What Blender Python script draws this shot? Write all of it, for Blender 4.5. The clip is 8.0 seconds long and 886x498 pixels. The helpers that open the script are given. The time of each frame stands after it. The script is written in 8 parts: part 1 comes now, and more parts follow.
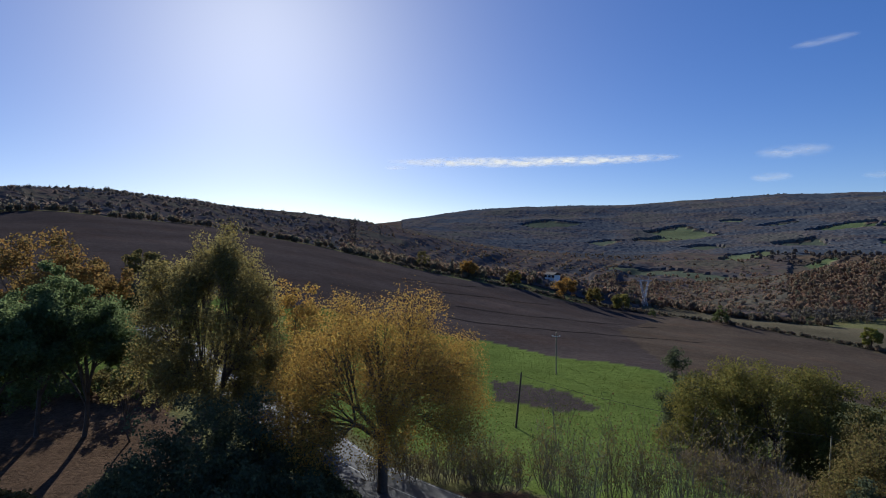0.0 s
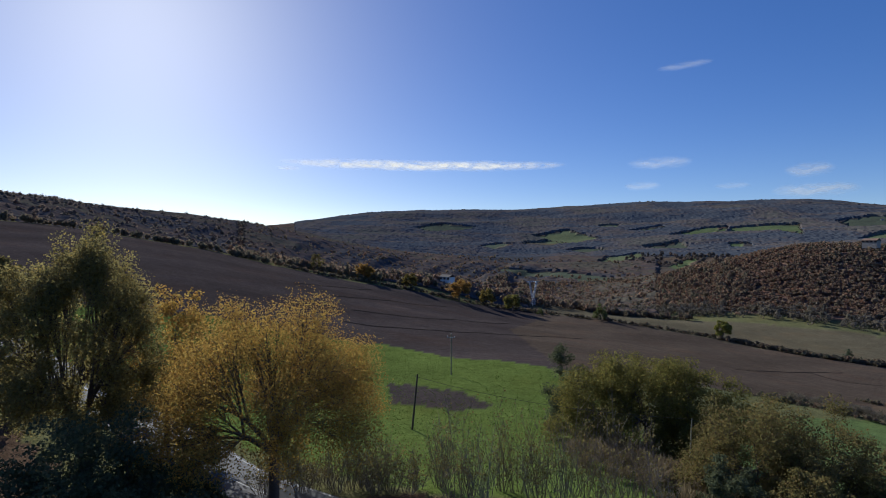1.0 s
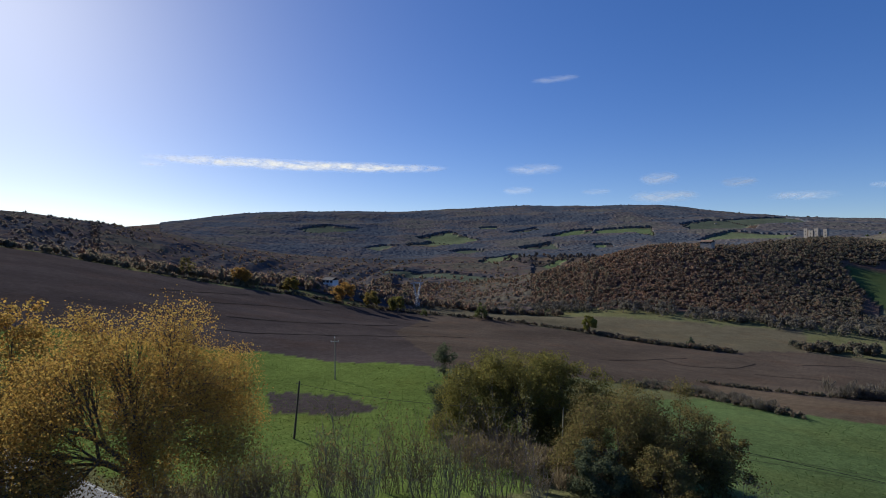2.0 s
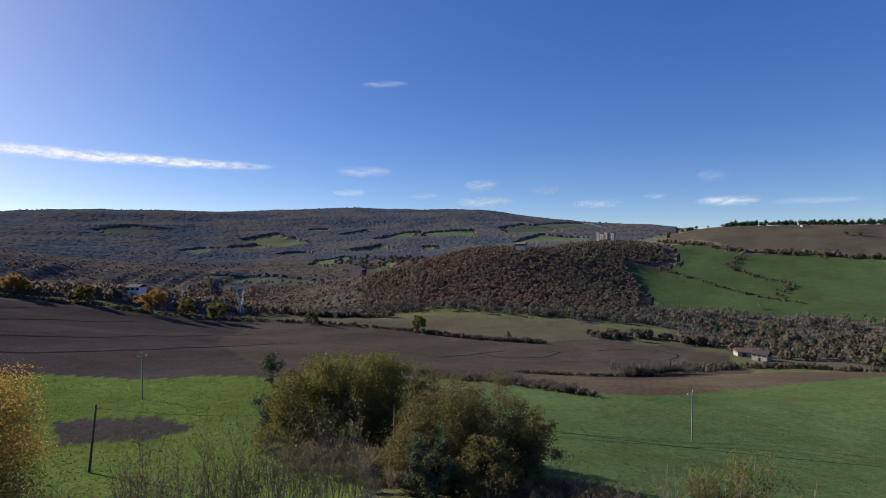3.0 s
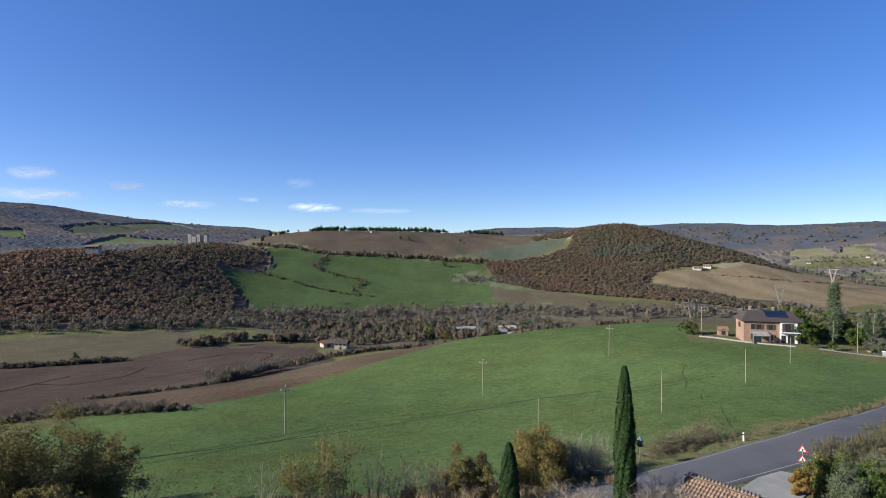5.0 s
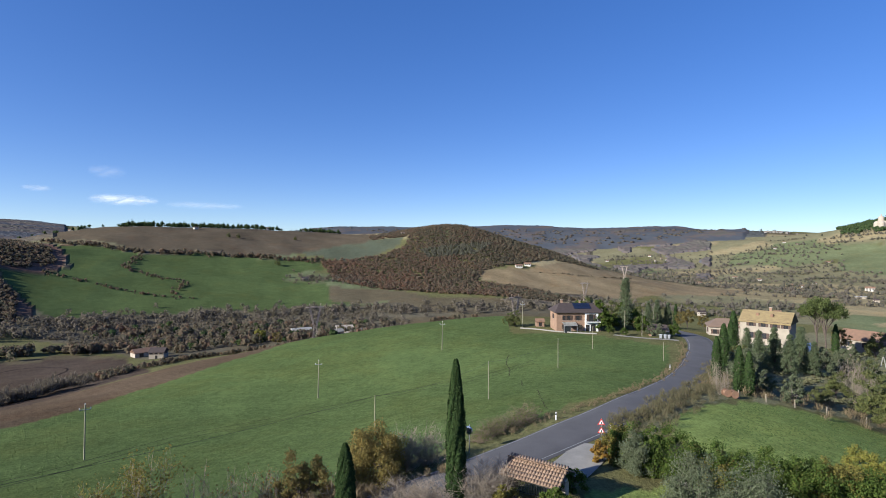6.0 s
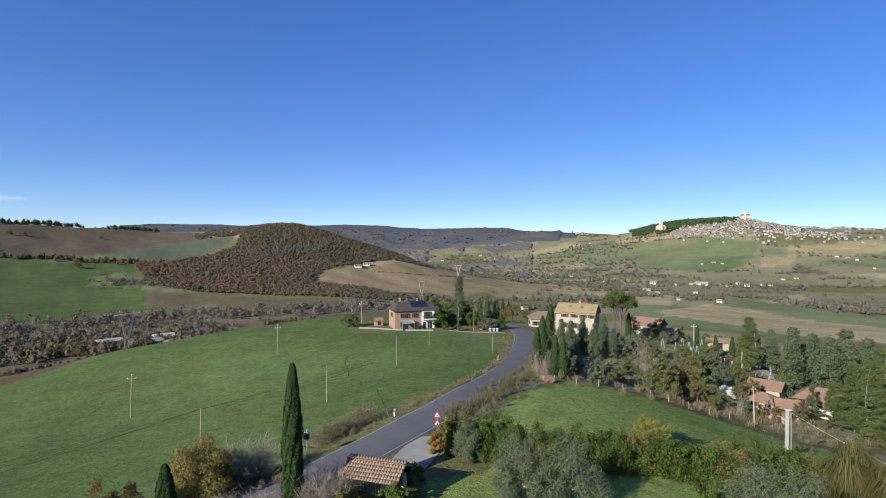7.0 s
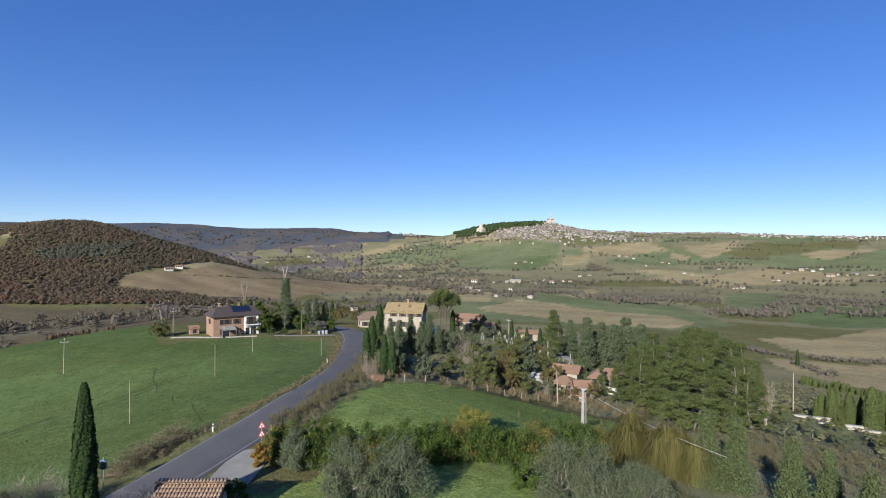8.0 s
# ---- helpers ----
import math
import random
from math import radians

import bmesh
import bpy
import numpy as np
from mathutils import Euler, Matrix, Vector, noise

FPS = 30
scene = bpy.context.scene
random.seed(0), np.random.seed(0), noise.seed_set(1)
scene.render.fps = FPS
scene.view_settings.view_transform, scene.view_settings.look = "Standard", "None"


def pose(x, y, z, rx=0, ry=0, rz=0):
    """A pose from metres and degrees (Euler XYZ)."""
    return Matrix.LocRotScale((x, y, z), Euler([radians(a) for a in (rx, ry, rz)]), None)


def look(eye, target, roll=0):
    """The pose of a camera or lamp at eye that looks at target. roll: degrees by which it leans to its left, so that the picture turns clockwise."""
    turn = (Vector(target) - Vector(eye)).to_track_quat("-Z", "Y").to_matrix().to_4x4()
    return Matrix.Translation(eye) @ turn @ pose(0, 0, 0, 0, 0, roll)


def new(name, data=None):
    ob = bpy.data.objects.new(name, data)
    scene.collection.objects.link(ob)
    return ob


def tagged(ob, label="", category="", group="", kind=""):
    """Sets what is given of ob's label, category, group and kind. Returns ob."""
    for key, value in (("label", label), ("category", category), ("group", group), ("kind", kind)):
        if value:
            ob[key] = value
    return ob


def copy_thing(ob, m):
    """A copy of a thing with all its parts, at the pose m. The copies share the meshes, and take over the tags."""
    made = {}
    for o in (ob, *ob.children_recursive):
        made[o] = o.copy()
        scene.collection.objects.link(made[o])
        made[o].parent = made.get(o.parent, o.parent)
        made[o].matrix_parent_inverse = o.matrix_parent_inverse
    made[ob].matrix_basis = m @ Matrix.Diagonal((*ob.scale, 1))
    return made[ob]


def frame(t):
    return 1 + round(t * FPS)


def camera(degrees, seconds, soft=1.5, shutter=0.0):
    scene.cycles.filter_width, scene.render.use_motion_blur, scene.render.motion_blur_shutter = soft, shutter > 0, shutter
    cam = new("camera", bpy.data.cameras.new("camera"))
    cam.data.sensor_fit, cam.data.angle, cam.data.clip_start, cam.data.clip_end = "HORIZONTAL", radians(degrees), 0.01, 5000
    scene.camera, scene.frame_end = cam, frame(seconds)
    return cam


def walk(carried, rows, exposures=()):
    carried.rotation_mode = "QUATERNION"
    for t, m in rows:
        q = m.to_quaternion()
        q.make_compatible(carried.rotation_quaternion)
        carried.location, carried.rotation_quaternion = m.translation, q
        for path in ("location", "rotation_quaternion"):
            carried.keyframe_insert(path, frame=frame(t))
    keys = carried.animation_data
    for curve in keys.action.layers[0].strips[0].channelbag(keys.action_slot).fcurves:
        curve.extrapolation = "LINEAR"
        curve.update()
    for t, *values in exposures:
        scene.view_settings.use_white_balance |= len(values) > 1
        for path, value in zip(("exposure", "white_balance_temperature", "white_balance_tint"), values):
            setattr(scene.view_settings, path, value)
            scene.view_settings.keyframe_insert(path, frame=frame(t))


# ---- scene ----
cam = camera(79.45, 8.0, soft=0.95)
EYE_Z = 20.5
# seconds, yaw, pitch, roll: the camera turns where it hovers
TURN = [
    (0.0, -0.00, -1.00, 0.10),
    (0.5, -5.38, -0.87, 0.07),
    (1.0, -11.12, -0.71, 0.00),
    (1.2, -13.34, -0.64, 0.00),
    (2.3, -27.89, -0.48, 0.24),
    (2.5, -31.10, -0.44, 0.26),
    (3.0, -41.52, -0.34, 0.26),
    (3.5, -51.43, -0.31, 0.27),
    (4.0, -61.92, -0.25, 0.31),
    (4.5, -72.54, -0.24, 0.27),
    (5.0, -83.14, -0.24, 0.28),
    (5.2, -86.76, -0.22, 0.32),
    (6.3, -105.67, -0.42, -0.18),
    (6.5, -109.17, -0.41, -0.14),
    (7.0, -117.66, -0.37, -0.19),
    (7.5, -126.11, -0.29, -0.32),
    (8.0, -135.82, -0.21, -0.23),
]
walk(cam, [(t, pose(0, 0, EYE_Z, 90 + pitch, roll, yaw)) for t, yaw, pitch, roll in TURN],
     exposures=[(0.0, 0.28, 5650, 6), (1.0, 0.3, 5650, 6), (2.5, 0.38, 5850, 7), (3.5, 0.65, 5900, 7), (4.5, 0.88, 5900, 7), (6.5, 0.88, 5900, 8), (8.0, 0.75, 5850, 8)])

# ---- daylight: a low autumn sun in a clear sky ----
SUN_BEARING, SUN_HEIGHT = -18.7, 22.7
world = bpy.data.worlds.new("sky")
scene.world = world
world.use_nodes = True
wn = world.node_tree.nodes
sky = wn.new("ShaderNodeTexSky")
sky.sky_type, sky.sun_disc = "NISHITA", False
sky.sun_elevation, sky.sun_rotation = radians(SUN_HEIGHT), radians(SUN_BEARING)
sky.altitude, sky.air_density, sky.dust_density, sky.ozone_density = 300, 0.6, 0.34, 1.6
wn["Background"].inputs["Strength"].default_value = 0.149
clear = wn.new("ShaderNodeHueSaturation")
clear.inputs["Saturation"].default_value = 1.56
clear.inputs["Hue"].default_value = 0.519
even = wn.new("ShaderNodeGamma")
even.inputs["Gamma"].default_value = 0.66
world.node_tree.links.new(sky.outputs["Color"], even.inputs["Color"])
world.node_tree.links.new(even.outputs["Color"], clear.inputs["Color"])
world.node_tree.links.new(clear.outputs["Color"], wn["Background"].inputs["Color"])
sun = new("sun", bpy.data.lights.new("sun", "SUN"))
sun.data.energy, sun.data.angle, sun.data.color = 5.0, radians(0.53), (1.0, 0.91, 0.78)
a = radians(SUN_BEARING)
sun.matrix_world = look((math.sin(a) * 100, math.cos(a) * 100, 100 * math.tan(radians(SUN_HEIGHT))), (0, 0, 0))

# ---- tools ----
rng = np.random.default_rng(7)


def mesh_of(name, verts, faces, material=None, smooth=False, tint=None):
    """A mesh from arrays; faces are rows of 3 or 4 indices. tint: one value for each vertex."""
    verts, faces = np.asarray(verts, np.float32).reshape(-1, 3), np.asarray(faces, np.int32)
    me = bpy.data.meshes.new(name)
    k = faces.shape[1]
    me.vertices.add(len(verts))
    me.vertices.foreach_set("co", verts.ravel())
    me.loops.add(faces.size)
    me.loops.foreach_set("vertex_index", faces.ravel())
    me.polygons.add(len(faces))
    me.polygons.foreach_set("loop_start", np.arange(0, faces.size, k, dtype=np.int32))
    me.polygons.foreach_set("loop_total", np.full(len(faces), k, np.int32))
    me.polygons.foreach_set("use_smooth", np.full(len(faces), smooth, bool))
    if tint is not None:
        me.attributes.new("tint", "FLOAT", "POINT").data.foreach_set("value", np.asarray(tint, np.float32))
    me.update(calc_edges=True)
    if material:
        me.materials.append(material)
    return me


def part(name, data, material=None, parent=None, label=""):
    """A bmesh or mesh as one object, under a thing or a part."""
    if isinstance(data, bmesh.types.BMesh):
        bm, data = data, bpy.data.meshes.new(name)
        bm.to_mesh(data)
        bm.free()
    if material and not data.materials:
        data.materials.append(material)
    ob = new(name, data)
    ob.parent = parent
    if label:
        ob["label"] = label
    return ob


def thing(name, m, label, category, group="", kind=""):
    ob = new(name)
    ob.matrix_basis = m
    return tagged(ob, label, category, group, kind)


def box(bm, x0, x1, y0, y1, z0, z1, bevel=0.0):
    made = bmesh.ops.create_cube(bm, size=1, matrix=Matrix.Translation(((x0 + x1) / 2, (y0 + y1) / 2, (z0 + z1) / 2)) @ Matrix.Diagonal((x1 - x0, y1 - y0, z1 - z0, 1)))
    if bevel:
        edges = list({e for v in made["verts"] for e in v.link_edges})
        bmesh.ops.bevel(bm, geom=edges, offset=bevel, segments=1, affect="EDGES", profile=0.5)
    return bm


def boxed(*sizes, bevel=0.0):
    return box(bmesh.new(), *sizes, bevel=bevel)


def tubes(segments, sides=5):
    """Tapered tubes: rows of x0, y0, z0, x1, y1, z1, r0, r1. Returns verts and quads."""
    s = np.asarray(segments, float)
    p, q, r0, r1 = s[:, :3], s[:, 3:6], s[:, 6], s[:, 7]
    d = q - p
    d /= np.linalg.norm(d, axis=1, keepdims=True) + 1e-9
    up = np.where(np.abs(d[:, 2:3]) > 0.9, [[1.0, 0, 0]], [[0, 0, 1.0]])
    u = np.cross(d, up)
    u /= np.linalg.norm(u, axis=1, keepdims=True) + 1e-9
    w = np.cross(d, u)
    ang = np.arange(sides) * 2 * math.pi / sides
    ring = u[:, None] * np.cos(ang)[None, :, None] + w[:, None] * np.sin(ang)[None, :, None]
    v = np.concatenate([p[:, None] + ring * r0[:, None, None], q[:, None] + ring * r1[:, None, None]], 1)
    n = np.arange(sides)
    f = np.stack([n, (n + 1) % sides, (n + 1) % sides + sides, n + sides], 1)
    faces = f[None] + (np.arange(len(s)) * 2 * sides)[:, None, None]
    return v.reshape(-1, 3), faces.reshape(-1, 4)


def cards(points, size, rng, flat=0.0, long=1.3, normals=None):
    """Small leaf quads at the points. size: one or one each. flat: how level they lie; normals: a way that they face, roughly."""
    n = len(points)
    nrm = rng.normal(size=(n, 3))
    nrm[:, 2] += flat * 2
    if normals is not None:
        nrm = nrm * 0.6 + normals
    nrm /= np.linalg.norm(nrm, axis=1, keepdims=True) + 1e-9
    t = np.cross(nrm, rng.normal(size=(n, 3)))
    t /= np.linalg.norm(t, axis=1, keepdims=True) + 1e-9
    b = np.cross(nrm, t)
    size = np.broadcast_to(np.asarray(size, float), (n,)) * rng.uniform(0.65, 1.35, n)
    t, b = t * (size * long / 2)[:, None], b * (size / 2)[:, None]
    mid = nrm * (size * 0.14)[:, None]
    v = np.stack([points - t, points + b - mid, points + t, points - b - mid], 1)
    return v.reshape(-1, 3), np.arange(4 * n).reshape(-1, 4)


def joined(chunks):
    """Joins pairs of verts and faces."""
    vs, fs, k = [], [], 0
    for v, f in chunks:
        vs.append(v)
        fs.append(np.asarray(f) + k)
        k += len(v)
    return np.concatenate(vs), np.concatenate(fs)


# ---- materials ----
def nodes_of(name):
    m = bpy.data.materials.new(name)
    m.use_nodes = True
    t = m.node_tree
    b = t.nodes["Principled BSDF"]

    def node(kind, **sets):
        n = t.nodes.new(kind)
        for key, value in sets.items():
            n.inputs[key.replace("_", " ")].default_value = value
        return n

    return m, t, b, node, t.links.new


def surface(name, colour, other=None, rough=0.8, metal=0.0, scale=3.0, fine=40.0, bump=0.15, amount=0.5, depth=0.02):
    """A surface with a broad and a fine variation between two colours and a fine relief."""
    m, t, b, node, link = nodes_of(name)
    other = other or tuple(c * 0.72 for c in colour)
    at_ = node("ShaderNodeTexCoord")
    n1 = node("ShaderNodeTexNoise", Scale=scale, Detail=5.0, Roughness=0.6)
    n2 = node("ShaderNodeTexNoise", Scale=fine, Detail=3.0, Roughness=0.6)
    link(at_.outputs["Object"], n1.inputs["Vector"])
    link(at_.outputs["Object"], n2.inputs["Vector"])
    mix = node("ShaderNodeMath")
    mix.operation = "MULTIPLY_ADD"
    link(n1.outputs["Fac"], mix.inputs[0])
    mix.inputs[1].default_value = 0.65
    half = node("ShaderNodeMath")
    half.operation = "MULTIPLY"
    half.inputs[1].default_value = 0.35
    link(n2.outputs["Fac"], half.inputs[0])
    link(half.outputs[0], mix.inputs[2])
    ramp = node("ShaderNodeValToRGB")
    ramp.color_ramp.elements[0].position, ramp.color_ramp.elements[1].position = 0.5 - 0.25 * amount - 0.05, 0.5 + 0.25 * amount
    ramp.color_ramp.elements[0].color, ramp.color_ramp.elements[1].color = (*other, 1), (*colour, 1)
    link(mix.outputs[0], ramp.inputs["Fac"])
    link(ramp.outputs["Color"], b.inputs["Base Color"])
    b.inputs["Roughness"].default_value, b.inputs["Metallic"].default_value = rough, metal
    if bump:
        bp = node("ShaderNodeBump", Strength=bump, Distance=depth)
        link(n2.outputs["Fac"], bp.inputs["Height"])
        link(bp.outputs["Normal"], b.inputs["Normal"])
    return m


def foliage(name, colours, glow=0.35, rough=0.75, by_tint=False, spread=0.5):
    """Leaves: a range of colours by leaf (and by tree, where by_tint), with light shining through."""
    m, t, b, node, link = nodes_of(name)
    geo = node("ShaderNodeNewGeometry")
    ramp = node("ShaderNodeValToRGB")
    e = ramp.color_ramp.elements
    while len(e) < len(colours):
        e.new(0.5)
    for i, c in enumerate(colours):
        e[i].position, e[i].color = i / max(1, len(colours) - 1), (*c, 1)
    if by_tint:
        att = node("ShaderNodeAttribute")
        att.attribute_name = "tint"
        mix = node("ShaderNodeMix")
        mix.data_type = "FLOAT"
        mix.inputs[0].default_value = spread
        link(att.outputs["Fac"], mix.inputs[2])
        link(geo.outputs["Random Per Island"], mix.inputs[3])
        link(mix.outputs[0], ramp.inputs["Fac"])
    else:
        link(geo.outputs["Random Per Island"], ramp.inputs["Fac"])
    link(ramp.outputs["Color"], b.inputs["Base Color"])
    b.inputs["Roughness"].default_value = rough
    b.inputs["Specular IOR Level"].default_value = 0.0
    tr = node("ShaderNodeBsdfTranslucent")
    link(ramp.outputs["Color"], tr.inputs["Color"])
    mixs = node("ShaderNodeMixShader")
    mixs.inputs[0].default_value = glow
    link(b.outputs[0], mixs.inputs[1])
    link(tr.outputs[0], mixs.inputs[2])
    link(mixs.outputs[0], t.nodes["Material Output"].inputs["Surface"])
    return m

# ---- the lie of the land ----
# Spot heights of each landform: bearing in degrees from +y towards +x, distance in metres, height in metres.
HOME = [(-40, 45, 1.5), (-15, 50, 0.8), (0, 42, 0.5), (30, 45, -0.6), (60, 44, -0.8), (105, 45, 0.3), (125, 45, 0.5),
        (150, 45, -0.3), (175, 45, -1.5), (220, 45, 1.5), (280, 45, 2.0), (220, 300, -10), (270, 300, 20), (-28, 75, 2.5)]
GREEN_SLOPE = [(8, 68, -3.6), (35, 56, -2.6), (12, 105, -5.8), (2, 139, -5.8), (22, 116, -6.0), (-29, 132, 6.5),
               (66.5, 94.5, -11.2), (87, 120, -13.1), (100, 154, -9.9), (109, 180, -7.0), (114, 178, -6.8), (125, 157, -6.2),
               (118.7, 75, -0.6), (131, 172, -7.0), (57, 132, -14.6), (67, 162, -19.3), (76.5, 187, -19.4), (85, 217, -17.6),
               (96, 232, -14.3), (105.7, 242, -12.0), (40, 105, -10)]
MEADOW = [(129, 93, -2.6), (139, 100, -5.9), (146, 112, -10.9), (150, 60, -2.0), (163, 95, -9.1), (171, 118, -13.0),
          (140, 180, -9.5), (150, 170, -13.5), (146, 195, -13.0), (165, 165, -20), (140, 300, -38), (125, 260, -17), (160, 300, -44), (178, 300, -46)]
PLOUGH_SLOPE = [(-40, 365, 33), (-36, 380, 37), (-31, 385, 33.6), (-24.7, 400, 30), (-12, 425, 14), (-5, 415, 2), (4, 405, -9.8),
                (13, 420, -23.4), (18.5, 440, -33), (28.7, 430, -40), (39.5, 400, -45.8), (52.3, 380, -48.3), (-20, 180, 8),
                (8, 475, -13), (12, 485, -17), (17, 505, -26), (10, 220, -12), (30, 220, -22), (45, 230, -31)]
VALLEY = [(62, 205, -28), (76.5, 285, -36), (72.5, 381, -51.5), (87, 420, -51.5), (98, 400, -48), (110, 430, -50), (125, 420, -43),
          (18, 600, -52), (30, 560, -53), (45, 560, -54), (60, 560, -53), (64, 650, -53.5), (80, 640, -53.5), (95, 640, -55),
          (112, 600, -56), (130, 600, -55), (150, 450, -52), (175, 450, -52), (150, 900, -57), (178, 900, -57), (130, 1000, -58), (40, 900, -48), (49, 800, -52),
          (57, 800, -47), (56, 1000, -30), (97, 950, -38), (103, 1050, -40), (110, 1050, -52)]
WEST_HILL = [(-40, 1400, 115), (-34, 1400, 126), (-22.6, 1400, 96), (-16.7, 1400, 85), (-11, 1500, 73), (-6.5, 1500, 60),
             (-35, 700, 48), (-12, 700, 8), (-35, 2500, 90), (-12, 2500, 70), (-3, 3600, 140), (260, 1500, 120), (220, 1500, 30)]
FAR_RIDGE = [(0, 600, -20), (0, 1000, -18), (0, 1600, 20), (2.8, 3400, 200), (10, 3400, 216), (20, 900, -48), (20, 1500, -18),
             (21, 3400, 226), (33, 3400, 255), (39, 3400, 243), (20, 2300, 70), (45.7, 3300, 232), (35, 1400, -18), (35, 2300, 78),
             (50, 1450, 0), (50, 2300, 78), (53, 3200, 166), (62, 3000, 120), (61, 1400, 30), (10, 4700, 190), (35, 4700, 230)]
EAST_CREST = [(65, 900, 3), (71, 950, 8), (82, 950, 1), (67, 1250, 52), (72, 1250, 58), (80, 1270, 55), (88, 1300, 44),
              (94, 1300, 20), (75, 2200, 0), (90, 2500, 0), (66, 4500, 110), (76, 4500, 90), (91, 4200, 160), (97, 4200, 155), (111, 4200, 166), (116, 4200, 142),
              (124, 4200, 150), (130, 4000, 84), (105, 2500, -20), (118, 2000, -50), (118, 1300, -56), (105, 800, -54)]
TOWN_HILL = [(128, 2000, -40), (132.5, 2900, 88), (135.5, 2800, 64), (139, 2600, 106), (143, 2600, 132), (147, 2600, 137),
             (151, 2600, 100), (156, 2600, 88), (163, 2600, 84), (170, 2600, 67), (177, 2600, 62), (140, 1500, -58),
             (150, 1500, -56), (165, 1500, -54), (178, 1500, -50), (150, 2050, 20), (163, 2050, 18), (140, 2050, 10), (155, 4500, 40), (175, 4500, 40)]


def chart(bearing, dist):
    """Bearing and distance as two even coordinates."""
    return np.stack([np.log(np.asarray(dist, float) + 25.0) * 0.9, np.radians(np.asarray(bearing, float)) * 1.0], -1)


def spline_through(spots):
    spots = np.array(spots, float)
    wrapped = np.concatenate([spots, spots[spots[:, 0] > 200] - [360, 0, 0], spots[spots[:, 0] < -20] + [360, 0, 0]])
    knots = chart(wrapped[:, 0], wrapped[:, 1])
    d = np.linalg.norm(knots[:, None] - knots[None], axis=-1)
    n = len(knots)
    a = np.zeros((n + 3, n + 3))
    a[:n, :n] = d ** 2 * np.log(d + 1e-9) + np.eye(n) * 2e-4
    a[:n, n:] = np.c_[np.ones(n), knots]
    a[n:, :n] = a[:n, n:].T
    return knots, np.linalg.solve(a, np.r_[wrapped[:, 2], 0, 0, 0])


KNOTS, WEIGHTS = spline_through(HOME + GREEN_SLOPE + MEADOW + PLOUGH_SLOPE + VALLEY + WEST_HILL + FAR_RIDGE + EAST_CREST + TOWN_HILL)

# Wooded knolls: bearing, distance, height, radius along the bearing, radius across, sharpness.
KNOLLS = [(48.6, 790, 62, 190, 150, 2.0), (57.5, 960, 36, 170, 90, 2.4), (38.5, 800, 17, 160, 130, 2.2),
          (101.8, 1130, 64, 270, 170, 1.7), (97, 1080, 8, 230, 150, 2.2), (108.5, 1130, 26, 220, 190, 2.2), (114, 1020, 16, 190, 170, 2.4)]


def waves(x, y):
    """Gentle unevenness of the ground."""
    r = np.hypot(x, y)
    w = np.zeros_like(r)
    for size, high in ((900, 5.0), (410, 2.6), (170, 1.3), (63, 0.35), (23, 0.10)):
        k = 2 * math.pi / size
        s = np.sin(k * (x * 0.83 + y * 0.55) + 1.3 * np.sin(k * 0.61 * (y * 0.9 - x * 0.4) + size))
        s = s * np.cos(k * (y * 0.77 - x * 0.61) + 1.1 * np.sin(k * 0.53 * (x + y * 0.3) + size * 0.7))
        w += high * s * np.clip((r - size * 1.2) / (size * 4.0), 0, 1)
    return w


def folds(b, r):
    """Gullies and spurs that run down the wooded slopes."""
    west = np.clip((b + 46) / 6, 0, 1) * np.clip((-6 - b) / 6, 0, 1) * np.clip((r - 520) / 200, 0, 1) * np.clip((1250 - r) / 250, 0, 1)
    side = np.clip((b + 8) / 6, 0, 1) * np.clip((26 - b) / 8, 0, 1) * np.clip((r - 620) / 200, 0, 1) * np.clip((1350 - r) / 250, 0, 1)
    bend = b + 2.2 * np.sin(r / 310.0) + 1.1 * np.sin(r / 137.0 + 1.0)
    wave = np.sin(bend * 0.78) + 0.7 * np.sin(bend * 1.37 + 2.0) + 0.45 * np.sin(bend * 2.9 + r / 400.0)
    cross = np.sin(r / 95.0 + 1.5 * np.sin(b * 0.6)) * 0.5
    ridge = np.clip((b + 2) / 8, 0, 1) * np.clip((56 - b) / 10, 0, 1) * np.clip((r - 1300) / 400, 0, 1) * np.clip((3200 - r) / 400, 0, 1)
    spur = np.sin(r / 92.0 + 0.9 * np.sin(b * 0.21 + 0.5) + b * 0.10) + 0.5 * np.sin(r / 61.0 - b * 0.17 + 1.0)
    return ridge * 5.0 * spur + west * (3.0 * wave + 1.5 * cross) + side * (3.5 * wave + 1.8 * cross)


def land(x, y):
    """Height of the ground."""
    x, y = np.asarray(x, float), np.asarray(y, float)
    shape = x.shape
    x, y = x.ravel(), y.ravel()
    r = np.maximum(np.hypot(x, y), 36.0)
    b = (np.degrees(np.arctan2(x, y)) + 70) % 360 - 70
    z = np.zeros(len(x))
    for i in range(0, len(x), 20000):
        p = chart(b[i:i + 20000], r[i:i + 20000])
        d2 = ((p[:, None, 0] - KNOTS[None, :, 0]) ** 2 + (p[:, None, 1] - KNOTS[None, :, 1]) ** 2)
        n = len(KNOTS)
        z[i:i + 20000] = (0.5 * d2 * np.log(d2 + 1e-18)) @ WEIGHTS[:n] + WEIGHTS[n] + p @ WEIGHTS[n + 1:]
    for bearing, dist, high, along, across, sharp in KNOLLS:
        a = math.radians(bearing)
        u = (x * math.sin(a) + y * math.cos(a) - dist) / along
        v = (x * math.cos(a) - y * math.sin(a)) / across
        z += high * np.exp(-((u * u + v * v) ** (sharp / 2)) * 0.9)
    z += waves(x, y) + folds(b, r)
    return z.reshape(shape)


def ground(x, y):
    return float(land(np.array([x]), np.array([y]))[0])


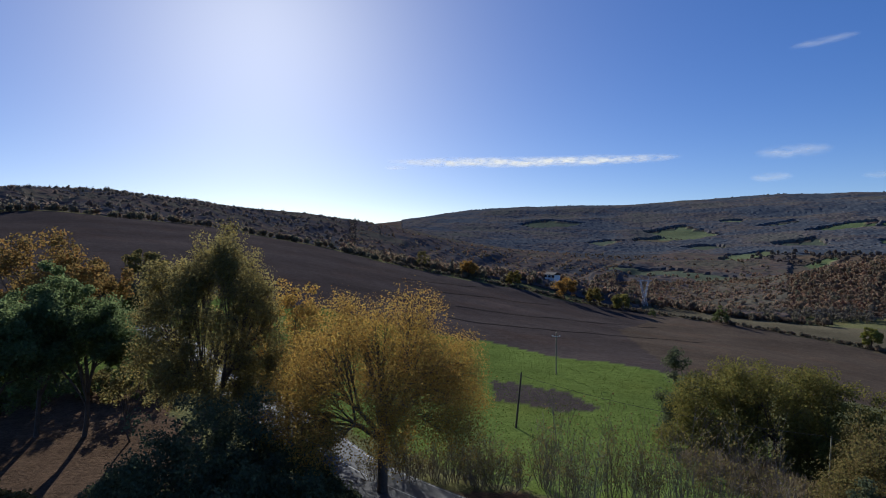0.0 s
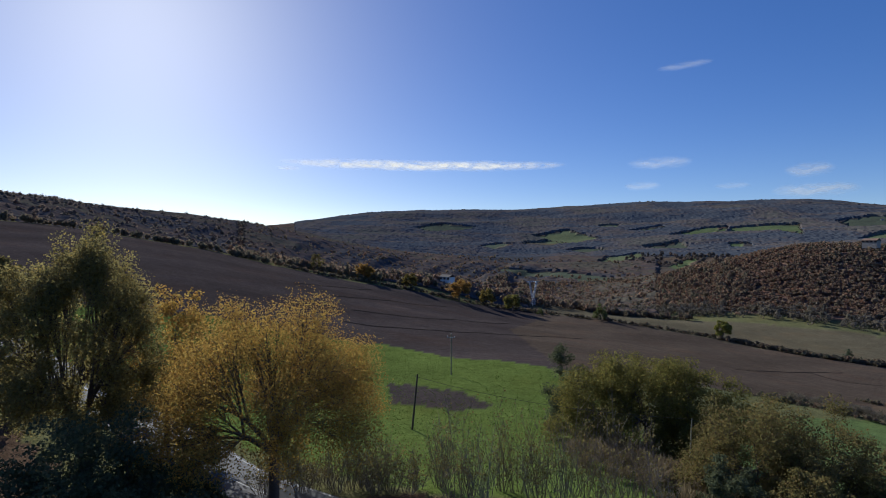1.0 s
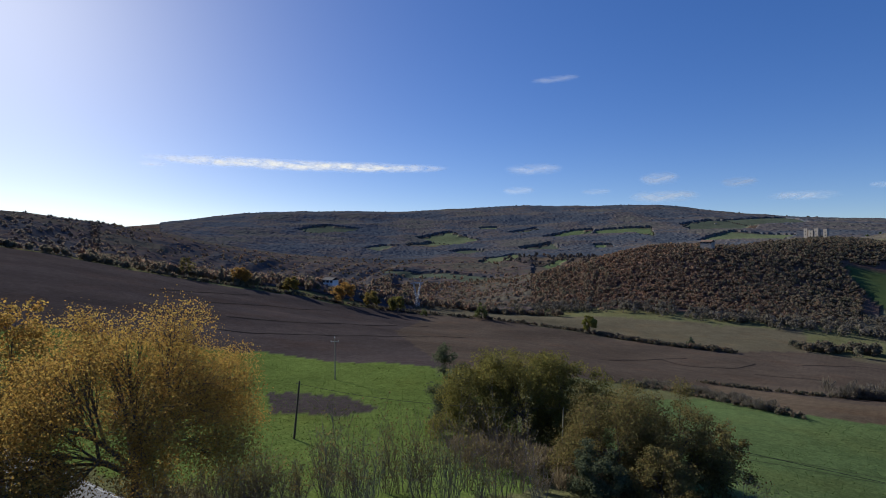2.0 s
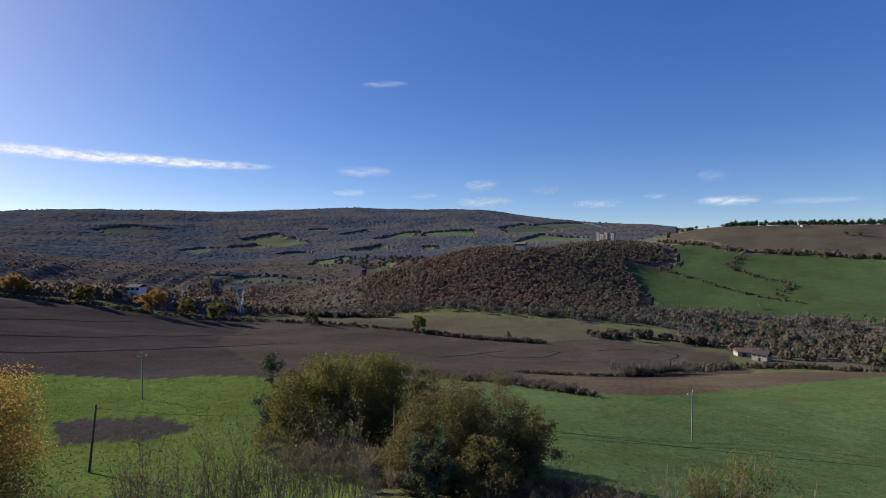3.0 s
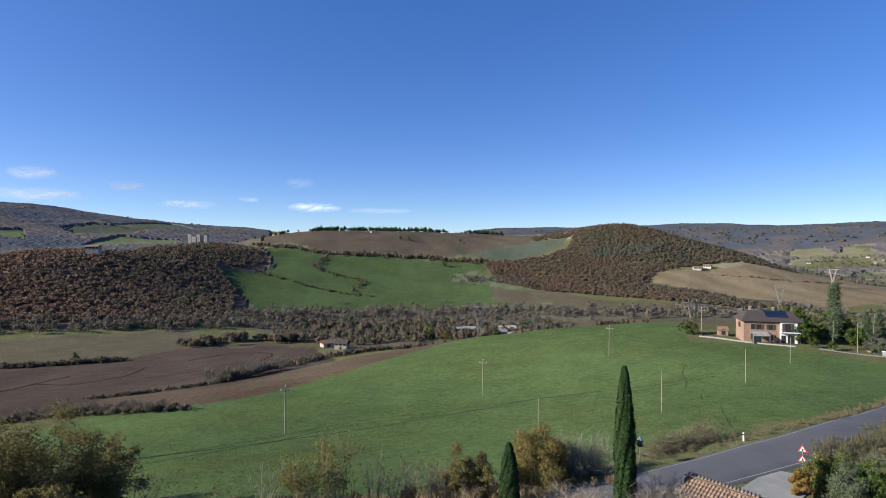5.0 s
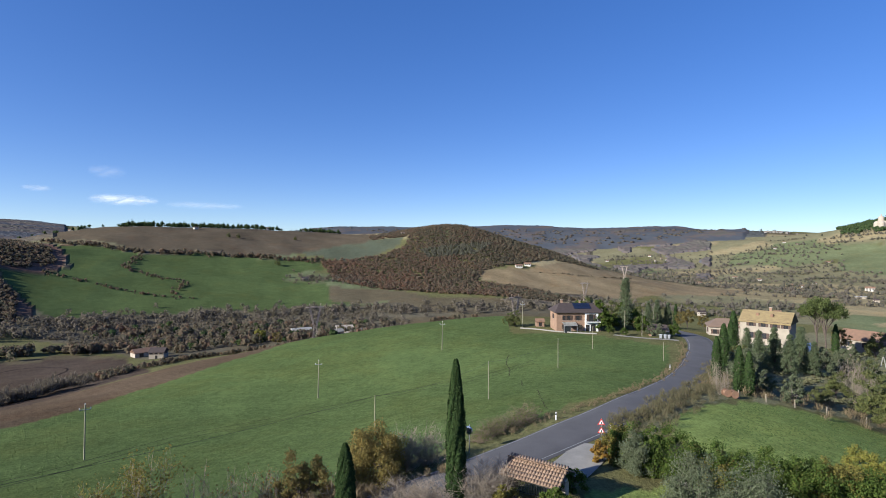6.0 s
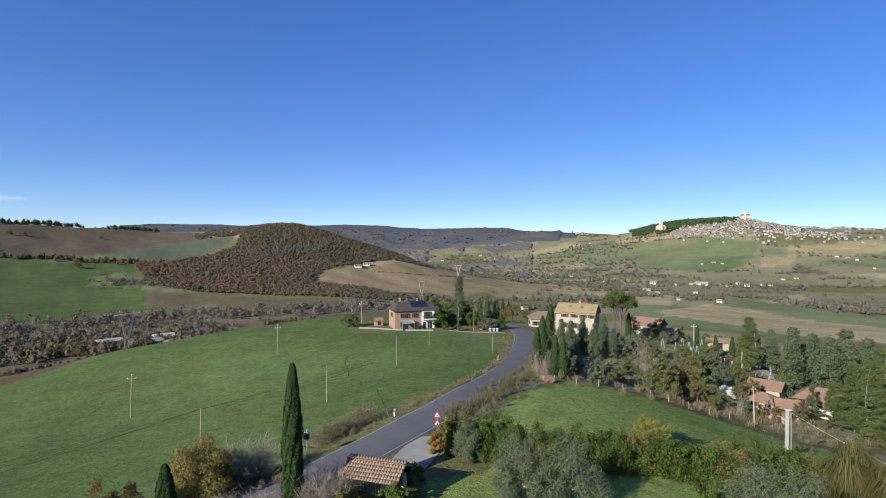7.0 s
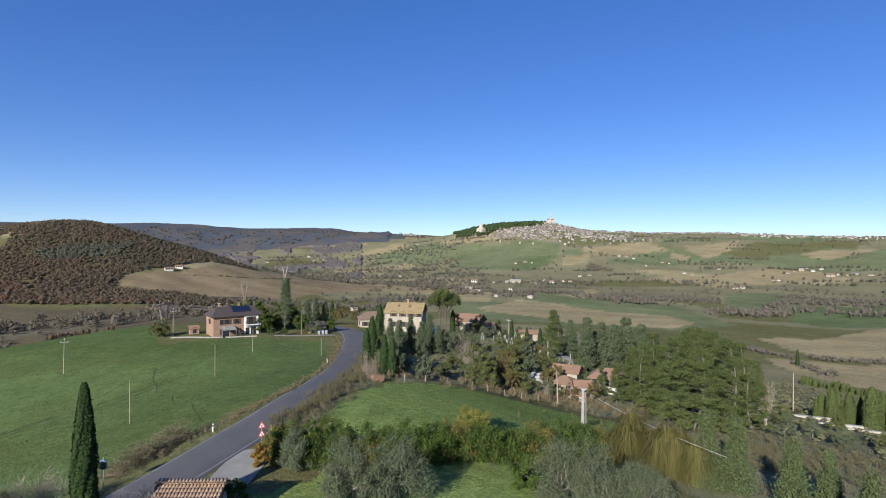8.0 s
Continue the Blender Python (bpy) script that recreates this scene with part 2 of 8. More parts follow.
def at(bearing, dist):
    """Plan place at a bearing and a distance."""
    a = math.radians(bearing)
    return dist * math.sin(a), dist * math.cos(a)

# ---- ground: one sheet, with its fields ----
def ground_material():
    m, t, b, node, link = nodes_of("fields")
    at_ = node("ShaderNodeTexCoord")
    cover = node("ShaderNodeAttribute")
    cover.attribute_name = "cover"
    rows = node("ShaderNodeAttribute")
    rows.attribute_name = "rows"
    colour = cover.outputs["Color"]
    for scale, low, high, detail in ((0.011, 0.82, 1.16, 4.0), (0.12, 0.87, 1.13, 6.0), (0.75, 0.80, 1.22, 6.0), (3.1, 0.74, 1.28, 3.0)):
        n = node("ShaderNodeTexNoise", Scale=scale, Detail=detail, Roughness=0.62)
        link(at_.outputs["Object"], n.inputs["Vector"])
        r = node("ShaderNodeMapRange", To_Min=low, To_Max=high, From_Min=0.3, From_Max=0.7)
        link(n.outputs["Fac"], r.inputs["Value"])
        mul = node("ShaderNodeVectorMath")
        mul.operation = "SCALE"
        link(colour, mul.inputs[0])
        link(r.outputs[0], mul.inputs["Scale"])
        colour = mul.outputs[0]
    # the canopy of distant woods: crowns as rounded cells
    wood = node("ShaderNodeAttribute")
    wood.attribute_name = "wood"
    crown = node("ShaderNodeTexVoronoi", Scale=0.085, Randomness=1.0)
    link(at_.outputs["Object"], crown.inputs["Vector"])
    dome = node("ShaderNodeMapRange", From_Min=0.0, From_Max=0.75, To_Min=1.0, To_Max=0.0)
    link(crown.outputs["Distance"], dome.inputs["Value"])
    hue = node("ShaderNodeMapRange", To_Min=0.75, To_Max=1.25)
    link(crown.outputs["Color"], hue.inputs["Value"])
    kk = node("ShaderNodeMix")
    kk.data_type = "FLOAT"
    kk.inputs[2].default_value = 1.0
    link(wood.outputs["Fac"], kk.inputs[0])
    link(hue.outputs[0], kk.inputs[3])
    mul = node("ShaderNodeVectorMath")
    mul.operation = "SCALE"
    link(colour, mul.inputs[0])
    link(kk.outputs[0], mul.inputs["Scale"])
    colour = mul.outputs[0]
    canopy = node("ShaderNodeMath")
    canopy.operation = "MULTIPLY"
    link(dome.outputs[0], canopy.inputs[0])
    link(wood.outputs["Fac"], canopy.inputs[1])
    # drier, yellower patches
    n = node("ShaderNodeTexNoise", Scale=0.035, Detail=5.0, Roughness=0.7)
    link(at_.outputs["Object"], n.inputs["Vector"])
    r = node("ShaderNodeMapRange", From_Min=0.5, From_Max=0.75, To_Min=0.0, To_Max=0.45)
    link(n.outputs["Fac"], r.inputs["Value"])
    dry = node("ShaderNodeMix")
    dry.data_type = "RGBA"
    dry.blend_type = "MULTIPLY"
    dry.inputs[7].default_value = (1.25, 0.95, 0.75, 1)
    link(r.outputs[0], dry.inputs[0])
    link(colour, dry.inputs[6])
    colour = dry.outputs[2]
    # tillage rows
    turn = node("ShaderNodeMapping")
    turn.inputs["Rotation"].default_value = (0, 0, radians(62))
    link(at_.outputs["Object"], turn.inputs["Vector"])
    shade = None
    for scale, low, high in ((0.0055, 0.80, 1.16), (0.12, 0.93, 1.06)):
        w = node("ShaderNodeTexWave", Scale=scale, Distortion=5.0, Detail=4.0, Detail_Scale=0.8)
        link(turn.outputs[0], w.inputs["Vector"])
        r = node("ShaderNodeMapRange", To_Min=low, To_Max=high)
        link(w.outputs["Fac"], r.inputs["Value"])
        if shade is None:
            shade = r.outputs[0]
        else:
            mm = node("ShaderNodeMath")
            mm.operation = "MULTIPLY"
            link(shade, mm.inputs[0])
            link(r.outputs[0], mm.inputs[1])
            shade = mm.outputs[0]
    k = node("ShaderNodeMix")
    k.data_type = "FLOAT"
    k.inputs[2].default_value = 1.0
    link(rows.outputs["Fac"], k.inputs[0])
    link(shade, k.inputs[3])
    last = node("ShaderNodeVectorMath")
    last.operation = "SCALE"
    link(colour, last.inputs[0])
    link(k.outputs[0], last.inputs["Scale"])
    link(last.outputs[0], b.inputs["Base Color"])
    b.inputs["Roughness"].default_value = 0.95
    b.inputs["Specular IOR Level"].default_value = 0.0
    bn = node("ShaderNodeTexNoise", Scale=2.2, Detail=5.0, Roughness=0.7)
    link(at_.outputs["Object"], bn.inputs["Vector"])
    bp = node("ShaderNodeBump", Strength=0.8, Distance=0.25)
    link(bn.outputs["Fac"], bp.inputs["Height"])
    crowns_bump = node("ShaderNodeBump", Strength=0.5, Distance=3.0)
    link(canopy.outputs[0], crowns_bump.inputs["Height"])
    fold = node("ShaderNodeTexNoise", Scale=0.0085, Detail=4.0, Roughness=0.55)
    link(at_.outputs["Object"], fold.inputs["Vector"])
    gully = node("ShaderNodeMath")
    gully.operation = "MULTIPLY"
    link(fold.outputs["Fac"], gully.inputs[0])
    link(wood.outputs["Fac"], gully.inputs[1])
    folds = node("ShaderNodeBump", Strength=0.5, Distance=25.0)
    link(gully.outputs[0], folds.inputs["Height"])
    link(folds.outputs["Normal"], bp.inputs["Normal"])
    link(bp.outputs["Normal"], crowns_bump.inputs["Normal"])
    link(crowns_bump.outputs["Normal"], b.inputs["Normal"])
    return m


ROUGH_GRASS, BRIGHT_GRASS, WHEAT = (0.125, 0.122, 0.055), (0.105, 0.138, 0.034), (0.090, 0.124, 0.045)
PLOUGHED, FALLOW, RED_SOIL, STUBBLE = (0.062, 0.050, 0.046), (0.116, 0.098, 0.062), (0.108, 0.080, 0.054), (0.215, 0.168, 0.10)
WOODLAND, SCRUB, PALE_GREEN, OCHRE, LAWN = (0.118, 0.102, 0.078), (0.185, 0.172, 0.10), (0.138, 0.156, 0.080), (0.265, 0.222, 0.126), (0.178, 0.226, 0.068)
HILL_WHEAT, HARROWED, UPLAND = (0.072, 0.099, 0.038), (0.082, 0.063, 0.048), (0.098, 0.080, 0.056)
FAR_MEADOW, VALLEY_FLOOR = (0.092, 0.104, 0.070), (0.118, 0.104, 0.072)
LITTER, ROUGH_BANK = (0.105, 0.070, 0.047), (0.19, 0.185, 0.105)
RUSSET_WOOD, GREY_WOOD, FIELD_GREEN = (0.108, 0.068, 0.050), (0.050, 0.050, 0.052), (0.112, 0.140, 0.064)
HILL_PASTURE = [(85.5, 955), (88.6, 1000), (90.6, 1060), (94.4, 1060), (96.8, 1060), (96.4, 993), (93.9, 945), (90.2, 925)]
# Each field: colour, how much its rows show, and its corners as bearing and distance.
FIELDS = [
    (BRIGHT_GRASS, 0.0, [(-40, 70), (-25, 72), (-12, 62), (-2, 50), (10, 44), (30, 44), (36, 54), (33, 70), (27, 95), (22.3, 117), (13, 126), (3.9, 142), (-10, 150), (-29, 150), (-40, 150)]),
    (PLOUGHED, 0.5, [(-50, 150), (-29, 146), (-12, 148), (3.9, 142), (13, 126), (22.3, 116), (29.6, 119), (38.1, 136), (46.2, 147), (51.2, 140), (55.6, 127), (50.1, 204), (48, 260), (52.3, 374), (44, 378), (38.1, 399), (29, 420), (20, 435), (12.9, 400), (4, 385), (-5.1, 375), (-12.2, 400), (-21.1, 400), (-24.7, 415), (-30.8, 390), (-35.9, 395), (-50, 365)]),
    (VALLEY_FLOOR, 0.0, [(60, 600), (63, 500), (69, 420), (72, 385), (80, 365), (90, 370), (97, 380), (112, 400), (114, 640), (104, 650), (95, 645), (76, 650), (64, 640)]),
    (FALLOW, 0.12, [(22.4, 540), (28.4, 503), (32, 510), (44, 492), (57.4, 489), (57.9, 419), (64.2, 431), (69.8, 400), (70, 330), (64.2, 230), (59.3, 217), (50.1, 204), (48, 260), (52.3, 374), (44, 378), (38.1, 399), (29, 420), (20, 440)]),
    (HARROWED, 0.35, [(22, 440), (29, 420), (38.1, 399), (44, 378), (52.3, 374), (57.5, 412), (64.2, 415), (69.6, 392), (72, 300), (72, 262), (66, 215), (60, 190), (55.6, 127), (51.2, 140), (46.2, 147), (38.1, 136), (29.6, 119), (24, 117), (19, 250)]),
    (RED_SOIL, 0.6, [(51, 142), (56, 126), (61.4, 137), (70.4, 167), (79.5, 193), (86, 215), (86, 330), (79.5, 330), (73.5, 262), (67.4, 220), (61.4, 198), (54.6, 205), (50.3, 198)]),
    (PLOUGHED, 0.3, [(4.8, 96), (13.1, 93), (17.6, 81), (12.6, 80), (5.3, 82)]),
    (WHEAT, 0.15, [(38, 66), (46, 50), (70, 47), (90, 52), (104, 62), (112.6, 72), (118.7, 85), (122.9, 102), (124.3, 128), (124, 152), (117, 164), (108, 172), (107, 300), (96, 300), (86, 225), (79.5, 193), (70.4, 167), (61.4, 137), (56, 126), (51.2, 140), (44, 120), (37, 90)]),
    (HILL_WHEAT, 0.1, [(62.3, 690), (60.9, 745), (60.2, 796), (62.6, 792), (65.0, 826), (64.6, 890), (64.0, 1026), (71.1, 944), (81.9, 933), (87.1, 913), (88.8, 857), (84.8, 819), (84.5, 780), (88.8, 763), (95.3, 729), (95.3, 687), (85.4, 639), (76.5, 638), (63.8, 617), (62.4, 677)]),
    (UPLAND, 0.3, [(63.9, 1400), (67.5, 1300), (72.3, 1400), (82.5, 1330), (90, 1300), (93.7, 1161), (93.7, 962), (85.4, 953), (71.1, 961), (63.9, 1118)]),
    (FALLOW, 0.0, [(88.8, 763), (95.3, 729), (102.1, 691), (107.7, 684), (107.7, 655), (100.3, 607), (95.3, 649), (88.8, 674)]),
    (FALLOW, 0.2, [(95.3, 552), (101.2, 578), (112, 592), (112, 330), (100.7, 330), (94, 330)]),
    (STUBBLE, 0.4, [(103.9, 815), (105.8, 863), (109.5, 897), (113, 966), (116.8, 1084), (122.5, 1100), (130.1, 1100), (128.5, 930), (126.5, 880), (119.9, 780), (113, 745), (108.5, 780)]),
    (FIELD_GREEN, 0.0, [(34.0, 2065), (37.2, 2292), (39.4, 2338), (38.9, 2147), (36.1, 2028)]),
    (FIELD_GREEN, 0.0, [(39.1, 2137), (39.6, 2292), (44.9, 2345), (45.2, 1973), (42.9, 2106)]),
    (PALE_GREEN, 0.0, [(30.3, 2190), (33.3, 2403), (34.0, 2345), (31.7, 2183)]),
    (PALE_GREEN, 0.0, [(27.5, 1351), (28.2, 1440), (30.9, 1532), (31.8, 1512), (31.3, 1376), (29.4, 1340), (29.3, 1253)]),
    (FIELD_GREEN, 0.0, [(33.5, 1240), (36.4, 1430), (36.8, 1330), (34.5, 1180)]),
    (FIELD_GREEN, 0.0, [(39.4, 1851), (41.1, 1853), (41.6, 1720), (39.6, 1698)]),
    (PALE_GREEN, 0.0, [(20.6, 2150), (22.2, 2201), (24.4, 2252), (27.6, 2058), (25.1, 1947), (22.2, 2062)]),
    (PALE_GREEN, 0.0, [(27.5, 2435), (29.4, 2443), (29.3, 2307), (27.5, 2334)]),
    (FAR_MEADOW, 0.0, [(16, 1120), (22.2, 1125), (25.1, 1077), (28.9, 1002), (31.5, 800), (30.9, 760), (28.2, 856), (22.2, 1006), (17, 1040)]),
    (FALLOW, 0.0, [(20, 2000), (22.2, 2055), (24.8, 1970), (22.5, 1757), (19.5, 1800)]),
    (OCHRE, 0.0, [(36.4, 1700), (39.6, 1705), (38.4, 1640), (36.6, 1591)]),
    (FAR_MEADOW, 0.0, [(47.4, 2429), (50.2, 2551), (54.4, 2543), (53.9, 2322), (48.5, 2203)]),
    (FAR_MEADOW, 0.0, [(50.9, 2600), (56.2, 3019), (58.0, 2652), (53.3, 2400)]),
    (FAR_MEADOW, 0.0, [(8, 2300), (11, 2420), (15, 2380), (13, 2240), (9.5, 2180)]),
    (FAR_MEADOW, 0.0, [(14.5, 1750), (17.5, 1860), (19, 1800), (17, 1660)]),
    (FAR_MEADOW, 0.0, [(31.5, 1800), (35.0, 1900), (36.0, 1780), (33.0, 1690)]),
    (FAR_MEADOW, 0.0, [(24.0, 1650), (27.0, 1720), (28.5, 1640), (26.0, 1560)]),
    (PALE_GREEN, 0.0, [(49, 1900), (52, 2150), (57, 2100), (56, 1800)]),
    (OCHRE, 0.1, [(151.5, 2058), (156.0, 2169), (158.2, 1995), (154.7, 1909), (151.3, 1970)]),
    (OCHRE, 0.1, [(158.2, 1976), (160.2, 1888), (159.8, 1806), (158.3, 1863)]),
    (OCHRE, 0.1, [(159.5, 2096), (164.4, 2281), (163.8, 2025), (161.7, 1854), (160.4, 1986)]),
    (OCHRE, 0.1, [(148.6, 1866), (152.0, 1913), (151.8, 1766), (148.8, 1690)]),
    (PALE_GREEN, 0.1, [(148.6, 1992), (150.9, 2038), (151.3, 1931), (148.6, 1882)]),
    (FAR_MEADOW, 0.0, HILL_PASTURE),
    (PALE_GREEN, 0.1, [(137.4, 2162), (143.7, 2151), (148.5, 2072), (147.4, 1760), (144.5, 1609), (141.3, 1649), (137.6, 1731)]),
    (FIELD_GREEN, 0.1, [(143.0, 1806), (147.1, 1894), (146.4, 1701), (144.5, 1609)]),
    (FALLOW, 0.1, [(152.0, 1789), (154.0, 1662), (154.3, 1588), (152.0, 1651)]),
    (OCHRE, 0.1, [(155.4, 1606), (159.0, 1627), (161.3, 1570), (158.8, 1461)]),
    (OCHRE, 0.1, [(127.1, 2255), (130.7, 2443), (131.9, 2281), (128.9, 2194)]),
    (OCHRE, 0.1, [(169.4, 1944), (172.2, 2099), (175.3, 2130), (171.8, 1851)]),
    (PALE_GREEN, 0.1, [(172.6, 1751), (175.5, 2137), (178, 1729)]),
    (PALE_GREEN, 0.2, [(137, 560), (139.6, 657), (146.2, 897), (152.5, 850), (159.0, 790), (160.7, 705), (164, 600), (158, 520), (148.8, 516)]),
    (OCHRE, 0.3, [(139.6, 657), (143.2, 790), (150.4, 700), (158.0, 640), (160.8, 601), (158.6, 537), (148.8, 540)]),
    (OCHRE, 0.2, [(137.2, 846), (141.1, 878), (140.9, 756), (137.7, 736)]),
    (OCHRE, 0.2, [(149.5, 878), (152.5, 1174), (153.4, 894), (151.3, 849)]),
    (PALE_GREEN, 0.2, [(163.4, 1157), (167.6, 1225), (167.8, 948), (165.4, 736), (163.4, 838)]),
    (FIELD_GREEN, 0.2, [(168.8, 873), (175.6, 964), (180, 950), (180, 679), (171.5, 629), (168.6, 669)]),
    (OCHRE, 0.4, [(165.5, 510), (170.6, 535), (175.6, 645), (180, 660), (180, 439), (169.3, 450)]),
    (OCHRE, 0.4, [(166.4, 418), (175.6, 428), (180, 430), (180, 323), (172.3, 335), (167.0, 388)]),
    (SCRUB, 0.0, [(128, 200), (140, 215), (150, 190), (165, 180), (180, 180), (180, 320), (164, 400), (148, 500), (136, 540), (128, 500)]),
    (LITTER, 0.0, [(-52, 34), (-27, 34), (-25, 55), (-29, 75), (-52, 75)]),
    (LITTER, 0.0, [(-27, 34), (40, 34), (40, 42), (10, 43.5), (-10, 43), (-25, 50)]),
    (ROUGH_BANK, 0.0, [(119.2, 60), (123, 72), (126, 90), (127.6, 106), (128.5, 128), (128.4, 142), (130.4, 120), (129.6, 100), (127.6, 84), (124.4, 68), (120.5, 58)]),
    (ROUGH_BANK, 0.0, [(154, 62), (166, 50), (180, 48), (180, 150), (168, 150), (158, 120), (156, 90)]),
    (ROUGH_BANK, 0.0, [(130, 92), (139, 101), (146, 112), (155, 100), (158, 120), (156, 185), (140, 200), (129, 170), (129.4, 140), (130.6, 115)]),
    (LAWN, 0.0, [(112, 32), (115.5, 43), (118, 46), (126, 49), (135, 30), (112, 24)]),
    (LAWN, 0.0, [(124, 66), (127, 58), (139, 58), (148.8, 64), (156, 84), (154.4, 98), (142.9, 101), (129.6, 91), (127.2, 80)]),
    (LAWN, 0.0, [(118, 41), (126, 47), (130.8, 50), (139.9, 53), (146.5, 50), (152, 40), (135, 30)]),
]


def inside(x, y, corners):
    px, py = zip(*[at(b, r) for b, r in corners])
    hit = np.zeros(x.shape, bool)
    j = len(px) - 1
    for i in range(len(px)):
        cross = ((py[i] > y) != (py[j] > y)) & (x < (px[j] - px[i]) * (y - py[i]) / (py[j] - py[i] + 1e-12) + px[i])
        hit ^= cross
        j = i
    return hit


def build_ground():
    bearings = np.concatenate([np.arange(-50, 184, 0.3), np.arange(184, 310, 3.0)])
    rings = np.concatenate([[0.0, 14, 24], np.exp(np.arange(math.log(32), math.log(4880), 0.019))])
    nb, nr = len(bearings), len(rings)
    a = np.radians(bearings)
    x, y = np.outer(rings, np.sin(a)), np.outer(rings, np.cos(a))
    z = land(x, y)
    j = np.arange(nb)
    i = np.arange(nr - 1)
    q = np.stack([i[:, None] * nb + j, i[:, None] * nb + (j + 1) % nb, (i[:, None] + 1) * nb + (j + 1) % nb, (i[:, None] + 1) * nb + j], -1).reshape(-1, 4)
    v = np.stack([x, y, z], -1).reshape(-1, 3)
    me = mesh_of("ground", v, q, ground_material(), True)
    x, y = v[:, 0], v[:, 1]
    r = np.hypot(x, y)
    cover = np.tile(np.array(ROUGH_GRASS), (len(v), 1))
    rows, wood = np.zeros(len(v)), np.zeros(len(v))
    # far country: a patchwork of woods, scrub and small fields
    far = r > 620
    g = np.random.default_rng(3)
    seeds = np.stack([g.uniform(-2600, 4800, 1500), g.uniform(-4800, 4800, 1500)], 1)
    kinds = g.choice(6, 1500, p=[0.36, 0.22, 0.16, 0.08, 0.08, 0.10])
    palette = np.array([WOODLAND, SCRUB, PALE_GREEN, OCHRE, FALLOW, ROUGH_GRASS])
    idx = np.where(far)[0]
    jx, jy = x[idx] + 22 * np.sin(y[idx] / 41), y[idx] + 22 * np.sin(x[idx] / 37)
    for k in range(0, len(idx), 20000):
        d = (jx[k:k + 20000, None] - seeds[None, :, 0]) ** 2 + (jy[k:k + 20000, None] - seeds[None, :, 1]) ** 2
        kind = kinds[d.argmin(1)]
        cover[idx[k:k + 20000]] = palette[kind]
        wood[idx[k:k + 20000]] = (kind == 0) * 1.0
    wild = (r > 620) & (np.degrees(np.arctan2(x, y)) < 60) & (y > -200) & (g.random(len(x)) < 1)
    tone = np.sin(x / 133 + 1.4 * np.sin(y / 171)) * np.cos(y / 117 + 1.2 * np.sin(x / 197)) + 0.6 * np.sin(x / 53 + y / 61 + 1.5 * np.sin(y / 47))
    tone = np.clip(tone * 0.7 + 0.5, 0, 1)[:, None]
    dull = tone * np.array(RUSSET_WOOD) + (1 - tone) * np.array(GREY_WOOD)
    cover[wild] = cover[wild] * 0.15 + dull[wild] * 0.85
    wood[wild & (r > 1250)] = np.maximum(wood[wild & (r > 1250)], 0.8)
    bearing = np.degrees(np.arctan2(x, y))
    # wooded slopes on the left: ground tones scaled down to about 0.7
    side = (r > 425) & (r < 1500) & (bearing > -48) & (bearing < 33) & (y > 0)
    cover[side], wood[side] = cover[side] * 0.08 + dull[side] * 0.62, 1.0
    near_hills = inside(x, y, [(29, 575), (36, 555), (57.4, 520), (62.4, 560), (63.2, 660), (64.4, 790), (66.4, 930), (66, 1030), (54, 1040), (42, 900), (31, 770)])
    cover[near_hills], wood[near_hills] = np.array(RUSSET_WOOD) * 1.35, 0.7
    # distant hills: ground colour blended to blue-grey, as painted haze
    hazed_hills = (r > 2500) & (bearing > 66) & (bearing < 131.5)
    cover[hazed_hills], wood[hazed_hills] = cover[hazed_hills] * 0.12 + np.array((0.085, 0.095, 0.095)) * 0.88, 1.0
    plain = (r > 300) & (bearing > 116) & (r < 2600)
    wood[plain] = 0.0
    cover[plain & (cover[:, 1] < 0.11)] = SCRUB
    # ragged edges
    ex, ey = x + 0.012 * r * np.sin(y * 40 / (r + 1) + 2) + 0.4 * np.sin(y * 1.7), y + 0.012 * r * np.sin(x * 37 / (r + 1)) + 0.4 * np.sin(x * 1.9)
    for colour, tilled, corners in FIELDS:
        hit = inside(ex, ey, corners)
        cover[hit], rows[hit], wood[hit] = colour, tilled, 0.0
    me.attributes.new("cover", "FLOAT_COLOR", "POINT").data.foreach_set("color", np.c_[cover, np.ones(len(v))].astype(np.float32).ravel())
    me.attributes.new("rows", "FLOAT", "POINT").data.foreach_set("value", rows.astype(np.float32))
    me.attributes.new("wood", "FLOAT", "POINT").data.foreach_set("value", wood.astype(np.float32))
    return tagged(new("ground", me), "rolling farmland with ploughed, green and stubble fields", "ground", kind="structure")


build_ground()

# ---- road ----
def smooth_line(points, step=1.5):
    """An even line through plan places (Catmull-Rom)."""
    p = np.array(points, float)
    p = np.vstack([2 * p[0] - p[1], p, 2 * p[-1] - p[-2]])
    out = []
    for i in range(1, len(p) - 2):
        n = max(2, int(np.linalg.norm(p[i + 1] - p[i]) / step))
        for t in np.arange(n) / n:
            a, b, c, d = p[i - 1], p[i], p[i + 1], p[i + 2]
            out.append(0.5 * (2 * b + (c - a) * t + (2 * a - 5 * b + 4 * c - d) * t * t + (3 * b - a - 3 * c + d) * t ** 3))
    out.append(p[-2])
    return np.array(out)


